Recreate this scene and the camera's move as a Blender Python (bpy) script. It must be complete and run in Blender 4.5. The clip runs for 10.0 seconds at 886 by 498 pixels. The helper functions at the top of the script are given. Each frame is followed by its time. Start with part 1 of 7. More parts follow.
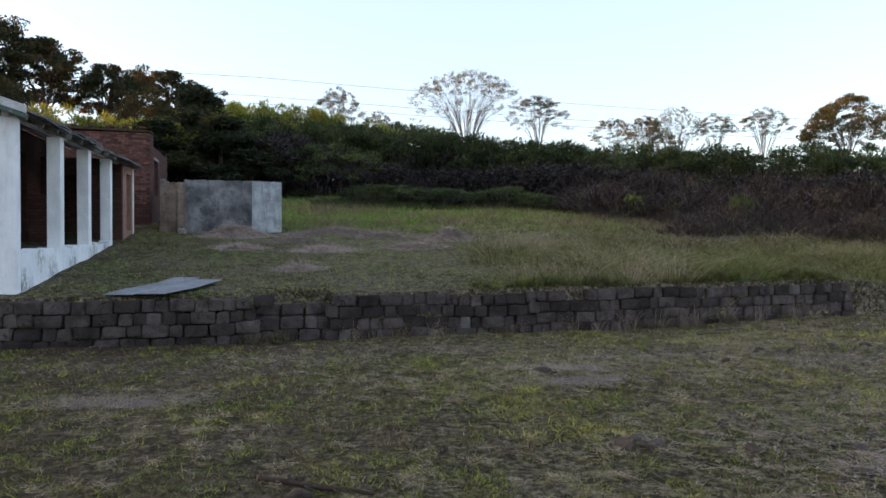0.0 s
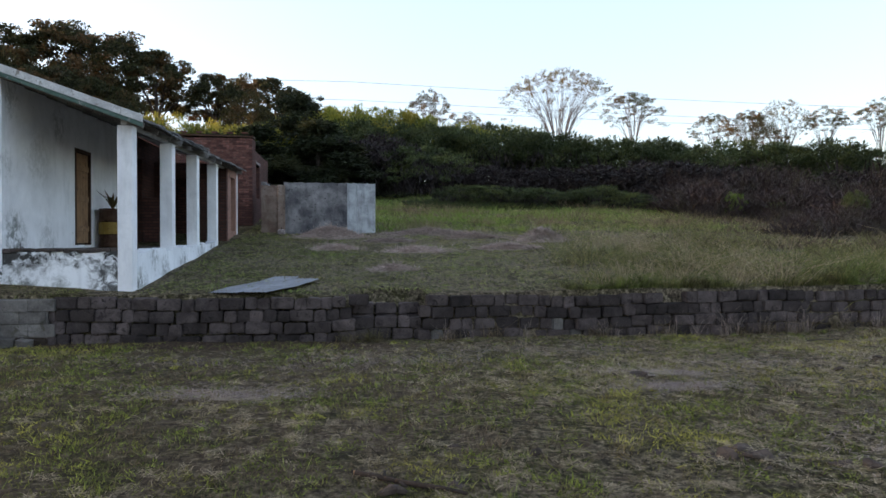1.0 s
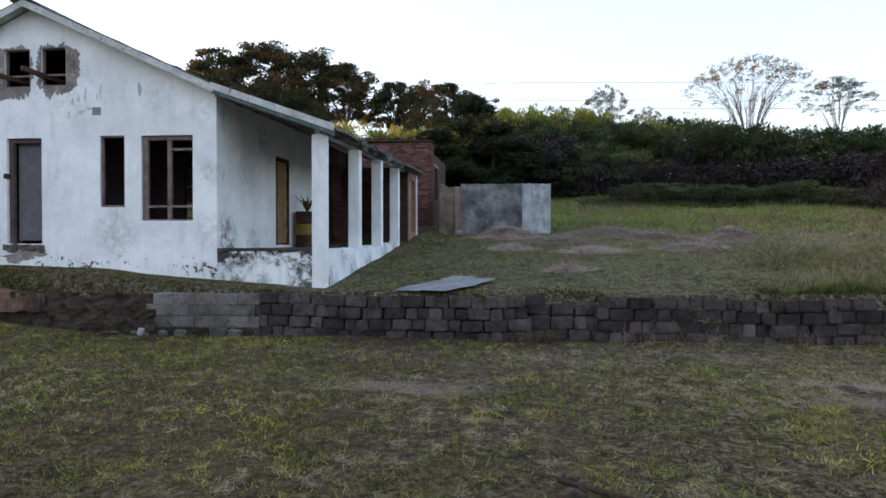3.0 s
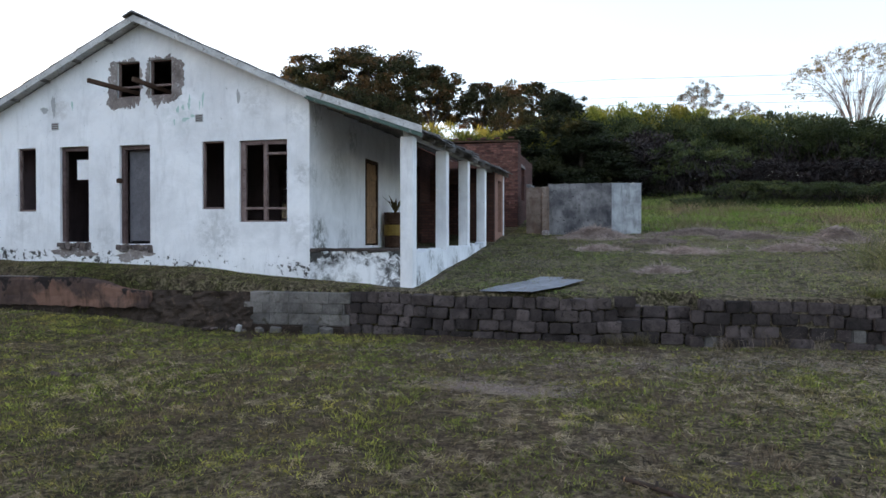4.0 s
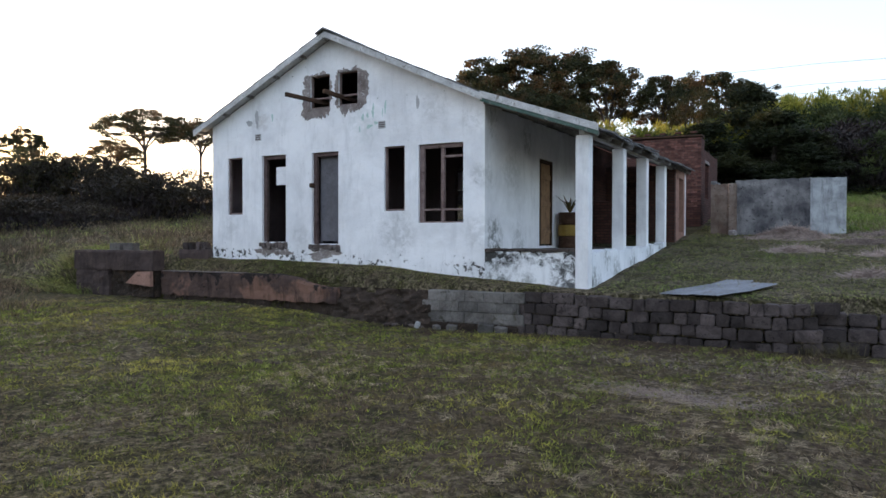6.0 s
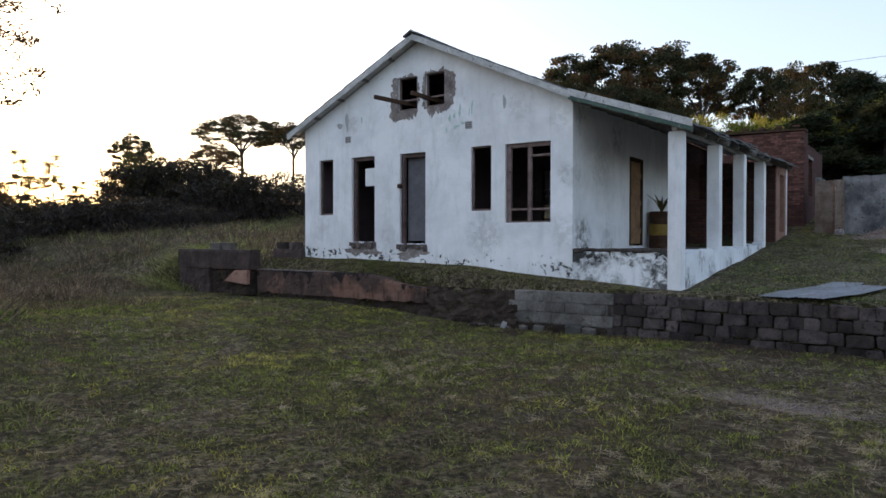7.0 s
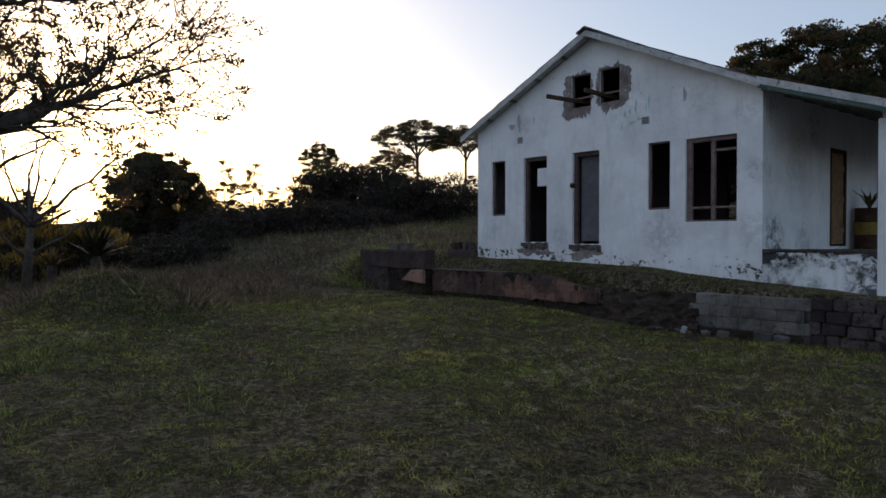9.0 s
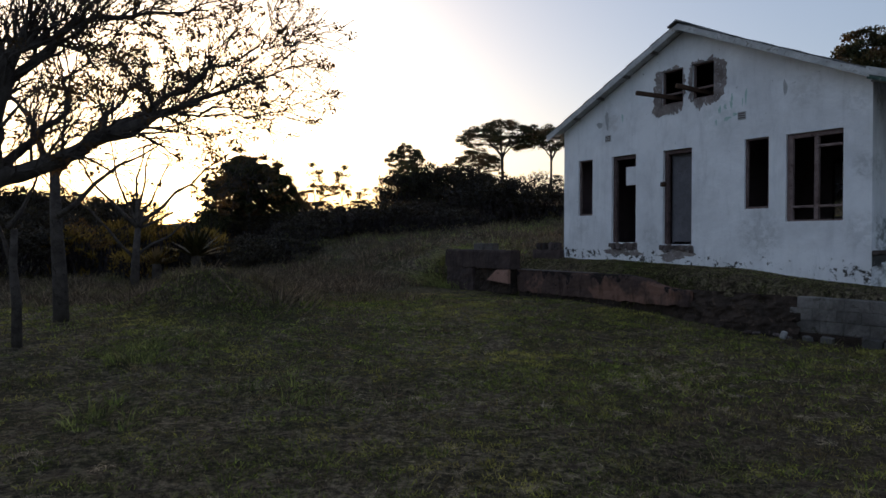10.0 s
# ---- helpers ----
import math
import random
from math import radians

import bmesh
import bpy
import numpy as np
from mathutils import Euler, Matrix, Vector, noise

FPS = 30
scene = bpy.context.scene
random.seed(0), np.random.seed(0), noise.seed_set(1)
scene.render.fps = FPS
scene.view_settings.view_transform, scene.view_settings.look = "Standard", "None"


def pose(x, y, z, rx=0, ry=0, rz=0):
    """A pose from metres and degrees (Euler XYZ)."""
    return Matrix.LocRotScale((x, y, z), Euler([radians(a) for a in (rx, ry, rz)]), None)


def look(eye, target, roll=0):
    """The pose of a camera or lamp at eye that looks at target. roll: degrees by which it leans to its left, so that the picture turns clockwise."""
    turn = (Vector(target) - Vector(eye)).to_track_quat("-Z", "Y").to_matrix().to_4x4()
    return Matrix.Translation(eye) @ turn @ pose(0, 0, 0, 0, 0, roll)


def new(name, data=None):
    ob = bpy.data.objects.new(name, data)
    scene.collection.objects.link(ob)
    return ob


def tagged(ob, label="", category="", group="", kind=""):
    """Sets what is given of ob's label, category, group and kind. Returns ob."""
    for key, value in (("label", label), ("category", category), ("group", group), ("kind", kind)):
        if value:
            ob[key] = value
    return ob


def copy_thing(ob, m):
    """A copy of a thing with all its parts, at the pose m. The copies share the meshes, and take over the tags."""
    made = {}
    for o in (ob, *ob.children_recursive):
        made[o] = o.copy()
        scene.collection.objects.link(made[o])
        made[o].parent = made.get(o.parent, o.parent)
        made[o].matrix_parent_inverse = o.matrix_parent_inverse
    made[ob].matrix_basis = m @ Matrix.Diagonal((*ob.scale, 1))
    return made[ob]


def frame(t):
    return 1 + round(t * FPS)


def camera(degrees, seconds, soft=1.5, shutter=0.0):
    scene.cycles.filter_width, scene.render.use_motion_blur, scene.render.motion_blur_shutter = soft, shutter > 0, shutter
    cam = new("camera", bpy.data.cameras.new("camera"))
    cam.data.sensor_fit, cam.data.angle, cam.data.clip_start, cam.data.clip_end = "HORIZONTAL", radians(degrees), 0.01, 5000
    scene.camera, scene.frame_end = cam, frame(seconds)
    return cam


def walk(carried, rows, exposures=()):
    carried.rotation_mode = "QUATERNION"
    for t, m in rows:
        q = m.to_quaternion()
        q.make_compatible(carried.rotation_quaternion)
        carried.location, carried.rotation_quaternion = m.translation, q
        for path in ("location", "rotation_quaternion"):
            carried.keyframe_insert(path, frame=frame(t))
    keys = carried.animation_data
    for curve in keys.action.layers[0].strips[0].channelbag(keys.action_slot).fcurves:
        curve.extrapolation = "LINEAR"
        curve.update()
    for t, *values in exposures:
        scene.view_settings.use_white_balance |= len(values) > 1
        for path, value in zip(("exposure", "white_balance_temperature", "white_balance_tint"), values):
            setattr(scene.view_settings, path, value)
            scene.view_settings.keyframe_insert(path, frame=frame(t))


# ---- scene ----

# ---------------------------------------------------------------- camera and walk
cam = camera(64.94, 10.0, soft=1.55)
walk(cam, [
    (0.0, pose(0.039, 0.145, 1.68, 89.230, -0.112, -15.000)),
    (0.5, pose(0.029, 0.147, 1.68, 89.245, -0.099, -11.229)),
    (1.0, pose(0.020, 0.149, 1.68, 89.251, -0.082, -7.545)),
    (1.5, pose(0.010, 0.150, 1.68, 89.241, -0.075, -3.977)),
    (2.0, pose(0.001, 0.150, 1.68, 89.255, -0.069, -0.440)),
    (2.5, pose(-0.008, 0.150, 1.68, 89.251, -0.050, 3.136)),
    (4.0, pose(-0.036, 0.146, 1.68, 89.290, -0.069, 13.756)),
    (4.5, pose(-0.045, 0.143, 1.68, 89.312, -0.080, 17.301)),
    (5.0, pose(-0.053, 0.140, 1.68, 89.313, -0.112, 20.834)),
    (5.5, pose(-0.062, 0.137, 1.68, 89.308, -0.121, 24.353)),
    (7.0, pose(-0.086, 0.123, 1.68, 89.266, -0.112, 34.903)),
    (7.5, pose(-0.093, 0.118, 1.68, 89.268, -0.115, 38.425)),
    (8.0, pose(-0.100, 0.112, 1.68, 89.262, -0.090, 41.933)),
    (8.5, pose(-0.107, 0.105, 1.68, 89.268, -0.045, 45.395)),
    (9.0, pose(-0.113, 0.099, 1.68, 89.271, -0.035, 48.854)),
    (9.5, pose(-0.119, 0.092, 1.68, 89.272, -0.085, 52.312)),
    (10.0, pose(-0.124, 0.084, 1.68, 89.280, -0.112, 55.786)),
], exposures=[(0.0, 1.04, 6330, 15), (2.5, 1.18, 6350, 16), (4.5, 1.27, 6380, 16), (5.5, 1.27, 6380, 17), (7.5, 0.53, 6230, 17), (9.0, -0.18, 6000, 17), (10.0, -0.48, 5860, 17)])

# ---------------------------------------------------------------- world and sun
SUN_AZ, SUN_EL = 76.2, 3.6
world = bpy.data.worlds.new("dusk_sky")
scene.world = world
world.use_nodes = True
wn = world.node_tree
sky = wn.nodes.new("ShaderNodeTexSky")
sky.sky_type = "NISHITA"
sky.sun_disc = False
sky.sun_elevation = radians(SUN_EL + 4.6)
sky.sun_rotation = radians(360 - SUN_AZ)
sky.air_density, sky.dust_density, sky.ozone_density = 1.0, 2.1, 1.0
background = wn.nodes["Background"]
background.inputs[1].default_value = 0.145
wn.links.new(sky.outputs[0], background.inputs[0])
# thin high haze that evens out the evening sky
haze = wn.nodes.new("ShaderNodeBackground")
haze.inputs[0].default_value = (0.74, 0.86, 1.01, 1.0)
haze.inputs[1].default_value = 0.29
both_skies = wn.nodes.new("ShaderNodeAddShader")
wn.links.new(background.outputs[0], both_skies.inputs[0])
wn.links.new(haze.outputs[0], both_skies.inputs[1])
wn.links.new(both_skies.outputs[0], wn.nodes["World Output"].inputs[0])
sun_data = bpy.data.lights.new("sun", "SUN")
sun_data.energy, sun_data.angle, sun_data.color = 4.5, radians(0.6), (1.0, 0.62, 0.30)
sun = new("sun", sun_data)
a, e = radians(SUN_AZ), radians(SUN_EL)
sun_way = Vector((-math.sin(a) * math.cos(e), math.cos(a) * math.cos(e), math.sin(e)))
sun.matrix_world = look(sun_way * 100, (0, 0, 0))


# ---------------------------------------------------------------- materials
def material(name, rough=0.9, metal=0.0, spec=0.3):
    """A new material with its nodes, its Principled node and a maker of linked nodes."""
    m = bpy.data.materials.new(name)
    m.use_nodes = True
    nt = m.node_tree
    bsdf = nt.nodes["Principled BSDF"]
    bsdf.inputs["Roughness"].default_value = rough
    bsdf.inputs["Metallic"].default_value = metal
    bsdf.inputs["Specular IOR Level"].default_value = spec

    def node(kind, inputs=None):
        n = nt.nodes.new("ShaderNode" + kind)
        for key, value in (inputs or {}).items():
            if isinstance(value, bpy.types.NodeSocket):
                nt.links.new(value, n.inputs[key])
            else:
                n.inputs[key].default_value = value
        return n
    return m, nt, bsdf, node


def noise_at(node, coords, scale, detail=5.0, rough=0.6, dist=0.0):
    return node("TexNoise", {"Vector": coords, "Scale": scale, "Detail": detail, "Roughness": rough, "Distortion": dist}).outputs["Fac"]


def ramp(node, fac, low, high):
    return node("MapRange", {"Value": fac, "From Min": low, "From Max": high}).outputs[0]


def mix(node, fac, a, b):
    n = node("Mix")
    n.data_type, n.blend_type = "RGBA", "MIX"
    for sock, value in (("Factor", fac), ("A", a), ("B", b)):
        target = next(i for i in n.inputs if i.name == sock and (i.type == ("VALUE" if sock == "Factor" else "RGBA")))
        if isinstance(value, bpy.types.NodeSocket):
            n.id_data.links.new(value, target)
        else:
            target.default_value = value if sock == "Factor" else (*value, 1.0)[:4]
    return next(o for o in n.outputs if o.type == "RGBA")


def times(node, a, b, op="MULTIPLY"):
    n = node("Math")
    n.operation = op
    for i, v in enumerate((a, b)):
        if isinstance(v, bpy.types.NodeSocket):
            n.id_data.links.new(v, n.inputs[i])
        else:
            n.inputs[i].default_value = v
    return n.outputs[0]


def bump(nt, node, bsdf, height, strength, distance):
    b = node("Bump", {"Height": height, "Strength": strength, "Distance": distance})
    nt.links.new(b.outputs[0], bsdf.inputs["Normal"])


def mottled(name, dark, light, scale, spot=None, rough=0.9, metal=0.0, spec=0.25, relief=0.01, grain=40.0, vary=0.0):
    """A two-scale mottled surface, with spots of a third colour and a difference from object to object."""
    m, nt, bsdf, node = material(name, rough, metal, spec)
    coords = node("NewGeometry").outputs["Position"]
    big = noise_at(node, coords, scale, 5, 0.62, 0.4)
    fine = noise_at(node, coords, scale * 9 + grain * 0.2, 4, 0.65)
    col = mix(node, ramp(node, big, 0.32, 0.68), dark, light)
    col = mix(node, times(node, ramp(node, fine, 0.35, 0.75), 0.45), col, [c * 0.45 for c in dark])
    if spot:
        where = noise_at(node, coords, scale * 2.7, 6, 0.7, 0.8)
        col = mix(node, ramp(node, where, 0.56, 0.64), col, spot)
    if vary:
        rnd = node("ObjectInfo").outputs["Random"]
        val = times(node, times(node, rnd, 2 * vary), 1 - vary, "ADD")
        hsv = node("HueSaturation", {"Color": col, "Value": val})
        col = hsv.outputs[0]
    nt.links.new(col, bsdf.inputs["Base Color"])
    bump(nt, node, bsdf, noise_at(node, coords, grain, 6, 0.7), 0.6, relief)
    return m


def leafy(name, dark, light, tip=None, through_light=0.35, rough=0.6, patchy=None):
    """Foliage: each leaf has its own shade, each plant its own tone; patchy is a colour that takes over in small withered patches."""
    m, nt, bsdf, node = material(name, rough, 0.0, 0.25)
    rnd = node("NewGeometry").outputs["Random Per Island"]
    coords = node("NewGeometry").outputs["Position"]
    clump = noise_at(node, coords, 0.55, 3, 0.6)
    col = mix(node, rnd, dark, light)
    if tip:
        col = mix(node, ramp(node, clump, 0.5, 0.66), col, tip)
    val = times(node, times(node, node("ObjectInfo").outputs["Random"], 0.5), 0.75, "ADD")
    if patchy:
        col = mix(node, times(node, ramp(node, noise_at(node, coords, 1.5, 5, 0.65, 0.6), 0.51, 0.65), 0.8), col, mix(node, rnd, [c * 0.25 for c in patchy], patchy))
        val = times(node, ramp(node, noise_at(node, coords, 5.5, 4, 0.65), 0.38, 0.64), 1.15)
        val = times(node, val, 0.45, "ADD")
    col = node("HueSaturation", {"Color": col, "Value": val}).outputs[0]
    nt.links.new(col, bsdf.inputs["Base Color"])
    trans = node("BsdfTranslucent", {"Color": col})
    mixed = node("MixShader", {0: through_light, 1: bsdf.outputs[0], 2: trans.outputs[0]})
    nt.links.new(mixed.outputs[0], nt.nodes["Material Output"].inputs["Surface"])
    return m


def plaster(name, white, stain, bare, band=None, peel=0.62, streak=0.5, cloud_scale=0.9, patch=None, crumb=6.0, stains=()):
    """Old limewash: big stains, streaks down the wall, and peeled spots. band is (height, width, fall along x, push):
    around that height more of the coat has gone. patch is (colour, threshold, scale, softness): large areas of another colour.
    stains are (place, reach, colour, strength): single mould stains with ragged rims."""
    m, nt, bsdf, node = material(name, 0.92, 0.0, 0.2)
    coords = node("NewGeometry").outputs["Position"]
    stretched = node("Mapping", {"Vector": coords, "Scale": (1.6, 1.6, 0.30)}).outputs[0]
    cloud = noise_at(node, coords, cloud_scale, 6, 0.65, 0.3)
    run = noise_at(node, stretched, 3.2, 5, 0.7)
    col = mix(node, times(node, ramp(node, cloud, 0.40, 0.66), 0.75), white, stain)
    if patch:
        col = mix(node, ramp(node, noise_at(node, coords, patch[2], 6, 0.6, 0.2), patch[1], patch[1] + patch[3]), col, patch[0])
    col = mix(node, times(node, ramp(node, run, 0.52, 0.80), streak), col, [c * 0.5 for c in stain])
    col = mix(node, times(node, ramp(node, noise_at(node, coords, 9, 6, 0.7), 0.55, 0.8), 0.14), col, [c * 0.6 for c in stain])
    ragged = times(node, times(node, noise_at(node, coords, 7.0, 9, 0.74, 0.5), 2.6), 1.02, "SUBTRACT")
    for place, reach, tone, strength in stains:
        away = node("VectorMath", {0: coords, 1: place})
        away.operation = "DISTANCE"
        spread = times(node, ramp(node, away.outputs["Value"], reach, reach * 0.1), ragged)
        col = mix(node, times(node, ramp(node, spread, 0.06, 0.36), strength), col, tone)
    lvl = noise_at(node, coords, crumb, 9, 0.68, 0.25)
    if band:
        split = node("SeparateXYZ", {0: coords}).outputs
        mid = times(node, times(node, times(node, split[0], 9.0, "ADD"), band[2]), band[0], "ADD")
        off = node("Math")
        off.operation = "ABSOLUTE"
        nt.links.new(times(node, split[2], mid, "SUBTRACT"), off.inputs[0])
        near = ramp(node, off.outputs[0], band[1], band[1] * 0.15)
        near = times(node, near, times(node, times(node, ramp(node, noise_at(node, coords, 0.9, 3, 0.6), 0.36, 0.62), 0.75), 0.40, "ADD"))
        lvl = times(node, lvl, times(node, near, band[3]), "ADD")
    spots = ramp(node, lvl, peel, peel + 0.05)
    bare_col = mix(node, noise_at(node, coords, 14, 4), bare, [c * 0.35 for c in bare])
    col = mix(node, spots, col, bare_col)
    nt.links.new(col, bsdf.inputs["Base Color"])
    h = times(node, noise_at(node, coords, 26, 6, 0.7), times(node, spots, 1.4), "SUBTRACT")
    h = times(node, h, times(node, noise_at(node, coords, 2.5, 4, 0.6), 2.5), "ADD")
    bump(nt, node, bsdf, h, 0.5, 0.015)
    return m


def ground_material():
    m, nt, bsdf, node = material("turf_and_soil", 0.95, 0.0, 0.15)
    coords = node("NewGeometry").outputs["Position"]
    split = node("SeparateXYZ", {0: coords}).outputs
    a0 = noise_at(node, coords, 0.22, 4, 0.6, 0.3)
    a1 = noise_at(node, coords, 0.75, 7, 0.68, 0.5)
    a2 = noise_at(node, coords, 2.6, 7, 0.72, 0.6)
    a3 = noise_at(node, coords, 14, 8, 0.8)
    a4 = noise_at(node, coords, 60, 6, 0.8)
    green = mix(node, ramp(node, a3, 0.38, 0.62), (0.014, 0.012, 0.006), (0.110, 0.105, 0.034))
    green = mix(node, times(node, ramp(node, a4, 0.5, 0.75), 0.5), green, (0.155, 0.155, 0.045))
    straw = mix(node, ramp(node, a3, 0.38, 0.64), (0.040, 0.030, 0.020), (0.46, 0.375, 0.255))
    soil = mix(node, ramp(node, a4, 0.3, 0.7), (0.013, 0.008, 0.006), (0.145, 0.098, 0.068))
    both = times(node, times(node, a0, 0.15), times(node, times(node, times(node, a1, 0.25), times(node, a3, 0.3), "ADD"), times(node, a2, 0.3), "ADD"), "ADD")
    east = times(node, times(node, times(node, ramp(node, split[0], -9.0, 8.0), 0.055), 0.028, "SUBTRACT"), ramp(node, split[1], 30.0, 22.0))
    both = times(node, both, east, "ADD")
    col = mix(node, ramp(node, both, 0.458, 0.545), green, straw)
    bare = times(node, times(node, a2, 0.45), times(node, times(node, a1, 0.2), times(node, a3, 0.35), "ADD"), "ADD")
    col = mix(node, ramp(node, bare, 0.55, 0.60), col, soil)
    # trodden earth along the foot of the block wall
    strip = times(node, ramp(node, split[1], 10.7, 11.2), ramp(node, split[1], 12.0, 11.9))
    strip = times(node, strip, times(node, ramp(node, split[0], 2.5, -0.5), ramp(node, split[0], -7.5, -6.0)))
    strip = ramp(node, times(node, strip, times(node, a2, 0.9), "ADD"), 0.95, 1.15)
    col = mix(node, strip, col, soil)
    a5 = noise_at(node, coords, 7.5, 9, 0.8, 0.6)
    col = mix(node, times(node, ramp(node, a5, 0.47, 0.57), 0.75), col, mix(node, a4, (0.007, 0.005, 0.004), (0.044, 0.031, 0.023)))
    # more of the dark soil colour mixed into the middle of the lawn
    worn = times(node, times(node, ramp(node, split[0], -7.5, -4.0), ramp(node, split[0], 3.0, 0.0)), times(node, ramp(node, split[1], 3.0, 5.5), ramp(node, split[1], 12.0, 11.8)))
    worn = ramp(node, times(node, times(node, worn, 0.20), times(node, times(node, a2, 0.5), times(node, a1, 0.5), "ADD"), "ADD"), 0.60, 0.68)
    col = mix(node, times(node, worn, 0.4), col, soil)
    nt.links.new(col, bsdf.inputs["Base Color"])
    h = times(node, times(node, a3, 1.5), times(node, a4, 0.6), "ADD")
    bump(nt, node, bsdf, h, 1.0, 0.06)
    return m


def brick_material(name, a, b, mortar, swap=False):
    m, nt, bsdf, node = material(name, 0.93, 0.0, 0.2)
    coords = node("NewGeometry").outputs["Position"]
    s = node("SeparateXYZ", {0: coords}).outputs
    along = times(node, s[0], s[1], "ADD")
    uv = node("CombineXYZ", {0: along, 1: s[2]}).outputs[0]
    tex = node("TexBrick", {"Vector": uv, "Color1": (*a, 1), "Color2": (*b, 1), "Mortar": (*mortar, 1), "Scale": 1.0,
                            "Mortar Size": 0.012, "Mortar Smooth": 0.3, "Brick Width": 0.235, "Row Height": 0.085})
    dirt = noise_at(node, coords, 1.2, 6, 0.7, 0.5)
    col = mix(node, times(node, ramp(node, dirt, 0.45, 0.7), 0.7), tex.outputs[0], (0.03, 0.022, 0.02))
    col = mix(node, times(node, noise_at(node, coords, 18, 5, 0.7), 0.5), col, [c * 0.5 for c in a])
    nt.links.new(col, bsdf.inputs["Base Color"])
    h = times(node, tex.outputs["Fac"], -1.0)
    bump(nt, node, bsdf, times(node, h, times(node, noise_at(node, coords, 22, 5), 0.5), "ADD"), 0.9, 0.02)
    return m


TURF = ground_material()
MOULD = (0.20, 0.21, 0.20)
WHITE = plaster("limewashed_plaster", (0.91, 0.91, 0.935), (0.69, 0.69, 0.71), (0.13, 0.125, 0.12), band=(1.24, 0.30, -0.035, 0.16), peel=0.675, streak=0.30, crumb=9.0,
                stains=[((-7.75, 12.6, 1.80), 0.70, MOULD, 0.28), ((-12.4, 12.6, 1.95), 0.5, MOULD, 0.16), ((-5.85, 12.6, 2.95), 0.35, MOULD, 0.30), ((-5.9, 12.6, 1.85), 0.5, MOULD, 0.22),
                        ((-10.3, 12.6, 1.75), 0.4, MOULD, 0.25), ((-11.5, 12.6, 4.45), 0.4, (0.42, 0.38, 0.36), 0.35), ((-8.6, 12.6, 4.2), 0.6, (0.45, 0.50, 0.48), 0.3), ((-6.9, 12.6, 4.4), 0.5, (0.42, 0.41, 0.40), 0.3), ((-6.0, 12.6, 4.1), 0.4, MOULD, 0.2)])
WHITE_VERANDA = plaster("veranda_wall_plaster", (0.91, 0.91, 0.935), (0.68, 0.68, 0.70), (0.20, 0.195, 0.19), band=(1.54, 0.22, 0.0, 0.13), peel=0.68, streak=0.26, crumb=6.0,
                        stains=[((-5.74, 13.05, 1.72), 0.60, (0.13, 0.14, 0.13), 0.8), ((-5.74, 12.75, 2.9), 0.4, MOULD, 0.35), ((-5.74, 14.4, 1.65), 0.6, MOULD, 0.35), ((-5.74, 14.0, 3.2), 0.8, (0.5, 0.5, 0.5), 0.5), ((-5.74, 14.9, 3.95), 0.5, MOULD, 0.5), ((-5.74, 12.9, 4.1), 0.5, MOULD, 0.5)])
WHITE_LOW = plaster("peeling_plinth_plaster", (0.86, 0.87, 0.89), (0.62, 0.63, 0.65), (0.09, 0.088, 0.085), band=(1.42, 0.30, 0.0, 0.20), peel=0.65, streak=0.4, crumb=7.0,
                    stains=[((-5.55, 12.6, 1.25), 0.60, (0.15, 0.15, 0.15), 0.75), ((-5.15, 12.6, 1.40), 0.40, (0.13, 0.13, 0.13), 0.75), ((-5.5, 12.6, 0.80), 0.45, MOULD, 0.8), ((-4.65, 12.6, 1.42), 0.4, (0.12, 0.12, 0.12), 0.9),
                            ((-4.08, 12.6, 1.30), 0.45, (0.09, 0.09, 0.09), 1.0), ((-4.06, 12.6, 1.0), 0.45, (0.09, 0.09, 0.09), 1.0), ((-4.04, 12.6, 0.72), 0.42, (0.10, 0.10, 0.10), 0.95), ((-4.9, 12.6, 0.85), 0.35, MOULD, 0.6)])
WHITE_COLUMN = plaster("column_limewash", (0.90, 0.90, 0.92), (0.62, 0.62, 0.64), (0.20, 0.19, 0.18), peel=0.69, streak=0.35, crumb=8.0)
# the gloom of the rooms is put into these two wall colours
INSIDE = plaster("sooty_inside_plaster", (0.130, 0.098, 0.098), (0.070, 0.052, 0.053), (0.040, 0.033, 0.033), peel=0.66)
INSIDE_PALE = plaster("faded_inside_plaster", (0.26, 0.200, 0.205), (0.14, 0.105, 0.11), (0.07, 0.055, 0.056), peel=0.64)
CEMENT = mottled("bare_cement_render", (0.165, 0.134, 0.126), (0.40, 0.350, 0.335), 4.5, (0.56, 0.54, 0.54), relief=0.02)
THRESHOLD = mottled("broken_threshold", (0.085, 0.066, 0.062), (0.20, 0.16, 0.15), 5.0, (0.27, 0.26, 0.26), relief=0.03)
VERANDA_FLOOR = mottled("dirty_veranda_floor", (0.055, 0.044, 0.040), (0.13, 0.105, 0.095), 3.0, (0.035, 0.028, 0.026), relief=0.02)
GREY_BOARD = mottled("grey_painted_board", (0.13, 0.125, 0.137), (0.20, 0.19, 0.207), 3.0, (0.12, 0.11, 0.12))
BROWN_DARK = plaster("dark_streaked_render", (0.080, 0.057, 0.052), (0.032, 0.024, 0.023), (0.17, 0.135, 0.125), peel=0.645, streak=1.0, cloud_scale=2.6, crumb=5.0)
BROWN = plaster("brown_render", (0.100, 0.064, 0.053), (0.050, 0.034, 0.031), (0.034, 0.026, 0.025), band=(0.93, 0.44, -0.035, 0.24), peel=0.62, streak=1.0, cloud_scale=3.0, crumb=4.0, patch=((0.200, 0.112, 0.082), 0.515, 1.2, 0.08))
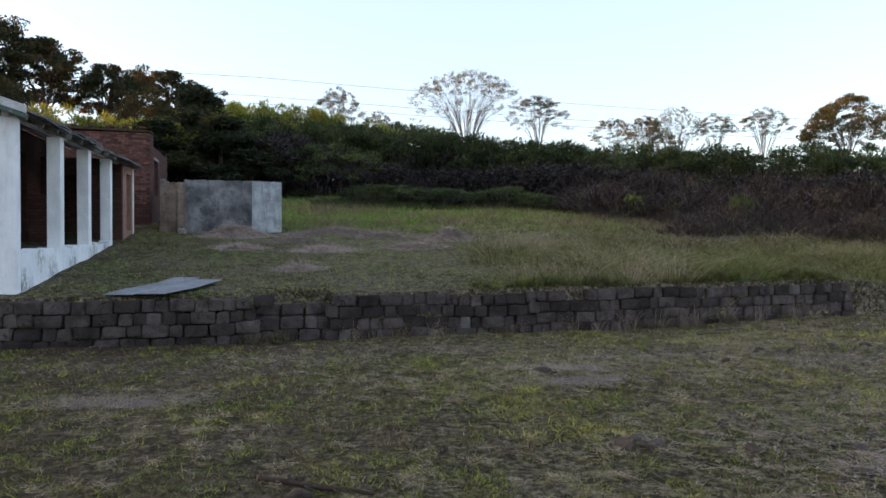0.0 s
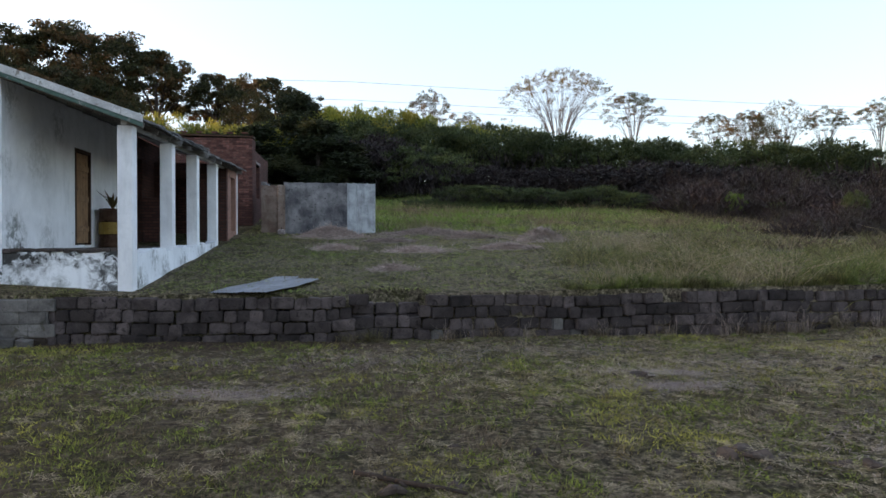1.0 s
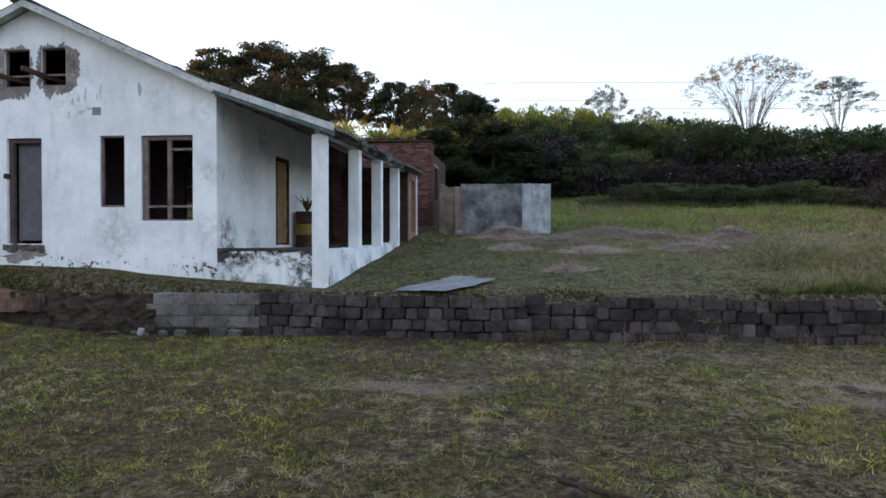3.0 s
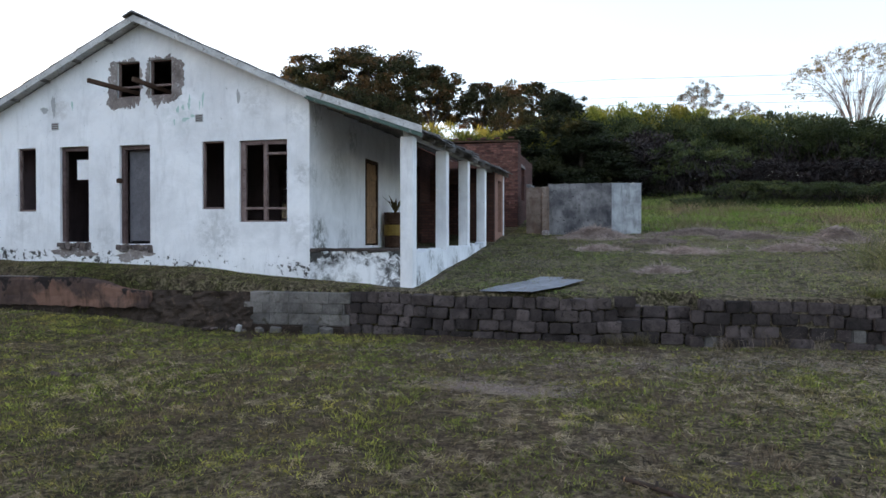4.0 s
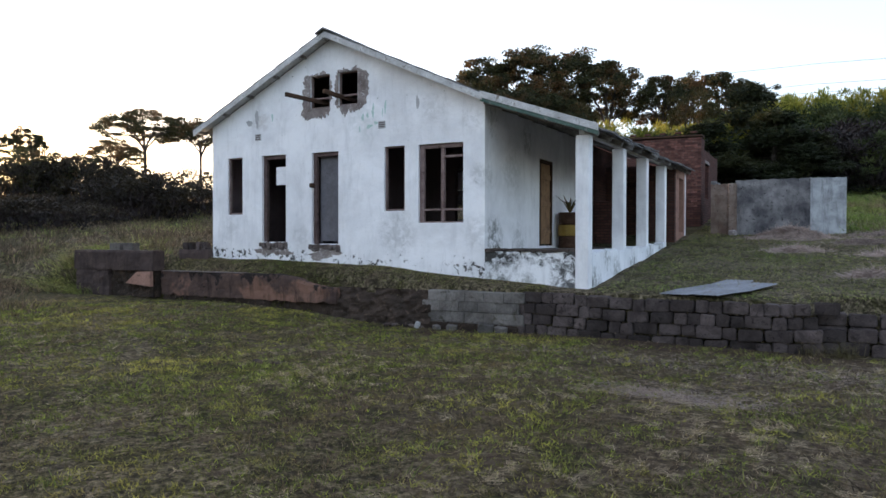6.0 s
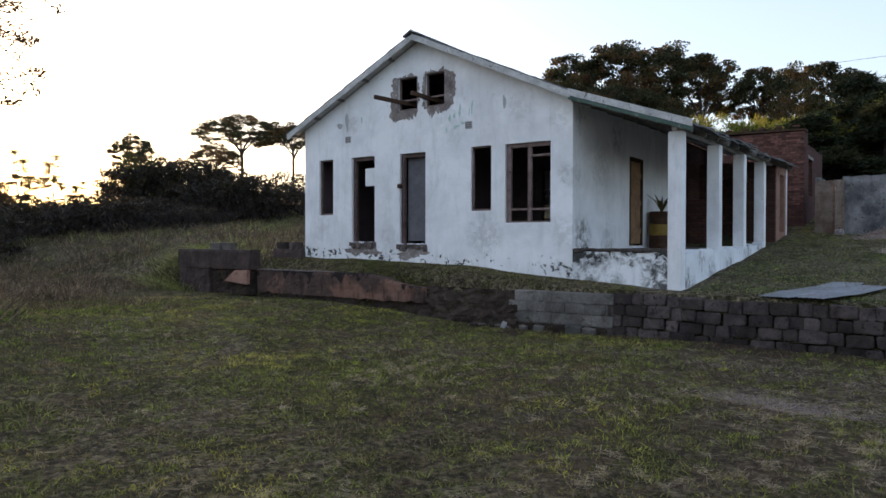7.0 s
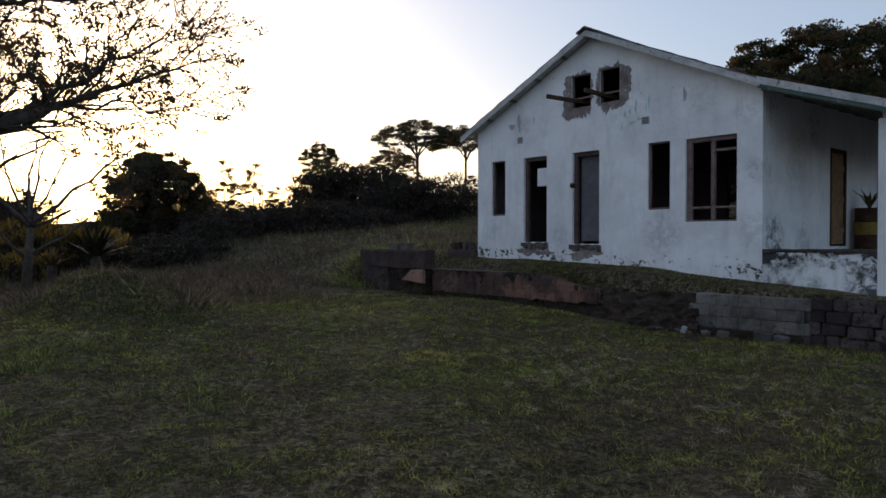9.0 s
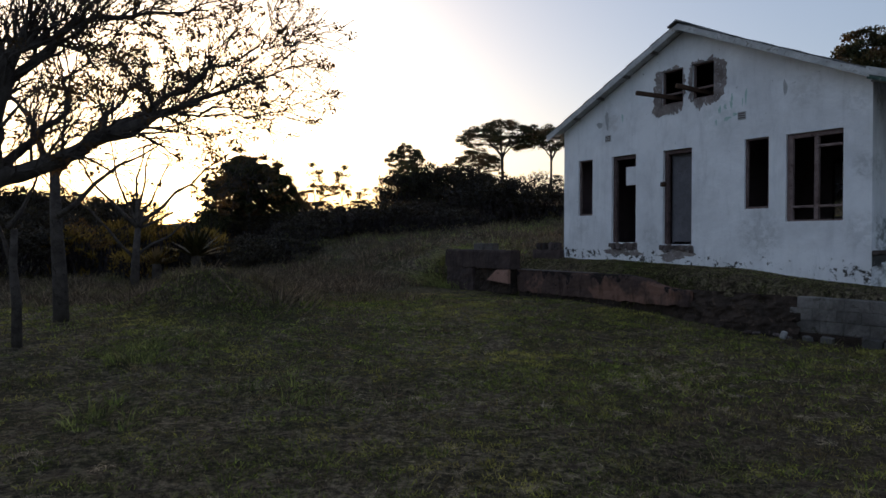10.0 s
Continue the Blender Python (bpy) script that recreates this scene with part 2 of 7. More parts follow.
WHITE_SIDE = plaster("patchy_white_plinth", (0.84, 0.86, 0.89), (0.60, 0.62, 0.65), (0.17, 0.17, 0.165), peel=0.665, streak=0.35, crumb=7.0,
                     stains=[((-3.63, 13.0, 0.78), 0.6, MOULD, 0.9), ((-3.63, 13.9, 1.3), 0.4, MOULD, 0.6), ((-3.63, 14.6, 0.95), 0.6, MOULD, 0.7), ((-3.63, 16.2, 1.05), 0.6, MOULD, 0.8), ((-3.63, 18.0, 1.2), 0.7, MOULD, 0.8), ((-3.63, 19.4, 1.4), 0.6, MOULD, 0.8)])
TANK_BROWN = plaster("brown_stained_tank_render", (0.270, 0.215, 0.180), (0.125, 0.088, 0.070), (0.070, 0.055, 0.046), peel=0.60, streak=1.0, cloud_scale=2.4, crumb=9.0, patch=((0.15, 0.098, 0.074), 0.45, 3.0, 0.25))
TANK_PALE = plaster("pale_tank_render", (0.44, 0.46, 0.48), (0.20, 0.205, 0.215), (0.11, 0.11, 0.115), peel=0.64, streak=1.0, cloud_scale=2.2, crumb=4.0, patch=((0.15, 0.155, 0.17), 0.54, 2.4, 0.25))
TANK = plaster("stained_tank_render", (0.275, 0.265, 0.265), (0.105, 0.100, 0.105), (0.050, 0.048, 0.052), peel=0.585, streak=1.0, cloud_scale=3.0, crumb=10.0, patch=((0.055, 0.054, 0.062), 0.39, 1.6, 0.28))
BLOCK = mottled("weathered_cement_block", (0.034, 0.026, 0.025), (0.112, 0.089, 0.085), 4.0, (0.021, 0.016, 0.015), relief=0.03, grain=30.0, vary=0.5)
BLOCK_PALE = mottled("pale_mossy_block", (0.075, 0.068, 0.062), (0.220, 0.202, 0.190), 2.0, (0.070, 0.064, 0.050), relief=0.02, vary=0.25)
BRICK = brick_material("old_red_brick", (0.165, 0.076, 0.062), (0.090, 0.043, 0.039), (0.050, 0.038, 0.034))
# darker copy of the brick: veranda shade put into the colour
BRICK_DIM = brick_material("sooty_brick", (0.120, 0.055, 0.042), (0.070, 0.034, 0.028), (0.050, 0.038, 0.034))
BRICK_PIECE = mottled("weathered_brick", (0.095, 0.044, 0.037), (0.215, 0.100, 0.080), 7.0, (0.17, 0.135, 0.12), relief=0.012, vary=0.45)
TERRACOTTA = mottled("terracotta_wash", (0.29, 0.165, 0.125), (0.42, 0.245, 0.19), 1.6, (0.15, 0.09, 0.075))
SOIL = mottled("bare_soil", (0.022, 0.016, 0.012), (0.065, 0.045, 0.034), 3.0, (0.09, 0.06, 0.045), relief=0.03)
CLOD = mottled("dry_turned_soil", (0.040, 0.029, 0.023), (0.115, 0.085, 0.068), 9.0, (0.030, 0.022, 0.018), relief=0.02)
WOOD_DARK = mottled("old_brown_wood", (0.045, 0.026, 0.018), (0.095, 0.055, 0.036), 4.0, grain=60)
WOOD_DOOR = mottled("weathered_door_wood", (0.24, 0.14, 0.078), (0.40, 0.245, 0.135), 3.0, (0.12, 0.075, 0.05))
WOOD_GREY = mottled("grey_bleached_wood", (0.11, 0.10, 0.095), (0.26, 0.245, 0.23), 5.0, (0.06, 0.055, 0.05))
WOOD_WHITE = mottled("flaking_white_paint", (0.42, 0.42, 0.42), (0.68, 0.68, 0.68), 3.0, (0.24, 0.22, 0.20))
GREEN_PAINT = mottled("flaking_green_paint", (0.055, 0.10, 0.085), (0.13, 0.19, 0.165), 4.0, (0.25, 0.25, 0.24))
FRAME_PAINT = mottled("faded_mauve_frame_paint", (0.15, 0.100, 0.092), (0.29, 0.215, 0.20), 5.0, (0.085, 0.055, 0.050))
FRAME_DARK = mottled("dark_mauve_frame_paint", (0.085, 0.054, 0.050), (0.165, 0.115, 0.108), 5.0, (0.045, 0.032, 0.030))
ROOF_SHEET = mottled("lichened_roof_sheet", (0.10, 0.10, 0.10), (0.24, 0.24, 0.24), 3.0, (0.055, 0.055, 0.055))
ZINC = mottled("dull_zinc_sheet", (0.13, 0.135, 0.15), (0.27, 0.28, 0.305), 2.0, (0.16, 0.13, 0.11), rough=0.55, metal=0.5, spec=0.5, relief=0.004)
BARK = mottled("grey_bark", (0.040, 0.032, 0.027), (0.12, 0.10, 0.088), 5.0, (0.03, 0.024, 0.02), relief=0.02)
BARK_PALE = mottled("pale_bark", (0.075, 0.065, 0.064), (0.16, 0.14, 0.138), 3.0, (0.10, 0.08, 0.07), relief=0.02)
LEAF_THICKET = leafy("thicket_leaves", (0.030, 0.041, 0.018), (0.070, 0.092, 0.032), (0.095, 0.110, 0.036), 0.35)
# the third, rust-orange tone paints sunlit patches into the needles
LEAF_DARK = leafy("dark_needles", (0.016, 0.019, 0.009), (0.070, 0.072, 0.028), (0.150, 0.082, 0.034))
LEAF_FIR = leafy("fir_needles", (0.012, 0.017, 0.009), (0.040, 0.049, 0.022), (0.050, 0.052, 0.022))
# backlit darkness and the brown of sun flare are put into this leaf colour
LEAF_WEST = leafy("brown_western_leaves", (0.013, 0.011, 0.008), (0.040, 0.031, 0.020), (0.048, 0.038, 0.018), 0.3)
# sunlight on the shrub tops is painted in as brighter, yellower leaves
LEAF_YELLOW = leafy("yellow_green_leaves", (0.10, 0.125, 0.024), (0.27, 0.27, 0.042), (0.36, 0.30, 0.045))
LEAF_TWIG = leafy("bare_winter_twigs", (0.018, 0.012, 0.012), (0.060, 0.040, 0.037), (0.046, 0.038, 0.021), 0.1)
# golden backlight is put into the leaf colour, besides the translucency
LEAF_GOLD = leafy("thin_backlit_leaves", (0.10, 0.065, 0.015), (0.30, 0.20, 0.04), None, 0.6)
# stem colour with the shade of the lower thicket painted in
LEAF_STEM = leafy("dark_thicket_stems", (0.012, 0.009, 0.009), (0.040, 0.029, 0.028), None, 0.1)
LEAF_OLIVE = leafy("olive_leaves", (0.04, 0.04, 0.014), (0.12, 0.10, 0.035), (0.15, 0.09, 0.03))
LEAF_AUTUMN = leafy("thin_autumn_leaves", (0.05, 0.032, 0.018), (0.15, 0.095, 0.035), (0.20, 0.11, 0.035), 0.5)
# the low sun's orange on the crowns is put into the leaf colour
LEAF_RUST = leafy("rusty_crown_leaves", (0.045, 0.045, 0.016), (0.12, 0.095, 0.033), (0.135, 0.082, 0.032))
GRASS_GREEN = leafy("green_grass_blades", (0.034, 0.042, 0.010), (0.290, 0.340, 0.055), (0.43, 0.39, 0.080), 0.3, patchy=(0.33, 0.215, 0.115))
GRASS_DRY = leafy("dry_grass_blades", (0.14, 0.105, 0.068), (0.50, 0.405, 0.265), (0.34, 0.27, 0.165), 0.3)
GRASS_FIELD = leafy("dull_field_grass", (0.058, 0.040, 0.025), (0.35, 0.27, 0.165), (0.14, 0.135, 0.05), 0.45)
GRASS_LONG = leafy("long_grass_blades", (0.055, 0.078, 0.020), (0.300, 0.315, 0.088), (0.155, 0.215, 0.040), 0.35, patchy=(0.26, 0.20, 0.105))
GRASS_LUSH = leafy("lush_field_grass", (0.070, 0.100, 0.024), (0.290, 0.370, 0.085), (0.180, 0.270, 0.052), 0.4)
GRASS_WEST = leafy("rank_western_grass", (0.045, 0.034, 0.023), (0.270, 0.205, 0.135), (0.130, 0.125, 0.050), 0.45, patchy=(0.13, 0.094, 0.064))
GRASS_TALL = leafy("tall_tussock_blades", (0.048, 0.056, 0.018), (0.250, 0.230, 0.085), (0.125, 0.150, 0.036), 0.35, patchy=(0.27, 0.21, 0.12))
GRASS_MEADOW = leafy("meadow_grass_blades", (0.085, 0.102, 0.034), (0.360, 0.365, 0.120), (0.195, 0.255, 0.056), 0.35, patchy=(0.30, 0.225, 0.125))
HAY_STRAW = leafy("bleached_hay_straws", (0.20, 0.155, 0.135), (0.54, 0.43, 0.375), None, 0.3)
HAY = mottled("matted_hay", (0.26, 0.205, 0.178), (0.44, 0.355, 0.31), 5.0, (0.17, 0.13, 0.11), relief=0.008, grain=50)
BARK_DARK = mottled("damp_dark_bark", (0.018, 0.013, 0.011), (0.060, 0.043, 0.035), 8.0, (0.085, 0.05, 0.03), relief=0.006)
RUST = mottled("rusted_drum", (0.06, 0.03, 0.02), (0.12, 0.07, 0.045), 6.0, (0.04, 0.02, 0.015), rough=0.7, metal=0.4)
YELLOW = mottled("faded_yellow_paint", (0.24, 0.15, 0.03), (0.36, 0.25, 0.06), 5.0, (0.2, 0.12, 0.04), rough=0.6)
CABLE = mottled("grey_cable", (0.10, 0.10, 0.11), (0.16, 0.16, 0.17), 5.0)
MINT = mottled("mint_paint_smear", (0.42, 0.62, 0.56), (0.60, 0.72, 0.69), 14.0, (0.72, 0.78, 0.77))
GREYPATCH = mottled("grey_damp_stain", (0.44, 0.44, 0.45), (0.58, 0.58, 0.59), 6.0)
WHITE_STONE = mottled("white_stone", (0.26, 0.255, 0.25), (0.42, 0.42, 0.42), 6.0)
SLATE_BLUE = mottled("blue_grey_inner_wall", (0.15, 0.145, 0.165), (0.235, 0.225, 0.25), 1.5, (0.10, 0.085, 0.09))


# ---------------------------------------------------------------- mesh helpers
class Solid:
    """Gathers faces for one mesh."""

    def __init__(self):
        self.v, self.f = [], []

    def add(self, verts, faces):
        n = len(self.v)
        self.v += [tuple(p) for p in verts]
        self.f += [tuple(i + n for i in face) for face in faces]
        return self

    def prism(self, low, high):
        """Two rings of the same number of points, joined and capped."""
        k = len(low)
        faces = [tuple(range(k))[::-1], tuple(range(k, 2 * k))]
        faces += [(i, (i + 1) % k, k + (i + 1) % k, k + i) for i in range(k)]
        return self.add(list(low) + list(high), faces)

    def box(self, x0, y0, z0, x1, y1, z1):
        return self.prism([(x0, y0, z0), (x1, y0, z0), (x1, y1, z0), (x0, y1, z0)],
                          [(x0, y0, z1), (x1, y0, z1), (x1, y1, z1), (x0, y1, z1)])

    def beam(self, p, q, w, h, up=(0, 0, 1)):
        p, q = Vector(p), Vector(q)
        d = (q - p).normalized()
        s = d.cross(Vector(up)).normalized() * (w / 2)
        u = s.cross(d).normalized() * (h / 2)
        ring = [-s - u, s - u, s + u, -s + u]
        return self.prism([p + r for r in ring][::-1], [q + r for r in ring][::-1])

    def tube(self, points, radii, sides=6):
        rings = []
        last = None
        for i, p in enumerate(points):
            p = Vector(p)
            d = (Vector(points[min(i + 1, len(points) - 1)]) - Vector(points[max(i - 1, 0)])).normalized()
            ref = last if last else (Vector((1, 0, 0)) if abs(d.x) < 0.9 else Vector((0, 1, 0)))
            s = (ref - d * ref.dot(d)).normalized()
            last = s
            u = d.cross(s)
            rings.append([p + (s * math.cos(2 * math.pi * k / sides) + u * math.sin(2 * math.pi * k / sides)) * radii[i] for k in range(sides)])
        verts = [p for r in rings for p in r]
        faces = []
        for i in range(len(rings) - 1):
            for k in range(sides):
                a, b = i * sides + k, i * sides + (k + 1) % sides
                faces.append((a, b, b + sides, a + sides))
        faces += [tuple(range(sides))[::-1], tuple(range((len(rings) - 1) * sides, len(rings) * sides))]
        return self.add(verts, faces)

    def weld(self):
        """Joins points that coincide and drops the faces between two pieces."""
        index, at, where = {}, [], []
        for p in self.v:
            key = tuple(round(c, 4) for c in p)
            if key not in index:
                index[key] = len(at)
                at.append(p)
            where.append(index[key])
        count = {}
        faces = [tuple(where[i] for i in f) for f in self.f]
        for f in faces:
            count[frozenset(f)] = count.get(frozenset(f), 0) + 1
        self.v, self.f = at, [f for f in faces if count[frozenset(f)] == 1]
        return self

    def mesh(self, name, mat, smooth=False):
        me = bpy.data.meshes.new(name)
        me.from_pydata(self.v, [], self.f)
        me.materials.append(mat)
        if smooth:
            me.shade_smooth()
        me.update()
        return me


def rough_up(solid, amount, scale, seed=0):
    """Moves the points of a solid by a smooth noise."""
    off = Vector((seed * 7.3, seed * 3.1, seed * 1.7))
    solid.v = [tuple(Vector(p) + noise.noise_vector(Vector(p) * scale + off) * amount) for p in solid.v]
    return solid


def bevelled(solid, width, segments=1):
    bm = bmesh.new()
    vs = [bm.verts.new(p) for p in solid.v]
    for f in solid.f:
        bm.faces.new([vs[i] for i in f])
    bmesh.ops.remove_doubles(bm, verts=bm.verts, dist=1e-5)
    bmesh.ops.recalc_face_normals(bm, faces=bm.faces)
    bmesh.ops.bevel(bm, geom=list(bm.edges), offset=width, segments=segments, affect="EDGES", clamp_overlap=True)
    out = Solid()
    bm.verts.index_update()
    out.v = [tuple(v.co) for v in bm.verts]
    out.f = [tuple(v.index for v in f.verts) for f in bm.faces]
    bm.free()
    return out


def part(name, solid, mat, parent=None, label="", smooth=False):
    ob = new(name, solid.mesh(name, mat, smooth) if isinstance(solid, Solid) else solid)
    if parent:
        ob.parent = parent
    if label:
        tagged(ob, label)
    return ob


def thing(name, at=(0, 0, 0), label="", category="", group="", kind=""):
    ob = new(name)
    ob.empty_display_size = 0.2
    ob.location = at
    return tagged(ob, label, category, group, kind)


def quads(name, mat, corners, smooth=False):
    """A mesh of loose quads from an array of shape (n, 4, 3), or of triangles from (n, 3, 3)."""
    n, k, _ = corners.shape
    me = bpy.data.meshes.new(name)
    me.vertices.add(n * k)
    me.vertices.foreach_set("co", corners.astype(np.float32).ravel())
    me.loops.add(n * k)
    me.loops.foreach_set("vertex_index", np.arange(n * k, dtype=np.int32))
    me.polygons.add(n)
    me.polygons.foreach_set("loop_start", np.arange(0, n * k, k, dtype=np.int32))
    me.materials.append(mat)
    me.update(calc_edges=True)
    return me


def smoothstep(a, b, x):
    t = np.clip((np.asarray(x, float) - a) / (b - a), 0, 1)
    return t * t * (3 - 2 * t)


# ---------------------------------------------------------------- the lie of the land
WALL_Y = 11.9


def lumps(x, y):
    return (np.sin(x * 0.9 + 1.3 * np.sin(y * 0.7)) * np.cos(y * 0.8 + 0.6 * np.sin(x * 1.1)) * 0.025
            + np.sin(x * 2.9 + y * 1.7) * np.sin(y * 2.3 - x * 0.8 + 1) * 0.014
            + np.sin(x * 6.1 - y * 3.7 + 2) * np.sin(y * 5.3 + x * 2.2) * 0.006)


def land(x, y):
    """Height of the ground: a mown lawn, a terrace behind the block wall, and a field that rises to the woods."""
    x, y = np.asarray(x, float), np.asarray(y, float)
    lawn = 0.27 * smoothstep(-6.2, -13.0, x) + 0.10 * smoothstep(5, 12, x) + 0.012 * np.clip(-x - 18, 0, 25)
    d = np.clip(y - 12.0, 0, 46)
    back = 0.74 + 0.085 * d + 0.0009 * d * d + 0.028 * np.clip(-x - 13, 0, 30) * smoothstep(11, 22, y)
    back = back + 0.10 * smoothstep(2, 9, x)
    near_house = np.interp(-x, [3.6, 4.2, 5.74, 8.0, 10.0, 12.94, 15.0], [0.0, 0.02, 0.16, 0.33, 0.39, 0.48, 0.45]) * smoothstep(11.7, 12.55, y) * smoothstep(26, 16, y)
    edge = 0.13 * smoothstep(-9.3, -11.0, x) * smoothstep(14, 12.0, y)
    back = back + np.maximum(near_house, edge)
    notch = 0.5 * smoothstep(-0.02, 0.05, x) * smoothstep(1.36, 1.29, x)
    sharp = smoothstep(WALL_Y + 0.06, WALL_Y + 0.2, y - notch)
    soft = smoothstep(9.0, 15.0, y)
    leave = np.maximum(smoothstep(11.9, 15.0, x), smoothstep(-17.0, -19.5, x))
    k = sharp * (1 - leave) + soft * leave
    rank = 0.11 * smoothstep(-14.0, -17.0, x) * np.maximum(smoothstep(12.4, 13.6, y), smoothstep(-17.5, -20.0, x))
    rank = rank * np.sin(x * 2.3 + 1.7 * np.sin(y * 1.3)) * np.sin(y * 2.6 + 1.4 * np.sin(x * 0.9))
    mound = 0.80 * np.exp(-(((x + 14.6) / 1.9) ** 2 + ((y - 4.2) / 1.35) ** 2))
    return lawn * (1 - k) + back * k + mound + rank + lumps(x, y)


def ground_at(x, y):
    return float(land(x, y))


def axis(lo, hi, step, reach):
    core = list(np.arange(lo, hi + 1e-6, step))
    out, s = [], step
    left, right = [], []
    a, b = lo, hi
    while a > -reach:
        s *= 1.22
        a -= s
        left.append(a)
    s = step
    while b < reach:
        s *= 1.22
        b += s
        right.append(b)
    return np.array(left[::-1] + core + right)


gx = np.unique(np.concatenate([axis(-20, 14, 0.22, 900), [-0.02, 0.05, 1.29, 1.36]]))
gy = axis(1.0, 11.6, 0.25, 900)
gy = np.unique(np.concatenate([gy[gy <= 11.6], [11.8, WALL_Y + 0.06, WALL_Y + 0.13, WALL_Y + 0.2, 12.3], np.arange(12.5, 30, 0.25), axis(1, 30, 0.25, 900)[axis(1, 30, 0.25, 900) > 30]]))
XX, YY = np.meshgrid(gx, gy)
ZZ = land(XX, YY)
nx, ny = len(gx), len(gy)
idx = np.arange(nx * ny).reshape(ny, nx)
gm = bpy.data.meshes.new("ground")
gm.from_pydata(np.stack([XX, YY, ZZ], -1).reshape(-1, 3).tolist(), [],
               np.stack([idx[:-1, :-1], idx[:-1, 1:], idx[1:, 1:], idx[1:, :-1]], -1).reshape(-1, 4).tolist())
gm.materials.append(TURF)
gm.shade_smooth()
tagged(new("ground", gm), "patchy mown lawn and rough grass rising to the woods", "ground", kind="structure")


# ---------------------------------------------------------------- the house
FACE_Y, X_LEFT, X_RIGHT, X_RIDGE = 12.6, -13.05, -5.74, -9.44
BACK_Y = 24.0
EAVE_Z, EAVE_RIGHT, RIDGE_Z = 4.38, 4.45, 6.13
THICK = 0.14


def roof_line(x):
    """Underside of the main roof over x."""
    t = abs(x - X_RIDGE) / (X_RIGHT - X_RIDGE)
    return RIDGE_Z + ((EAVE_RIGHT if x > X_RIDGE else EAVE_Z) - RIDGE_Z) * t


def wall_along_x(y0, y1, x0, x1, z0, top, openings, extra=()):
    """A wall with openings (x0, x1, z0, z1) and a top that is a function of x."""
    s = Solid()
    cuts = sorted({x0, x1, *extra, *[c for o in openings for c in o[:2]]})
    for a, b in zip(cuts, cuts[1:]):
        mid = (a + b) / 2
        holes = sorted([(o[2], o[3]) for o in openings if o[0] < mid < o[1]])
        z = z0
        for h0, h1 in holes:
            if h0 > z:
                s.box(a, y0, z, b, y1, h0)
            z = h1
        s.prism([(a, y0, z), (b, y0, z), (b, y1, z), (a, y1, z)],
                [(a, y0, top(a)), (b, y0, top(b)), (b, y1, top(b)), (a, y1, top(a))])
    return s.weld()


def wall_along_y(x0, x1, y0, y1, z0, z1, openings):
    s = Solid()
    cuts = sorted({y0, y1, *[c for o in openings for c in o[:2]]})
    for a, b in zip(cuts, cuts[1:]):
        mid = (a + b) / 2
        z = z0
        for h0, h1 in sorted([(o[2], o[3]) for o in openings if o[0] < mid < o[1]]):
            if h0 > z:
                s.box(x0, a, z, x1, b, h0)
            z = h1
        if z < z1:
            s.box(x0, a, z, x1, b, z1)
    return s.weld()


house = thing("house", (X_RIDGE, FACE_Y + 5, 1.5), "derelict white plastered house with empty windows and a broken veranda", "house")
house_inv = Matrix.Translation(-house.location)


def of_house(name, solid, mat, label="", parent=None, smooth=False):
    ob = part(name, solid, mat, parent or house, label, smooth)
    if not parent:
        ob.matrix_parent_inverse = house_inv
    return ob


W1 = (-12.55, -12.08, 2.29, 3.65)
D1 = (-11.47, -10.75, 1.64, 3.65)
D2 = (-10.00, -9.27, 1.60, 3.64)
W4 = (-8.07, -7.57, 2.30, 3.66)
W5 = (-7.24, -6.21, 2.04, 3.65)
G1 = (-10.04, -9.50, 4.62, 5.35)
G2 = (-9.27, -8.75, 4.63, 5.36)
of_house("front_wall", wall_along_x(FACE_Y, FACE_Y + THICK, X_LEFT, X_RIGHT, 0.5, roof_line, [W1, D1, D2, W4, W5, G1, G2], [X_RIDGE]), WHITE)

# side wall on the veranda, with a door and gaps where the wall has fallen
DOOR = (15.72, 16.62, 1.56, 3.62)
of_house("veranda_side_wall", wall_along_y(X_RIGHT - THICK, X_RIGHT, FACE_Y + THICK, 18.6, 0.5, 4.47, [DOOR]), WHITE_VERANDA)
of_house("brick_side_wall", wall_along_y(X_RIGHT - THICK, X_RIGHT - 0.004, 18.6, BACK_Y, 0.5, 4.47, [(18.7, 20.5, 1.5, 3.9), (21.92, 23.3, 1.5, 3.6)]), BRICK_DIM, "wall of bare bricks with gaps, coloured as if in veranda shade")
of_house("wall_stub", rough_up(bevelled(Solid().box(-5.72, 20.5, 1.5, -5.25, 20.85, 2.85), 0.03, 2), 0.07, 4.0), BRICK, "crumbling stub of bare brick")
of_house("left_wall", wall_along_y(X_LEFT, X_LEFT + THICK, FACE_Y + THICK, BACK_Y, 0.5, EAVE_Z - 0.02, []), WHITE)
of_house("boarding", bevelled(Solid().box(-11.06, FACE_Y + 0.025, 2.95, -10.752, FACE_Y + 0.05, 3.37), 0.006), WHITE_COLUMN, "white board nailed across a doorway")
of_house("door_leaf", bevelled(Solid().box(-9.90, FACE_Y + 0.19, 1.66, -9.29, FACE_Y + 0.23, 3.60), 0.006), GREY_BOARD, "grey painted door leaf standing shut")
of_house("back_wall", wall_along_x(BACK_Y, BACK_Y + THICK, X_LEFT, X_RIGHT, 0.5, roof_line, [(-12.4, -11.5, 2.5, 3.6)], [X_RIDGE]), WHITE)
of_house("house_floor", Solid().box(X_LEFT + THICK, FACE_Y + THICK, 1.2, X_RIGHT - THICK, BACK_Y, 1.56), CEMENT)
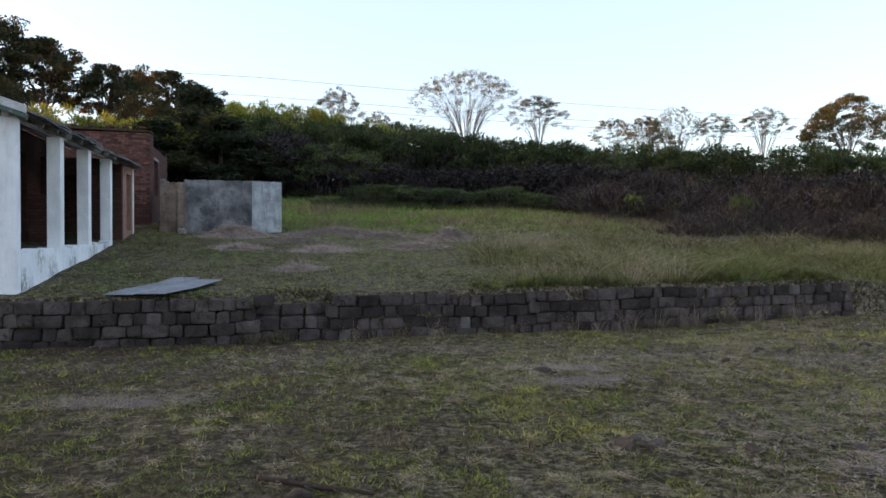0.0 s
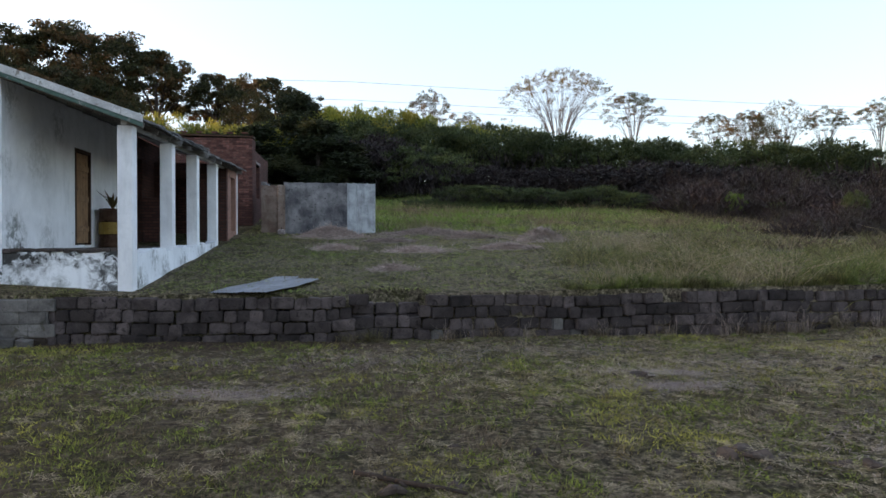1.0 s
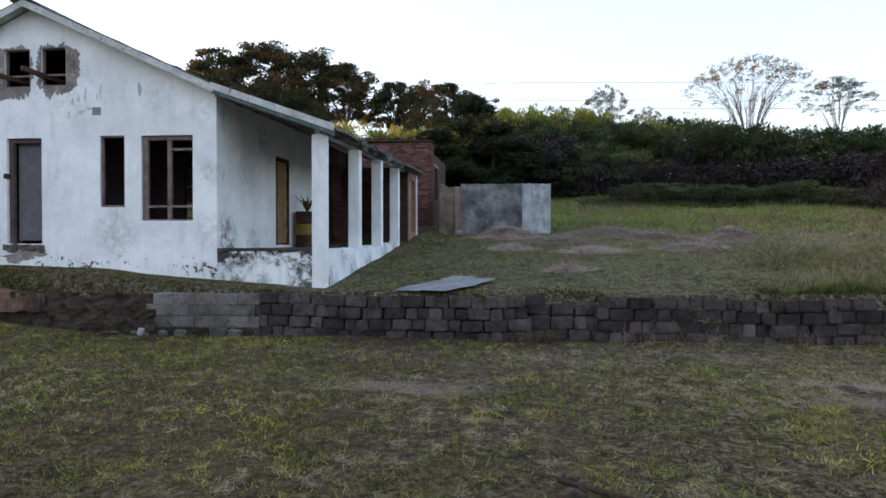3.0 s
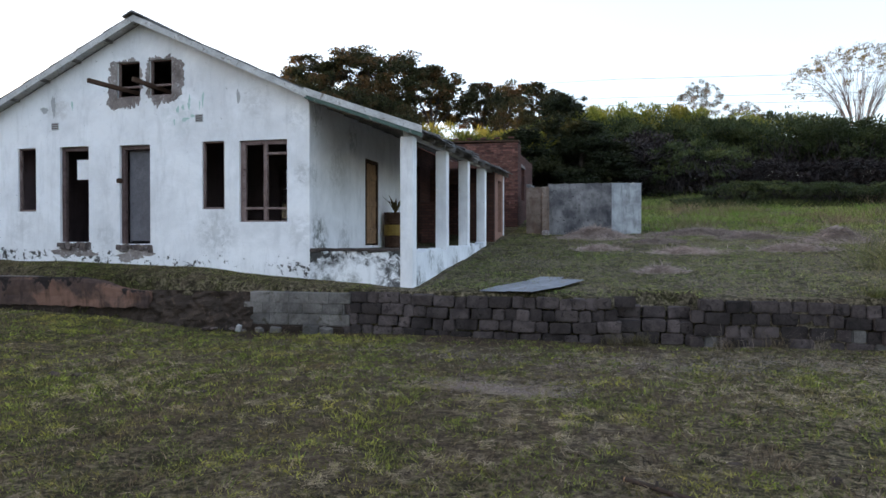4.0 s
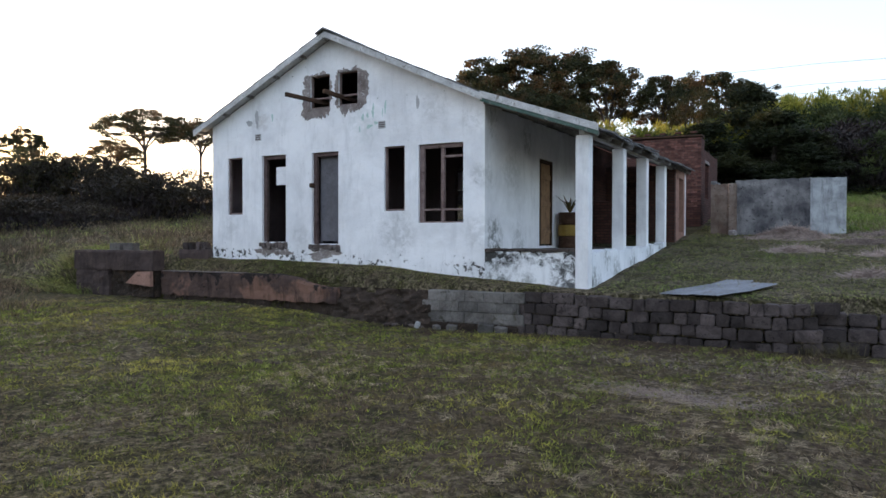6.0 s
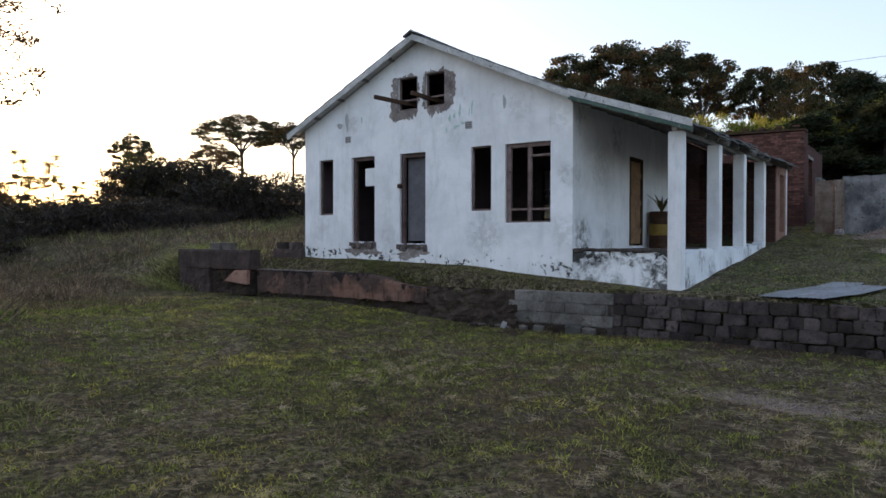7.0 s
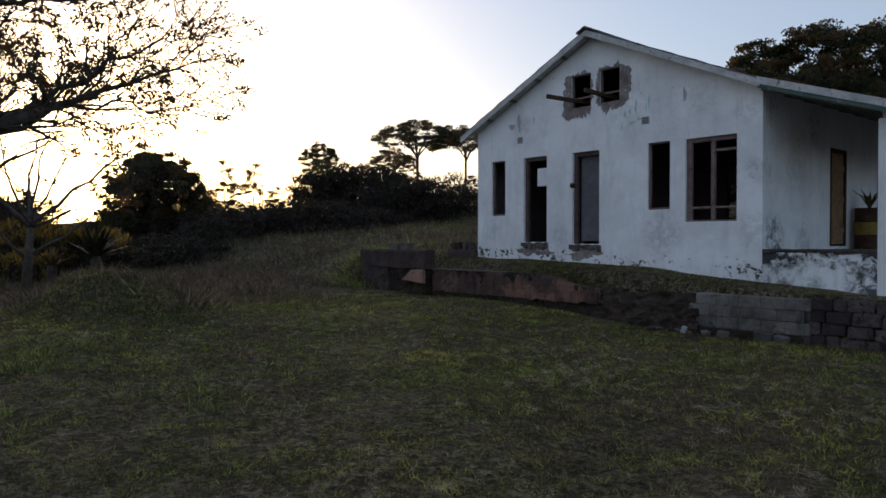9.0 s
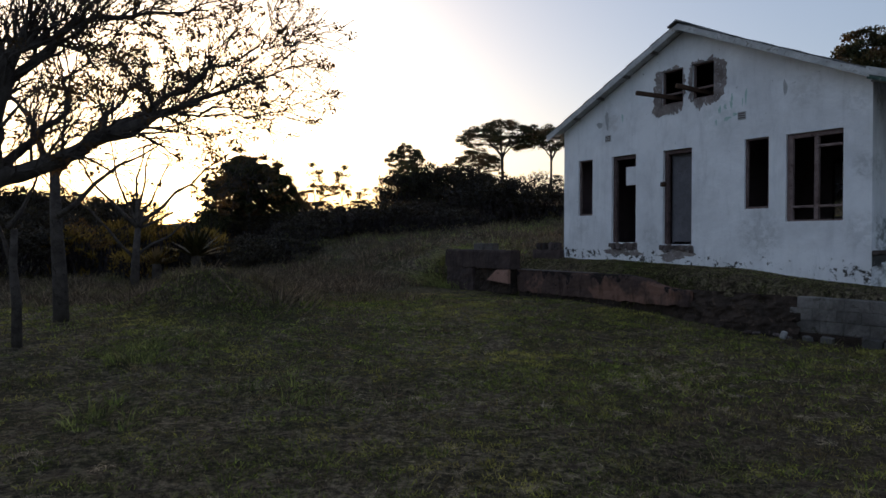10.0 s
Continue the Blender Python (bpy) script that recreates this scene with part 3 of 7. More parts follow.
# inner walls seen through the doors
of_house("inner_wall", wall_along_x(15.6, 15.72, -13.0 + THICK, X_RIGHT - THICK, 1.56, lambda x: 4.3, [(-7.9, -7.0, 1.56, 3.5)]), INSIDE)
# dark sheet added over the white wall so the room looks unlit
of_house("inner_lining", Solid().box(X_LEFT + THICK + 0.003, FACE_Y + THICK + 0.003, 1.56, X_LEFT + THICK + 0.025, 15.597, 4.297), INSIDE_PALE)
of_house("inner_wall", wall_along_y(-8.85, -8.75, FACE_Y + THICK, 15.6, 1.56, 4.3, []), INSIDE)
of_house("inner_wall", wall_along_y(-10.45, -10.37, 13.5, 15.6, 1.56, 4.3, []), SLATE_BLUE, "blue-grey inner wall")
of_house("inner_wall", wall_along_x(13.9, 14.0, -10.37, -8.85, 1.56, lambda x: 4.3, []), SLATE_BLUE, "blue-grey inner wall")
of_house("attic_floor", Solid().box(X_LEFT + THICK, FACE_Y + THICK, 4.3, X_RIGHT - THICK, BACK_Y, 4.36), WOOD_DARK)


def frame_bars(parent, hole, y, bar, bars=(), depth=0.07, thin=None):
    """A frame in an opening, with extra bars (x0, x1, z0, z1); thin is the width of the right jamb and sill."""
    x0, x1, z0, z1 = hole
    low = thin or bar
    post = lambda n, a, b, c, d: of_house(n, bevelled(Solid().box(a, y, c, b, y + depth, d), 0.006), FRAME_PAINT, parent=parent)
    post("jamb", x0 + 0.002, x0 + bar, z0 + 0.002, z1 - 0.002)
    post("jamb", x1 - low, x1 - 0.002, z0 + 0.002, z1 - 0.002)
    post("head", x0 + bar, x1 - low, z1 - bar * 0.8, z1 - 0.003)
    post("sill", x0 + bar, x1 - low, z0 + 0.003, z0 + low)
    for a, b, c, d in bars:
        post("bar", a, b, c, d)


def opening(name, label):
    ob = new(name)
    ob.parent = house
    ob.matrix_parent_inverse = house_inv
    ob.empty_display_size = 0.1
    return tagged(ob, label)


def blotch(cx, cz, rx, rz, seed, y, depth=0.012, n=48, wob=0.22):
    """An uneven flat patch on the front wall."""
    rnd = random.Random(seed)
    ph = [rnd.uniform(0, 6.28) for _ in range(4)]
    low = []
    for k in range(n):
        t = 2 * math.pi * k / n
        q = 1 + wob * (math.sin(2 * t + ph[0]) * 0.4 + math.sin(3 * t + ph[1]) * 0.35 + math.sin(7 * t + ph[2]) * 0.25 + math.sin(13 * t + ph[3]) * 0.18)
        low.append((cx + rx * q * math.cos(t), y + 0.01, cz + rz * q * math.sin(t)))
    return Solid().prism(low, [(p, y - depth, q) for p, _, q in low])


frame_bars(opening("window", "narrow empty window"), W1, FACE_Y + 0.04, 0.04)
frame_bars(opening("window", "narrow empty window"), W4, FACE_Y + 0.04, 0.04)
wide = opening("window", "wide window with timber bars and no glass")
wx0, wx1, wz0, wz1 = W5
frame_bars(wide, W5, FACE_Y + 0.05, 0.11, [(-6.74, -6.66, wz0 + 0.03, wz1 - 0.09), (-6.66, wx1 - 0.03, 3.36, 3.41), (wx0 + 0.11, -6.74, 2.285, 2.33), (-6.66, wx1 - 0.03, 2.285, 2.33)], thin=0.03)
for hole in (D1, D2):
    door_way = opening("door_frame", "doorway with timber frame and no door")
    x0, x1, z0, z1 = hole
    for a, b in ((x0 + 0.002, x0 + 0.09), (x1 - 0.04, x1 - 0.002)):
        of_house("jamb", bevelled(Solid().box(a, FACE_Y + 0.06, z0, b, FACE_Y + 0.15, z1 - 0.003), 0.006), FRAME_DARK, parent=door_way)
    of_house("head", bevelled(Solid().box(x0 + 0.09, FACE_Y + 0.06, z1 - 0.09, x1 - 0.04, FACE_Y + 0.15, z1 - 0.003), 0.006), FRAME_DARK, parent=door_way)
    r = random.Random(int(-x0 * 10))
    sill = Solid()
    for k in range(9):
        xa = x0 - 0.06 + (x1 - x0 + 0.12) * k / 9
        xb = x0 - 0.06 + (x1 - x0 + 0.12) * (k + 1) / 9
        chunk = bevelled(Solid().box(xa, FACE_Y - 0.045 + r.uniform(-0.02, 0.02), z0 - 0.10 - r.uniform(0, 0.09), xb - 0.002, FACE_Y + 0.2, z0 - 0.004 - r.uniform(0, 0.02)), 0.012)
        sill.add(chunk.v, chunk.f)
    of_house("step", rough_up(sill, 0.03, 8, int(-x0 * 3)), THRESHOLD, parent=door_way)
    of_house("broken_render", blotch((x0 + x1) / 2, z0 - 0.20, 0.42, 0.13, int(-x0 * 7), FACE_Y, 0.006, n=64, wob=0.55), CEMENT, "bare patch where the render has fallen", parent=door_way)
of_house("latch", bevelled(Solid().box(D2[0] - 0.05, FACE_Y - 0.05, 2.86, D2[0] + 0.05, FACE_Y + 0.06, 2.96), 0.02), WOOD_DARK)
# patched gable windows
gable = opening("gable_window", "pair of small gable windows set in bare cement")
for g in (G1, G2):
    frame_bars(gable, g, FACE_Y + 0.04, 0.03, [(g[0] + 0.04, g[1] - 0.04, g[2] + 0.2, g[2] + 0.24)])


def window_patch(hole, left, right, top, bottom, seed, depth=0.012, n=120):
    """A coat of bare cement round an opening, with a ragged outline; the four widths are shares of the opening's size."""
    x0, x1, z0, z1 = hole
    cx, cz, hx, hz = (x0 + x1) / 2, (z0 + z1) / 2, (x1 - x0) / 2, (z1 - z0) / 2
    inner, outer = [], []
    for k in range(n):
        t = 2 * math.pi * (k + 0.5) / n
        c, s = math.cos(t), math.sin(t)
        q = 1 / max(abs(c), abs(s))
        ax = 1 + 2 * (right if c > 0 else left)
        az = 1 + 2 * (top if s > 0 else bottom)
        e = (abs(c / ax) ** 3.6 + abs(s / az) ** 3.6) ** (-1 / 3.6)
        e *= 1 + 0.30 * noise.noise(Vector((c * 2.2, s * 2.2, seed))) + 0.16 * noise.noise(Vector((c * 8, s * 8, seed + 9))) + 0.10 * noise.noise(Vector((c * 19, s * 19, seed + 4)))
        e = max(e, q * 1.02)
        inner.append((cx + hx * c * q, cz + hz * s * q))
        outer.append((cx + hx * c * e, cz + hz * s * e))
    s = Solid()
    rings = [[(x, FACE_Y + 0.004, z) for x, z in inner], [(x, FACE_Y - depth, z) for x, z in inner], [(x, FACE_Y - depth, z) for x, z in outer], [(x, FACE_Y + 0.004, z) for x, z in outer]]
    for ring in rings:
        s.v += ring
    for j in range(3):
        for k in range(n):
            a, b = j * n + k, j * n + (k + 1) % n
            s.f.append((a, b, b + n, a + n))
    return s


of_house("cement_patch", window_patch(G1, 0.44, 0.07, 0.05, 0.30, 3), CEMENT, "bare cement around a gable window")
of_house("cement_patch", window_patch(G2, 0.14, 0.50, 0.07, 0.20, 8, 0.015), CEMENT, "bare cement around a gable window")
for a, b in (((-9.66, FACE_Y + 0.5, 4.74), (-10.12, FACE_Y - 0.75, 4.83)), ((-9.05, FACE_Y + 0.5, 4.76), (-9.33, FACE_Y - 0.45, 4.88))):
    of_house("outlooker_beam", bevelled(Solid().beam(a, b, 0.07, 0.09), 0.01), WOOD_DARK, "dark timber stub")
for vx, vz in ((-11.58, 4.09), (-8.13, 4.13)):
    vent = of_house("air_brick", bevelled(Solid().box(vx - 0.09, FACE_Y - 0.012, vz - 0.08, vx + 0.09, FACE_Y + 0.02, vz + 0.08), 0.005), GREYPATCH)
    for k in range(3):
        of_house("slot", Solid().box(vx - 0.075, FACE_Y - 0.016, vz - 0.052 + k * 0.042, vx + 0.075, FACE_Y - 0.010, vz - 0.032 + k * 0.042), WOOD_DARK, parent=vent)
for k, (cx, cz, rx, rz) in enumerate([(-8.36, 4.44, 0.03, 0.12), (-8.62, 4.32, 0.025, 0.08), (-8.45, 4.12, 0.08, 0.035), (-8.05, 4.50, 0.022, 0.13), (-8.70, 4.08, 0.02, 0.05), (-11.15, 4.52, 0.018, 0.10), (-8.28, 4.18, 0.06, 0.025), (-8.50, 4.36, 0.035, 0.04), (-8.12, 4.40, 0.012, 0.09)]):
    of_house("paint_smear", blotch(cx, cz, rx, rz, 20 + k, FACE_Y, 0.004, n=20, wob=0.6), MINT, "mint green paint smear")
for k, (cx, cz, rx, rz) in enumerate([(-11.62, 4.52, 0.05, 0.22), (-7.26, 4.52, 0.035, 0.15), (-11.85, 4.44, 0.10, 0.06)]):
    of_house("wall_stain", blotch(cx, cz, rx, rz, 40 + k, FACE_Y, 0.004, n=20, wob=0.4), GREYPATCH, "grey damp stain")

# main roof: two slopes of sheets on purlins, ridge cap and barge boards
FRONT = FACE_Y - 0.28


def slope_slab(s, xa, za, xb, zb, y0, y1, t, lift):
    s.prism([(xa, y0, za + lift), (xb, y0, zb + lift), (xb, y1, zb + lift), (xa, y1, za + lift)],
            [(xa, y0, za + lift + t), (xb, y0, zb + lift + t), (xb, y1, zb + lift + t), (xa, y1, za + lift + t)])
    return s


LEFT_TIP = X_LEFT - 0.36
rows = 6
for k in range(rows):
    for end in (LEFT_TIP, X_RIGHT + 0.10):
        s = Solid()
        f0, f1 = k / rows, (k + 1) / rows
        xa, xb = X_RIDGE + (end - X_RIDGE) * f0, X_RIDGE + (end - X_RIDGE) * (f1 + 0.012)
        lift = 0.07 + 0.006
        tilt = 0.022
        za, zb = roof_line(xa), roof_line(xb) + tilt
        of_house("roof_course", slope_slab(s, xa, za, xb, zb, FRONT, BACK_Y + 0.4, 0.022, lift), ROOF_SHEET, "course of lichened roofing")
cap = Solid()
for side in (-1, 1):
    cap.prism([(X_RIDGE, FRONT - 0.05, RIDGE_Z + 0.125), (X_RIDGE + side * 0.22, FRONT - 0.05, RIDGE_Z + 0.03), (X_RIDGE + side * 0.22, FRONT - 0.05, RIDGE_Z + 0.06), (X_RIDGE, FRONT - 0.05, RIDGE_Z + 0.165)],
              [(X_RIDGE, BACK_Y + 0.4, RIDGE_Z + 0.125), (X_RIDGE + side * 0.22, BACK_Y + 0.4, RIDGE_Z + 0.03), (X_RIDGE + side * 0.22, BACK_Y + 0.4, RIDGE_Z + 0.06), (X_RIDGE, BACK_Y + 0.4, RIDGE_Z + 0.165)])
of_house("ridge_cap", cap, ROOF_SHEET)
for end in (LEFT_TIP, X_RIGHT + 0.06):
    z_end = roof_line(end)
    b = Solid().prism([(X_RIDGE, FRONT, RIDGE_Z - 0.045), (end, FRONT, z_end - 0.045), (end, FRONT + 0.025, z_end - 0.045), (X_RIDGE, FRONT + 0.025, RIDGE_Z - 0.045)],
                      [(X_RIDGE, FRONT, RIDGE_Z + 0.085), (end, FRONT, z_end + 0.085), (end, FRONT + 0.025, z_end + 0.085), (X_RIDGE, FRONT + 0.025, RIDGE_Z + 0.085)])
    of_house("barge_board", b, WOOD_WHITE, "flaking white barge board")
for end in (LEFT_TIP + 0.01, X_RIGHT):
    z_end = roof_line(end)
    of_house("soffit", slope_slab(Solid(), X_RIDGE, RIDGE_Z, end, z_end, FRONT + 0.03, FACE_Y - 0.004, 0.018, 0.012), WOOD_WHITE, "flaking white soffit boards")
for k in range(5):
    x = LEFT_TIP + 0.12 + k * 0.78
    z = roof_line(x)
    of_house("purlin", Solid().box(x - 0.03, FRONT + 0.03, z - 0.03, x + 0.03, FACE_Y + 0.05, z + 0.055), WOOD_GREY)
for k in range(4):
    x = X_RIDGE + 0.7 + k * 0.85
    z = roof_line(x)
    of_house("purlin", Solid().box(x - 0.03, FRONT + 0.03, z - 0.03, x + 0.03, FACE_Y + 0.05, z + 0.055), WOOD_GREY)

# ---------------------------------------------------------------- the veranda
VX0, VX1 = -3.91, -3.66
COLUMN_Y = (12.60, 15.26, 17.62, 20.05)
RISE = 0.02


def lift_at(y):
    return RISE * (y - FACE_Y)


of_house("veranda_end_wall", rough_up(wall_along_x(FACE_Y + 0.02, FACE_Y + 0.26, X_RIGHT, VX0, 0.4, lambda x: 1.47, [], [-5.2, -4.7, -4.3]), 0.012, 2.5), WHITE_LOW)
ledge = Solid()
rnd = random.Random(8)
for k in range(17):
    xa, xb = X_RIGHT + 0.01 + k * 0.106, X_RIGHT + 0.01 + (k + 1) * 0.106
    out, thick = rnd.uniform(-0.05, 0.012), rnd.uniform(0.035, 0.075)
    ledge.add(*(lambda b: (b.v, b.f))(bevelled(Solid().box(xa, FACE_Y + 0.02 + out, 1.525 - thick, xb - 0.002, FACE_Y + 0.30, 1.525), 0.008)))
of_house("slab_edge", rough_up(ledge, 0.022, 6.0, 3), VERANDA_FLOOR, "dark crumbling edge of the veranda floor")
low = Solid()
ys = [12.85 + 0.1788 * k for k in range(41)]
rnd = random.Random(5)
tops = [1.45 + lift_at(y) + 0.035 * math.sin(y * 5.1) * math.sin(y * 1.9 + 1) + rnd.uniform(-0.035, 0.02) for y in ys]
for (y0, z0), (y1, z1) in zip(zip(ys, tops), list(zip(ys, tops))[1:]):
    low.prism([(VX0 + 0.02, y0, 0.4), (VX1 + 0.03, y0, 0.4), (VX1 + 0.03, y1, 0.4), (VX0 + 0.02, y1, 0.4)],
              [(VX0 + 0.02, y0, z0), (VX1 + 0.01, y0, z0), (VX1 + 0.01, y1, z1), (VX0 + 0.02, y1, z1)])
of_house("veranda_low_wall", low.weld(), WHITE_SIDE, "peeling white plinth wall")
of_house("veranda_floor", Solid().box(X_RIGHT + 0.003, FACE_Y + 0.27, 1.0, VX0 + 0.015, BACK_Y, 1.50), VERANDA_FLOOR)
for k, y in enumerate(COLUMN_Y):
    c = Solid()
    base = 0.4 if k == 0 else 1.42
    top = 3.62 + lift_at(y)
    c.box(VX0, y, base, VX1, y + 0.26, top)
    of_house("column", rough_up(bevelled(c, 0.012), 0.006, 3, k), WHITE_COLUMN)
# closed bay at the far end: a washed wall with a window opening and a white corner post
BAY = (22.45, 23.25, 1.95, 3.62)
of_house("bay_wall", wall_along_y(VX0 + 0.03, VX1 - 0.01, 21.9, 23.5, 0.6, 3.86, [BAY]), TERRACOTTA, "washed terracotta wall of the end bay")
of_house("bay_post", bevelled(Solid().box(VX0 + 0.02, 23.5, 0.6, VX1 + 0.01, 23.62, 3.86), 0.01), WHITE_COLUMN)
of_house("bay_head", bevelled(Solid().box(VX0 + 0.02, 21.9, 3.86, VX1 + 0.005, 23.62, 3.98), 0.01), WOOD_WHITE)
of_house("bay_cross_wall", wall_along_x(21.7, 21.9, X_RIGHT, VX1 - 0.012, 0.6, lambda x: 3.95, [(-5.3, -4.5, 1.5, 3.5)]), BRICK_DIM, "bare brick cross wall")
of_house("bay_cross_wall", wall_along_x(23.64, 23.86, X_RIGHT, VX1 - 0.012, 0.6, lambda x: 3.95, []), BRICK, "bare brick cross wall")

for k, (yy, zz, ln) in enumerate([(20.42, 1.44, 0.9), (20.6, 1.30, 1.1)]):
    of_house("veranda_step", rough_up(bevelled(Solid().box(VX0 + 0.1, yy, zz - 0.3, VX1 + 0.12 + 0.24 * k, yy + ln, zz), 0.02), 0.03, 4, k), BRICK, "broken brick step")

# plate, rafters, battens and broken sheets of the veranda roof
V_TOP, V_LOW, V_OUT = 4.38, 3.66, -3.42


def v_z(x, y):
    return V_TOP + (V_LOW - V_TOP) * (x - X_RIGHT) / (VX1 - X_RIGHT) + lift_at(y)


of_house("wall_plate", bevelled(Solid().beam((-3.785, FACE_Y - 0.05, 3.67), (-3.785, 23.6, 3.67 + lift_at(23.6)), 0.10, 0.10), 0.006), WOOD_WHITE, "flaking white beam on the columns")
for k in range(13):
    y = FACE_Y - 0.02 + k * 0.9
    of_house("rafter", bevelled(Solid().beam((X_RIGHT, y, v_z(X_RIGHT, y) + 0.02), (V_OUT - 0.05, y, v_z(V_OUT - 0.05, y) + 0.02), 0.05, 0.10), 0.004), WOOD_GREY)
for k in range(6):
    x = X_RIGHT + 0.25 + k * 0.39
    of_house("batten", Solid().beam((x, FACE_Y - 0.26, v_z(x, FACE_Y - 0.26) + 0.09), (x, 23.7, v_z(x, 23.7) + 0.09), 0.05, 0.04), WOOD_GREY)
fa = Solid().prism([(X_RIGHT + 0.02, FRONT + 0.005, v_z(X_RIGHT, FRONT) - 0.012), (V_OUT, FRONT + 0.005, v_z(V_OUT, FRONT) - 0.012), (V_OUT, FRONT + 0.03, v_z(V_OUT, FRONT) - 0.012), (X_RIGHT + 0.02, FRONT + 0.03, v_z(X_RIGHT, FRONT) - 0.012)],
                   [(X_RIGHT + 0.02, FRONT + 0.005, v_z(X_RIGHT, FRONT) + 0.06), (V_OUT, FRONT + 0.005, v_z(V_OUT, FRONT) + 0.06), (V_OUT, FRONT + 0.03, v_z(V_OUT, FRONT) + 0.06), (X_RIGHT + 0.02, FRONT + 0.03, v_z(X_RIGHT, FRONT) + 0.06)])
of_house("fascia", fa, GREEN_PAINT, "flaking green fascia board")
fa = Solid().prism([(X_RIGHT + 0.02, FRONT - 0.01, v_z(X_RIGHT, FRONT) + 0.062), (V_OUT, FRONT - 0.01, v_z(V_OUT, FRONT) + 0.062), (V_OUT, FRONT + 0.03, v_z(V_OUT, FRONT) + 0.062), (X_RIGHT + 0.02, FRONT + 0.03, v_z(X_RIGHT, FRONT) + 0.062)],
                   [(X_RIGHT + 0.02, FRONT - 0.01, v_z(X_RIGHT, FRONT) + 0.19), (V_OUT, FRONT - 0.01, v_z(V_OUT, FRONT) + 0.19), (V_OUT, FRONT + 0.03, v_z(V_OUT, FRONT) + 0.19), (X_RIGHT + 0.02, FRONT + 0.03, v_z(X_RIGHT, FRONT) + 0.19)])
of_house("barge_board", fa, WOOD_WHITE, "flaking white barge board")
rnd = random.Random(11)
for k in range(18):
    y0 = FRONT + 0.02 + k * 0.635
    y1 = y0 + 0.66
    out = V_OUT + rnd.uniform(-0.12, 0.10)
    sag = rnd.uniform(-0.02, 0.02)
    top_x = X_RIGHT + 0.02 if k not in (11, 14) else X_RIGHT + rnd.uniform(0.9, 1.3)
    s = slope_slab(Solid(), top_x, v_z(top_x, y0) + 0.115, out, v_z(out, y0) + 0.115 + sag, y0, y1, 0.025, 0.004 * (k % 2))
    of_house("roof_tile", rough_up(s, 0.012, 2.0, k), ROOF_SHEET)
    if k > 1:
        for j in range(2):
            w = rnd.uniform(0.15, 0.4)
            yy = y0 + rnd.uniform(0, 0.4)
            xo = out + rnd.uniform(-0.28, 0.02)
            of_house("broken_tile", rough_up(slope_slab(Solid(), xo - 0.3, v_z(xo - 0.3, yy) + 0.155, xo + 0.06, v_z(xo, yy) + 0.12 + rnd.uniform(-0.06, 0.06), yy, yy + w, 0.022, 0.0), 0.02, 3, k), ROOF_SHEET)

# timber door standing in the veranda wall
door = thing("door_1", (X_RIGHT, 15.72, 1.56), "weathered brown plank door, ajar, in the veranda wall", "door", kind="structure")
inv = Matrix.Translation(-door.location)
for n, s, m in [("jamb", Solid().box(X_RIGHT - 0.12, 15.722, 1.56, X_RIGHT + 0.012, 15.79, 3.615), WOOD_DARK), ("jamb", Solid().box(X_RIGHT - 0.12, 16.55, 1.56, X_RIGHT + 0.012, 16.618, 3.615), WOOD_DARK),
                ("head", Solid().box(X_RIGHT - 0.12, 15.79, 3.54, X_RIGHT + 0.012, 16.55, 3.615), WOOD_DARK)]:
    part(n, bevelled(s, 0.006), m, door).matrix_parent_inverse = inv
leaf = Solid()
for k in range(5):
    leaf.box(X_RIGHT - 0.07, 15.80 + k * 0.15, 1.60, X_RIGHT - 0.03, 15.944 + k * 0.15, 3.53)
part("door_leaf", bevelled(leaf, 0.008), WOOD_DOOR, door).matrix_parent_inverse = inv
for z in (1.85, 2.5, 3.15):
    part("ledge", bevelled(Solid().box(X_RIGHT - 0.03, 15.82, z, X_RIGHT - 0.005, 16.53, z + 0.12), 0.006), WOOD_DOOR, door).matrix_parent_inverse = inv

# drum with a dry plant on the veranda
drum = thing("drum", (-5.40, 17.0, 1.5), "rusty drum with a yellow band on the veranda floor", "drum")
s = Solid().tube([(0, 0, 0), (0, 0, 0.02), (0, 0, 0.28), (0, 0, 0.30), (0, 0, 0.32), (0, 0, 0.58), (0, 0, 0.60), (0, 0, 0.62), (0, 0, 0.86), (0, 0, 0.88)], [0.28, 0.29, 0.28, 0.295, 0.28, 0.28, 0.295, 0.28, 0.28, 0.29], 20)
part("body", s, RUST, drum, smooth=False)
part("band", Solid().tube([(0, 0, 0.30), (0, 0, 0.57)], [0.297, 0.297], 20), YELLOW, drum, "faded yellow band")
plant = thing("potted_plant", (-5.40, 17.0, 2.38), "dry spiky plant growing from the drum", "plant")
rnd = random.Random(2)
for k in range(9):
    a = k * 2.4
    s = Solid()
    w = Vector((math.cos(a), math.sin(a), 0))
    n = Vector((-w.y, w.x, 0)) * 0.03
    p0, p1, p2 = Vector((0, 0, 0)), w * 0.14 + Vector((0, 0, 0.25)), w * 0.34 + Vector((0, 0, 0.34 + rnd.uniform(-0.1, 0.12)))
    s.prism([p0 - n, p0 + n, p0 + n * 0.3 + w * 0.02], [p1 - n, p1 + n, p1 + n * 0.3 + w * 0.02])
    s.prism([p1 - n, p1 + n, p1 + n * 0.3 + w * 0.02], [p2 - n * 0.1, p2 + n * 0.1, p2 + w * 0.01])
    part("frond", s, LEAF_OLIVE, plant)

# ---------------------------------------------------------------- the walls of the terrace
block_wall = thing("retaining_wall", (-1, WALL_Y, 0), "dry-stacked weathered cement block retaining wall, bulging and uneven", "wall")
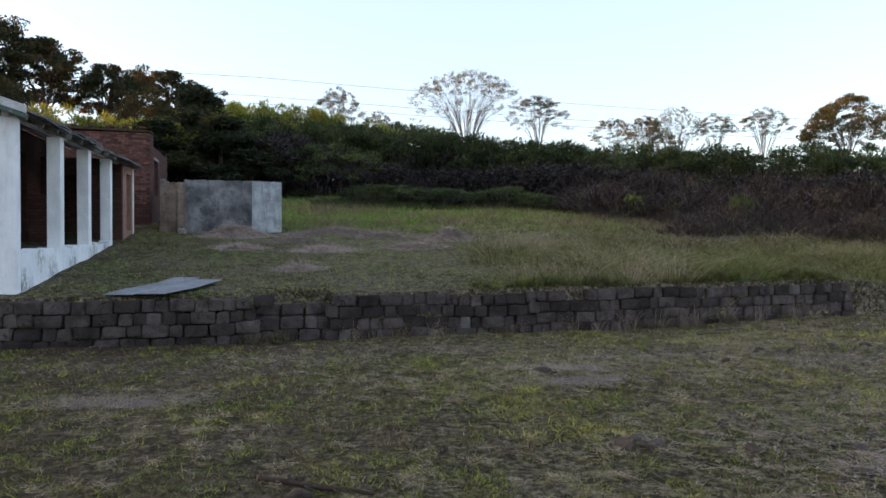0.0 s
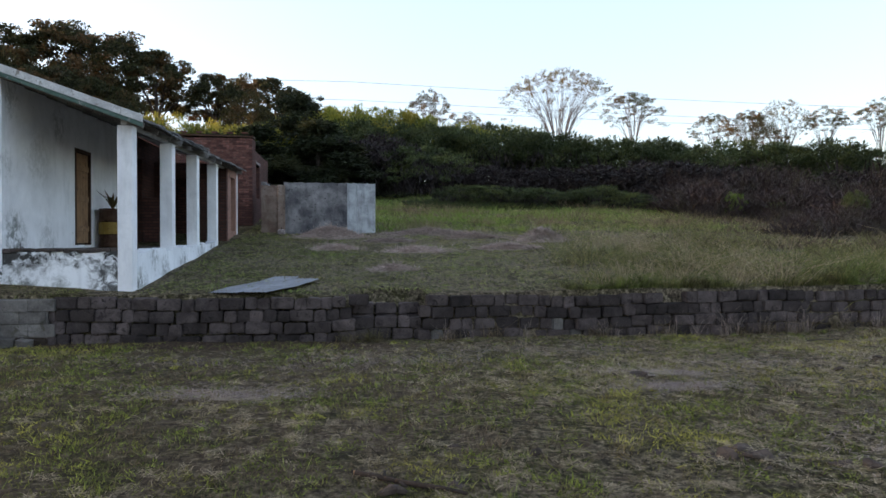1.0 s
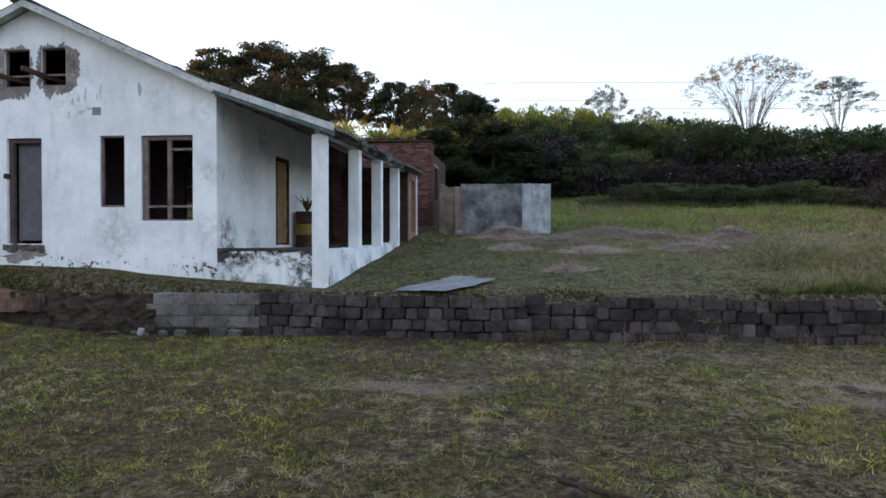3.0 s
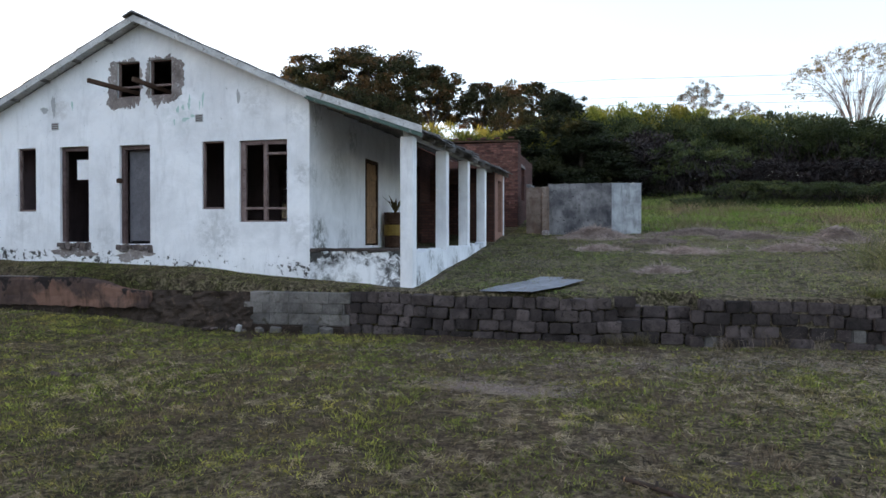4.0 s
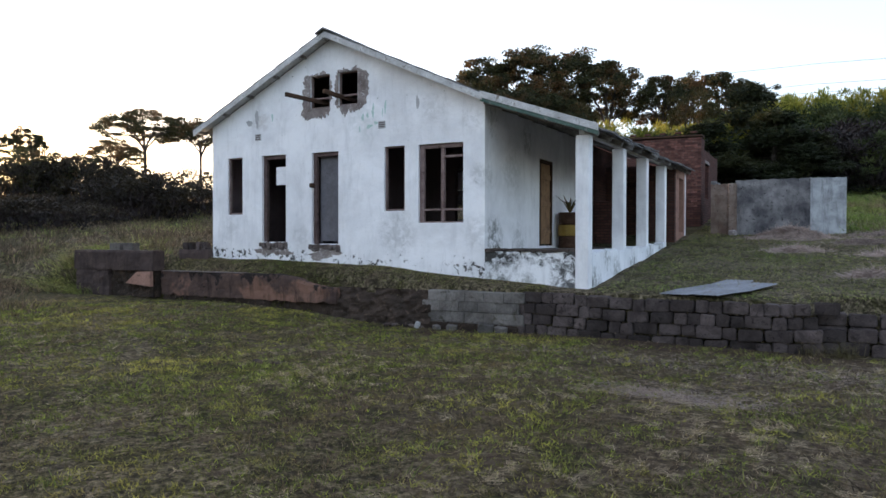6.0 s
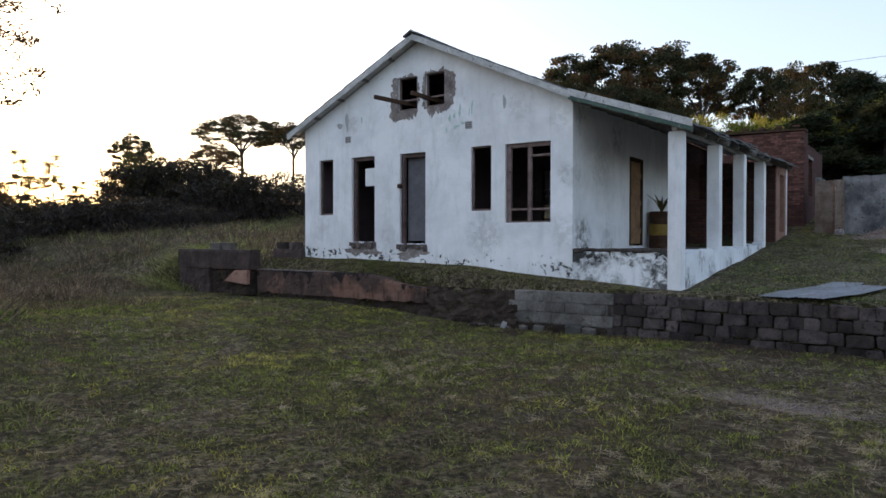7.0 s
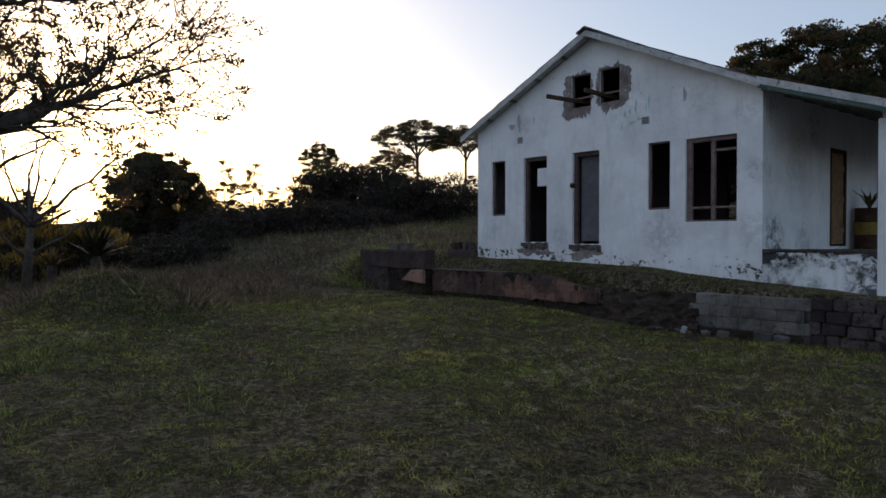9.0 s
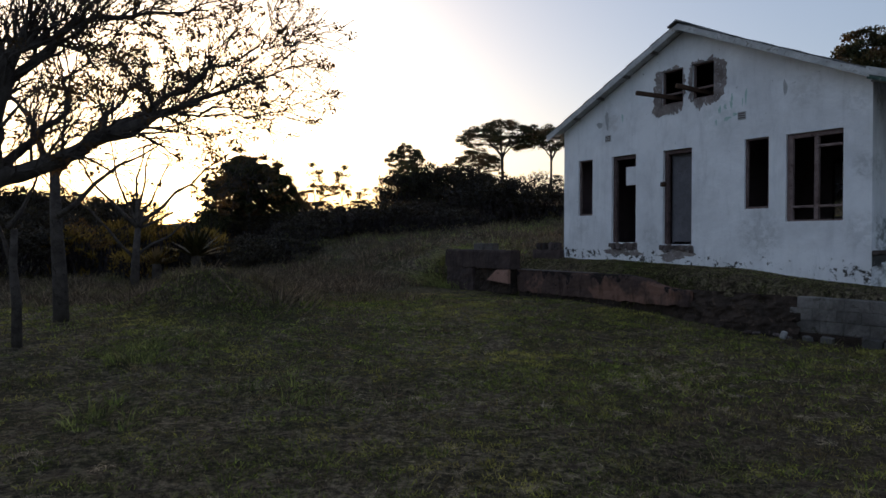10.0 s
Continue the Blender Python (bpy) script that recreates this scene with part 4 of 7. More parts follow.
pale_wall = thing("retaining_wall", (-5.7, WALL_Y, 0), "mortared pale grey block wall with moss and a broken foot", "wall")


def block_mesh(name, w, h, d, mat, seed):
    s = bevelled(Solid().box(-w / 2, 0, 0, w / 2, d, h), 0.018, 2)
    return rough_up(s, 0.030, 5.5, seed).mesh(name, mat)


shapes = [block_mesh("block", 0.385 - 0.012 * (k % 3), 0.194 - 0.004 * (k % 2), 0.20, BLOCK, k) for k in range(7)]
halves = [block_mesh("block", 0.205 - 0.008 * (k % 2), 0.194 - 0.004 * (k % 3), 0.20, BLOCK, 10 + k) for k in range(6)]
pales = [rough_up(bevelled(Solid().box(-0.196, 0, 0, 0.196, 0.20, 0.196), 0.010), 0.010, 4.0, 20 + k).mesh("block", BLOCK_PALE) for k in range(3)]
odd = [block_mesh("block", 0.205, 0.192, 0.20, BLOCK_PALE, 30 + k) for k in range(2)]
rnd = random.Random(4)


def lay(parent, x0, x1, row, meshes, small, wob, z_of, skip=0.0):
    x = x0 + (0.0 if row % 2 else -0.13)
    while x < x1 - 0.05:
        use_small = rnd.random() < small
        w = 0.21 if use_small else 0.395
        me = rnd.choice(halves if use_small and small else meshes)
        if use_small and small and rnd.random() < 0.05:
            me = rnd.choice(odd)
        cx = x + w / 2
        if rnd.random() >= skip:
            ob = new("block", me)
            ob.parent = parent
            bulge = 0.05 * math.sin(cx * 0.8) + 0.03 * math.sin(cx * 2.3 + 1)
            ob.matrix_basis = pose(cx - parent.location.x, (bulge + 0.016 * row + rnd.uniform(-wob, wob)) if wob > 0.01 else rnd.uniform(-0.003, 0.003), z_of(cx) + row * 0.198 + rnd.uniform(-0.006, 0.006) * (wob > 0.01), 0, 0, rnd.uniform(-1, 1) * wob * 130)
        x += w


def foot(x):
    return -0.06 + 0.05 * float(smoothstep(3, 11, x)) + 0.022 * math.sin(x * 1.1 + 0.5) + 0.014 * math.sin(x * 2.7)


for row in range(4):
    lay(block_wall, -4.72, 0.02, row, shapes, 0.6, 0.032, foot, 0.02 if row == 3 else 0.0)
    lay(block_wall, 1.30, 12.0, row, shapes, 0.55, 0.032, foot, 0.03 if row == 3 else 0.0)
for row in range(2):
    lay(block_wall, 0.02, 1.3, row, shapes, 0.4, 0.03, lambda x: foot(x) + 0.0)
for ob in [o for o in block_wall.children if 0.02 < o.matrix_basis.translation.x - 1 < 1.25]:
    ob.location.y += 0.12
for row in (2, 3):
    for k in range(3):
        ob = new("block", shapes[k])
        ob.parent = block_wall
        ob.matrix_basis = pose(0.22 + k * 0.41 + 1, 0.50, foot(0.5) + row * 0.198 - 0.19, 0, 0, rnd.uniform(-3, 3))
for row in range(1, 4):
    lay(pale_wall, -6.62, -4.75, row, pales, 0.0, 0.004, lambda x: -0.065, 0.25 if row == 1 else 0.0)
part("mortar", Solid().box(-0.92, 0.012, 0.12, 0.95, 0.17, 0.715), BLOCK_PALE, pale_wall)
part("footing", rough_up(bevelled(Solid().box(-0.95, -0.02, -0.1, 0.96, 0.19, 0.15), 0.03, 2), 0.05, 3.0), SOIL, pale_wall, "earthy footing")
for k, (x, turn, size) in enumerate([(0.35, 20, 0.9), (0.62, -14, 0.7), (-0.35, 8, 0.6), (-0.7, -30, 0.5)]):
    ob = new("rubble", pales[k % 3])
    ob.parent = pale_wall
    ob.matrix_basis = pose(x, -0.14, -0.03, 8, 6, turn) @ Matrix.Diagonal((size * 0.8, size, size * 0.9, 1))


# brown rendered wall in front of the house
def broken_top_wall(x0, x1, top, y0, y1, z0, seed, rough=0.03, ragged_foot=0.0):
    """A wall with a worn face, a crumbling top edge and, where asked, a ragged foot."""
    s = Solid()
    n, rows_up = max(6, int((x1 - x0) / 0.06)), 9
    off = Vector((seed * 3.7, seed * 1.3, 0))
    ring = rows_up + 3
    for i in range(n + 1):
        x = x0 + (x1 - x0) * i / n
        hit = noise.noise(Vector((x * 3.0, 7.0, seed))) * 0.5 + noise.noise(Vector((x * 11.0, 2.0, seed))) * 0.5
        z1 = top(x) + 0.035 * min(0.2, hit)
        low = z0 + ragged_foot * noise.noise(Vector((x * 4.0, 11.0, seed)))
        for k in range(rows_up + 1):
            z = low + (z1 - low) * k / rows_up
            p = Vector((x, 0, z))
            dent = noise.noise(p * 3.0 + off) * rough + noise.noise(p * 10.0 + off) * rough * 0.5
            if k == rows_up:
                dent = max(0.0, dent) + 0.015
            s.v.append((x, y0 + dent, z))
        s.v += [(x, y1, z1), (x, y1, low)]
    for i in range(n):
        for k in range(ring):
            a0, b0 = i * ring + k, i * ring + (k + 1) % ring
            s.f.append((a0, a0 + ring, b0 + ring, b0))
    s.f += [tuple(range(ring)), tuple(range(n * ring, (n + 1) * ring))[::-1]]
    return s


def brown_top(x):
    return 0.93 - 0.24 * float(smoothstep(-10.4, -9.0, x))


brown_wall = thing("terrace_wall", (-11.4, WALL_Y, 0.3), "brown rendered terrace wall, cracked, with its foot washed out", "wall")
inv = Matrix.Translation(-brown_wall.location)
for k, (x0, x1) in enumerate([(-14.05, -12.35), (-12.34, -10.55), (-10.54, -8.78)]):
    part("rendered_panel", broken_top_wall(x0, x1, brown_top, WALL_Y - 0.02 * k, WALL_Y + 0.2, 0.36, k, 0.035, 0.07), BROWN, brown_wall).matrix_parent_inverse = inv
part("footing", broken_top_wall(-14.0, -8.85, lambda x: 0.42, WALL_Y + 0.05, WALL_Y + 0.25, 0.0, 9, 0.08), SOIL, brown_wall, "dark washed-out footing").matrix_parent_inverse = inv
part("coping", rough_up(bevelled(Solid().box(-14.04, WALL_Y - 0.02, 0.915, -11.4, WALL_Y + 0.22, 0.94), 0.008), 0.012, 2), THRESHOLD, brown_wall).matrix_parent_inverse = inv

bank = Solid()
nxb, nzb = 80, 24
for i in range(nxb + 1):
    for k in range(nzb + 1):
        x, f = -8.85 + 2.3 * i / nxb, k / nzb
        shelf = noise.noise(Vector((x * 3.2, 0.0, f * 4.0))) * 0.09 + noise.noise(Vector((x * 8.0, 3.0, f * 9.0))) * 0.05 + noise.noise(Vector((x * 17.0, 5.0, f * 25.0))) * 0.015
        bank.v.append((x, WALL_Y - 0.12 + 0.26 * f + shelf, -0.05 + 0.76 * f))
for i in range(nxb):
    for k in range(nzb):
        a0 = i * (nzb + 1) + k
        bank.f.append((a0, a0 + nzb + 1, a0 + nzb + 2, a0 + 1))
bank_ob = tagged(part("earth_bank", bank, SOIL), "crumbling dark earth bank between two walls", "earth bank", kind="structure")
r = random.Random(14)
for k in range(7):
    w, h = r.uniform(0.05, 0.15), r.uniform(0.04, 0.08)
    ob = part("bank_stone", rough_up(bevelled(Solid().box(-w, 0.0, 0.0, w, 0.14, h), 0.02), 0.045, 7.0, k), (SOIL, THRESHOLD, BROWN_DARK)[k % 3], bank_ob)
    ob.matrix_basis = pose(r.uniform(-8.6, -6.75), WALL_Y - 0.22 + r.uniform(-0.06, 0.02), -0.01, r.uniform(-8, 8), r.uniform(-10, 10), r.uniform(-20, 20))

left_wall = thing("terrace_wall", (-15.5, WALL_Y, 0.3), "dark block terrace wall with fallen render", "wall")
inv = Matrix.Translation(-left_wall.location)
part("upper_face", broken_top_wall(-17.0, -14.06, lambda x: 1.42, WALL_Y - 0.25, WALL_Y + 0.1, 0.93, 4, 0.03, 0.05), BROWN_DARK, left_wall).matrix_parent_inverse = inv
part("lower_face", broken_top_wall(-16.95, -15.7, lambda x: 0.94, WALL_Y - 0.22, WALL_Y + 0.1, 0.28, 5, 0.05), BROWN_DARK, left_wall).matrix_parent_inverse = inv
part("lower_face", broken_top_wall(-15.68, -14.15, lambda x: 0.94, WALL_Y - 0.14, WALL_Y + 0.1, 0.28, 6, 0.08), SOIL, left_wall).matrix_parent_inverse = inv
part("render_patch", rough_up(Solid().prism([(-15.0, WALL_Y - 0.27, 0.62), (-14.12, WALL_Y - 0.27, 0.55), (-14.12, WALL_Y - 0.27, 0.92), (-14.6, WALL_Y - 0.27, 0.90)], [(-15.0, WALL_Y - 0.17, 0.62), (-14.12, WALL_Y - 0.17, 0.55), (-14.12, WALL_Y - 0.17, 0.92), (-14.6, WALL_Y - 0.17, 0.90)]), 0.01, 3), TERRACOTTA, left_wall, "patch of pink render").matrix_parent_inverse = inv
part("return_wall", broken_top_wall(-14.08, -13.06, lambda x: 1.44, WALL_Y + 0.55, WALL_Y + 0.78, 0.6, 7), BROWN_DARK, left_wall).matrix_parent_inverse = inv
loose = [(-15.62, 11.80, 0.1), (-15.12, 11.80, -0.1), (-13.92, 12.50, 1.2), (-13.70, 12.50, 1.5), (-13.48, 12.50, -1.6), (-13.26, 12.50, 0.6)]
for k, (x, y, turn) in enumerate(loose):
    ob = new("loose_block", pales[k % 3] if k < 2 else halves[k % 4])
    ob.matrix_basis = pose(x, y, 1.405 if k < 2 else 1.43, 0, 0, turn * 30) if k < 2 else pose(x, y, 1.43, 0, 0, turn * 4) @ Matrix.Diagonal((0.75, 0.9, 1.0, 1))
    tagged(ob, "loose pale cement block on the terrace wall" if k < 2 else "loose dark cement block beside the house", "block", "loose blocks")
stone = rough_up(bevelled(Solid().box(-0.09, -0.05, 0, 0.09, 0.06, 0.24), 0.03), 0.03, 6)
st = part("stone", stone, WHITE_STONE)
st.matrix_basis = pose(-6.72, 11.62, 0.0, 0, 18, 20) @ Matrix.Scale(0.55, 4)
tagged(st, "small white stone leaning at the wall's foot", "stone")

# ---------------------------------------------------------------- the tank and the brick outbuilding
tank = thing("water_tank", (-1.0, 24.6, 1.8), "open concrete water tank with black weather stains", "water tank")
inv = Matrix.Translation(-tank.location)
corners = [(-2.95, 24.10), (-2.2, 24.0), (-0.1, 24.0), (0.86, 24.25), (0.86, 27.6), (-2.95, 27.6)]
for k in range(6):
    (xa, ya), (xb, yb) = corners[k], corners[(k + 1) % 6]
    d = Vector((xb - xa, yb - ya, 0)).normalized()
    nrm = Vector((-d.y, d.x, 0)) * 0.16
    s = Solid()
    n = 18
    for j in range(n):
        p, q = Vector((xa, ya, 0)).lerp(Vector((xb, yb, 0)), j / n), Vector((xa, ya, 0)).lerp(Vector((xb, yb, 0)), (j + 1) / n)
        za = 3.60 + 0.02 * math.sin(j * 2.1 + k) * math.sin(j * 0.7 + k) - (0.10 if k == 0 else 0)
        zb = 3.60 + 0.02 * math.sin((j + 1) * 2.1 + k) * math.sin((j + 1) * 0.7 + k) - (0.10 if k == 0 else 0)
        s.prism([p + Vector((0, 0, 1.4)), q + Vector((0, 0, 1.4)), q + nrm + Vector((0, 0, 1.4)), p + nrm + Vector((0, 0, 1.4))],
                [p + Vector((0, 0, za)), q + Vector((0, 0, zb)), q + nrm + Vector((0, 0, zb)), p + nrm + Vector((0, 0, za))])
    # one tone per panel: brown on the left, dark in the middle, pale on the right
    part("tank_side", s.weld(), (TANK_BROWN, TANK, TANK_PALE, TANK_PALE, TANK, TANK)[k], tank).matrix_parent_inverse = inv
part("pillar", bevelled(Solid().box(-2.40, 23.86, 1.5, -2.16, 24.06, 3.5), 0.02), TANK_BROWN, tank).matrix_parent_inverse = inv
part("pillar", bevelled(Solid().box(-2.38, 23.65, 1.5, -2.14, 23.9, 2.02), 0.03), CEMENT, tank).matrix_parent_inverse = inv

shed = thing("outbuilding", (-5.6, 28.5, 2.0), "flat-roofed outbuilding of bare red brick", "outbuilding")
inv = Matrix.Translation(-shed.location)
SX0, SX1, SY0, SY1, SZ = -8.6, -3.62, 26.9, 31.5, 5.46
part("front_wall", wall_along_x(SY0, SY0 + 0.23, SX0, SX1, 1.4, lambda x: SZ, []), BRICK, shed).matrix_parent_inverse = inv
part("side_wall", wall_along_y(SX1 - 0.23, SX1 + 0.004, SY0 + 0.23, 27.7, 1.4, SZ - 0.02, []), BRICK, shed).matrix_parent_inverse = inv
part("side_wall", wall_along_y(SX1 - 0.23, SX1 + 0.004, 27.7, SY1, 1.4, SZ - 0.38, [(27.9, 28.9, 3.3, 4.6)]), BRICK, shed).matrix_parent_inverse = inv
part("side_wall", wall_along_y(SX0, SX0 + 0.23, SY0 + 0.23, SY1, 1.4, SZ - 0.1, []), BRICK, shed).matrix_parent_inverse = inv
part("back_wall", wall_along_x(SY1, SY1 + 0.23, SX0, SX1, 1.4, lambda x: SZ - 0.3, []), BRICK, shed).matrix_parent_inverse = inv
part("window_lintel", bevelled(Solid().box(SX1 - 0.2, 27.8, 4.6, SX1 + 0.03, 29.0, 4.72), 0.01), CEMENT, shed).matrix_parent_inverse = inv
rf = Solid()
slope_slab(rf, SX0 - 0.2, SZ + 0.10, SX1 + 0.03, SZ + 0.02, SY0 - 0.08, SY0 + 0.7, 0.06, 0.0)
part("roof", rough_up(rf, 0.03, 1.5), WOOD_DARK, shed, "dark sagging roof sheet").matrix_parent_inverse = inv
# the bricks of the front that stand clear of the house, each its own piece
shed_front = next(o for o in shed.children if o.name.startswith("front_wall"))
brick_shapes = [rough_up(bevelled(Solid().box(0, -0.018, 0, 0.222, 0.02, 0.072), 0.006), 0.006, 9, k).mesh("brick", BRICK_PIECE) for k in range(4)]
r = random.Random(17)
for row in range(30):
    for col in range(9):
        px = SX1 - 0.235 * (col + 1) - (0.118 if row % 2 else 0.0)
        ob = new("brick", r.choice(brick_shapes))
        ob.parent = shed_front
        ob.matrix_basis = pose(px + 0.006, SY0 + r.uniform(-0.014, 0.008), SZ - 0.085 * (row + 1) + 0.004, r.uniform(-1.5, 1.5), 0, r.uniform(-1.5, 1.5))
r = random.Random(7)
for k in range(9):
    x = SX0 + 0.2 + k * 0.55
    part("loose_brick", bevelled(Solid().box(x, SY0 - 0.02, SZ + 0.16, x + 0.22, SY0 + 0.09, SZ + 0.225), 0.008), BRICK, shed).matrix_parent_inverse = inv

# corrugated sheet lying on the grass
def corrugated(name, length, width, pitch, depth):
    s = Solid()
    n = int(width / pitch) * 6
    for i in range(n + 1):
        u = width * i / n
        h = depth * math.sin(2 * math.pi * u / pitch)
        for v in range(5):
            s.v.append((u, length * v / 4, h + 0.015 * math.sin(v * 1.7 + u * 2)))
    m = len(s.v)
    s.v += [(x, y, z - 0.004) for x, y, z in s.v]
    for i in range(n):
        for v in range(4):
            a = i * 5 + v
            s.f.append((a, a + 5, a + 6, a + 1))
            s.f.append((m + a, m + a + 1, m + a + 6, m + a + 5))
    return s


for k, (x, y, turn, long) in enumerate([(-2.34, 12.22, -25, 2.10), (-1.84, 12.12, -28, 1.72)]):
    sh = part("roof_sheet", corrugated("roof_sheet", long, 0.55, 0.0786, 0.008), ZINC, smooth=True)
    sh.matrix_basis = pose(x, y, 0.79 + 0.014 * k, 4.4, 0, turn)
    tagged(sh, "dull corrugated zinc sheet lying on the grass", "roof sheet", "sheets on the grass")


# ---------------------------------------------------------------- plants
def leaf_cloud(rng, centres, spreads, per, size, flat=1.0):
    """Leaf quads scattered about centres; spreads are (x, y, z) radii per centre."""
    c = np.repeat(np.asarray(centres, float), per, 0)
    sp = np.repeat(np.asarray(spreads, float), per, 0)
    n = len(c)
    g = rng.normal(size=(n, 3))
    g /= np.linalg.norm(g, axis=1, keepdims=True)
    rad = rng.random((n, 1)) ** 0.5
    p = c + g * rad * sp
    d = rng.normal(size=(n, 3))
    d[:, 2] *= flat
    d /= np.linalg.norm(d, axis=1, keepdims=True)
    o = rng.normal(size=(n, 3))
    o -= d * (o * d).sum(1, keepdims=True)
    o /= np.linalg.norm(o, axis=1, keepdims=True)
    s = size * (0.6 + 0.8 * rng.random((n, 1)))
    return np.stack([p - d * s, p + o * s * 0.45, p + d * s, p - o * s * 0.45], 1)


def grow(rng, base, way, length, radius, levels, split, spread, up, tubes, tips, bend=0.25, shrink=0.72, min_r=0.008, sides=6):
    """Branches that fork again and again. tubes gathers (points, radii); tips gathers ends."""
    p = Vector(base)
    d = Vector(way).normalized()
    pts, rad = [p.copy()], [radius]
    steps = 4
    for k in range(steps):
        d = (d + Vector(rng.normal(size=3)) * bend * 0.35 + Vector((0, 0, up * 0.12))).normalized()
        p = p + d * (length / steps)
        pts.append(p.copy())
        rad.append(radius * (1 - 0.4 * (k + 1) / steps))
    tubes.append((pts, rad, sides if radius > 0.03 else 4))
    if levels == 0:
        tips.append((p.copy(), d.copy()))
        return
    n = split if isinstance(split, int) else int(rng.integers(split[0], split[1] + 1))
    turn = rng.random() * 6.28
    side = d.orthogonal().normalized()
    other = d.cross(side)
    for k in range(n):
        a = turn + 2 * math.pi * k / n + rng.normal() * 0.3
        lean = spread * (0.6 + 0.7 * rng.random())
        w = d * math.cos(lean) + (side * math.cos(a) + other * math.sin(a)) * math.sin(lean)
        start = pts[-1] if k < 2 else pts[-2]
        grow(rng, start, w, length * shrink * (0.8 + 0.4 * rng.random()), max(min_r, rad[-1] * 0.75), levels - 1, split, spread, up, tubes, tips, bend, shrink, min_r, sides)


def tube_mesh(name, tubes, mat):
    s = Solid()
    for pts, rad, sides in tubes:
        s.tube(pts, rad, sides)
    return s.mesh(name, mat, smooth=True)


def plant_of(name, tubes, leaves, bark, leaf_mat, label, category, group=""):
    ob = thing(name, (0, 0, 0), label, category, group)
    if tubes:
        part("trunk", tube_mesh("trunk", tubes, bark), None, ob)
    part("crown", quads("crown", leaf_mat, leaves), None, ob)
    return ob


def strokes(rng, p, d, length, width):
    """Thin pointed triangles from points p along directions d."""
    d = d / np.linalg.norm(d, axis=1, keepdims=True)
    o = np.cross(d, rng.normal(size=d.shape))
    o /= np.linalg.norm(o, axis=1, keepdims=True)
    ln = np.asarray(length).reshape(-1, 1)
    w = np.asarray(width).reshape(-1, 1)
    return np.stack([p - o * w, p + o * w, p + d * ln], 1)


def feathers(rng, centres, radii, per, length, width, up=0.6):
    """Fine sprays that point up and away from the middle of their clump."""
    c = np.repeat(np.asarray(centres, float), per, 0)
    r = np.repeat(np.asarray(radii, float), per, 0)
    n = len(c)
    g = rng.normal(size=(n, 3))
    g /= np.linalg.norm(g, axis=1, keepdims=True)
    p = c + g * r * rng.random((n, 1)) ** 0.45
    d = g * 0.6 + rng.normal(size=(n, 3)) * 0.45
    d[:, 2] += up
    return strokes(rng, p, d, length * (0.5 + rng.random(n)), width * (0.6 + 0.8 * rng.random(n)))


def thicket_bush(seed, height, width, leaf_mat, label, count=6100, bare=0.55, fine=1.06):
    """A tall feathery shrub: bare dark stems below, a soft rounded head of fine upright sprays above."""
    rng = np.random.default_rng(seed)
    n = 64
    cen, spr = [], []
    for k in range(n):
        a = rng.random() * 6.28
        q = math.sqrt(rng.random())
        rr = width * 0.5 * q
        depth = (1 - bare * 0.75) * rng.random() ** 1.6
        cen.append((rr * math.cos(a), rr * math.sin(a), height * (0.93 - 0.24 * q * q - depth * (0.93 - 0.24 * q * q))))
        c = width * (0.055 + 0.065 * rng.random())
        spr.append((c, c, c * 0.8))
    head = feathers(rng, cen, spr, count // n, 0.25 * fine, 0.042 * fine, 0.75)
    n = 550
    a, rr = rng.random(n) * 6.28, np.sqrt(rng.random(n)) * width * 0.5
    p = np.stack([rr * np.cos(a), rr * np.sin(a), rng.random(n) * height * 0.5], 1)
    d = rng.normal(size=(n, 3)) * 0.25
    d[:, 2] = 1
    wood = strokes(rng, p, d, 0.5 + rng.random(n) * 0.9, 0.028 + 0.030 * rng.random(n))
    ob = thing("shrub", (0, 0, 0), label, "shrub", "thicket")
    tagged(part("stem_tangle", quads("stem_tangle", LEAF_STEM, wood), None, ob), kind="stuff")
    part("crown", quads("crown", leaf_mat, head), None, ob)
    return ob


def twig_bush(seed, height, width, label):
    """A leafless winter shrub: fine upright twigs."""
    rng = np.random.default_rng(seed)
    n = 1150
    a, rr = rng.random(n) * 6.28, rng.random(n) ** 0.7 * width * 0.5
    p = np.stack([rr * np.cos(a), rr * np.sin(a), rng.random(n) ** 1.3 * height * 0.7 * (1 - 0.6 * (2 * rr / width) ** 2)], 1)
    d = rng.normal(size=(n, 3)) * 0.5
    d[:, 2] = 1.0
    d[:, :2] += p[:, :2] / width
    d /= np.linalg.norm(d, axis=1, keepdims=True)
    ln = (0.4 + 0.7 * rng.random((n, 1))) * height * 0.3
    o = np.cross(d, rng.normal(size=(n, 3)))
    o /= np.linalg.norm(o, axis=1, keepdims=True)
    q = np.stack([p - o * 0.026, p + o * 0.026, p + d * ln], 1)
    leaf = feathers(rng, p[:300] + d[:300] * ln[:300], np.full((300, 3), 0.15), 2, 0.14, 0.03)
    ob = thing("shrub", (0, 0, 0), label, "shrub", "bare shrubs")
    part("twig_crown", quads("twig_crown", LEAF_TWIG, np.concatenate([q, leaf])), None, ob)
    return ob


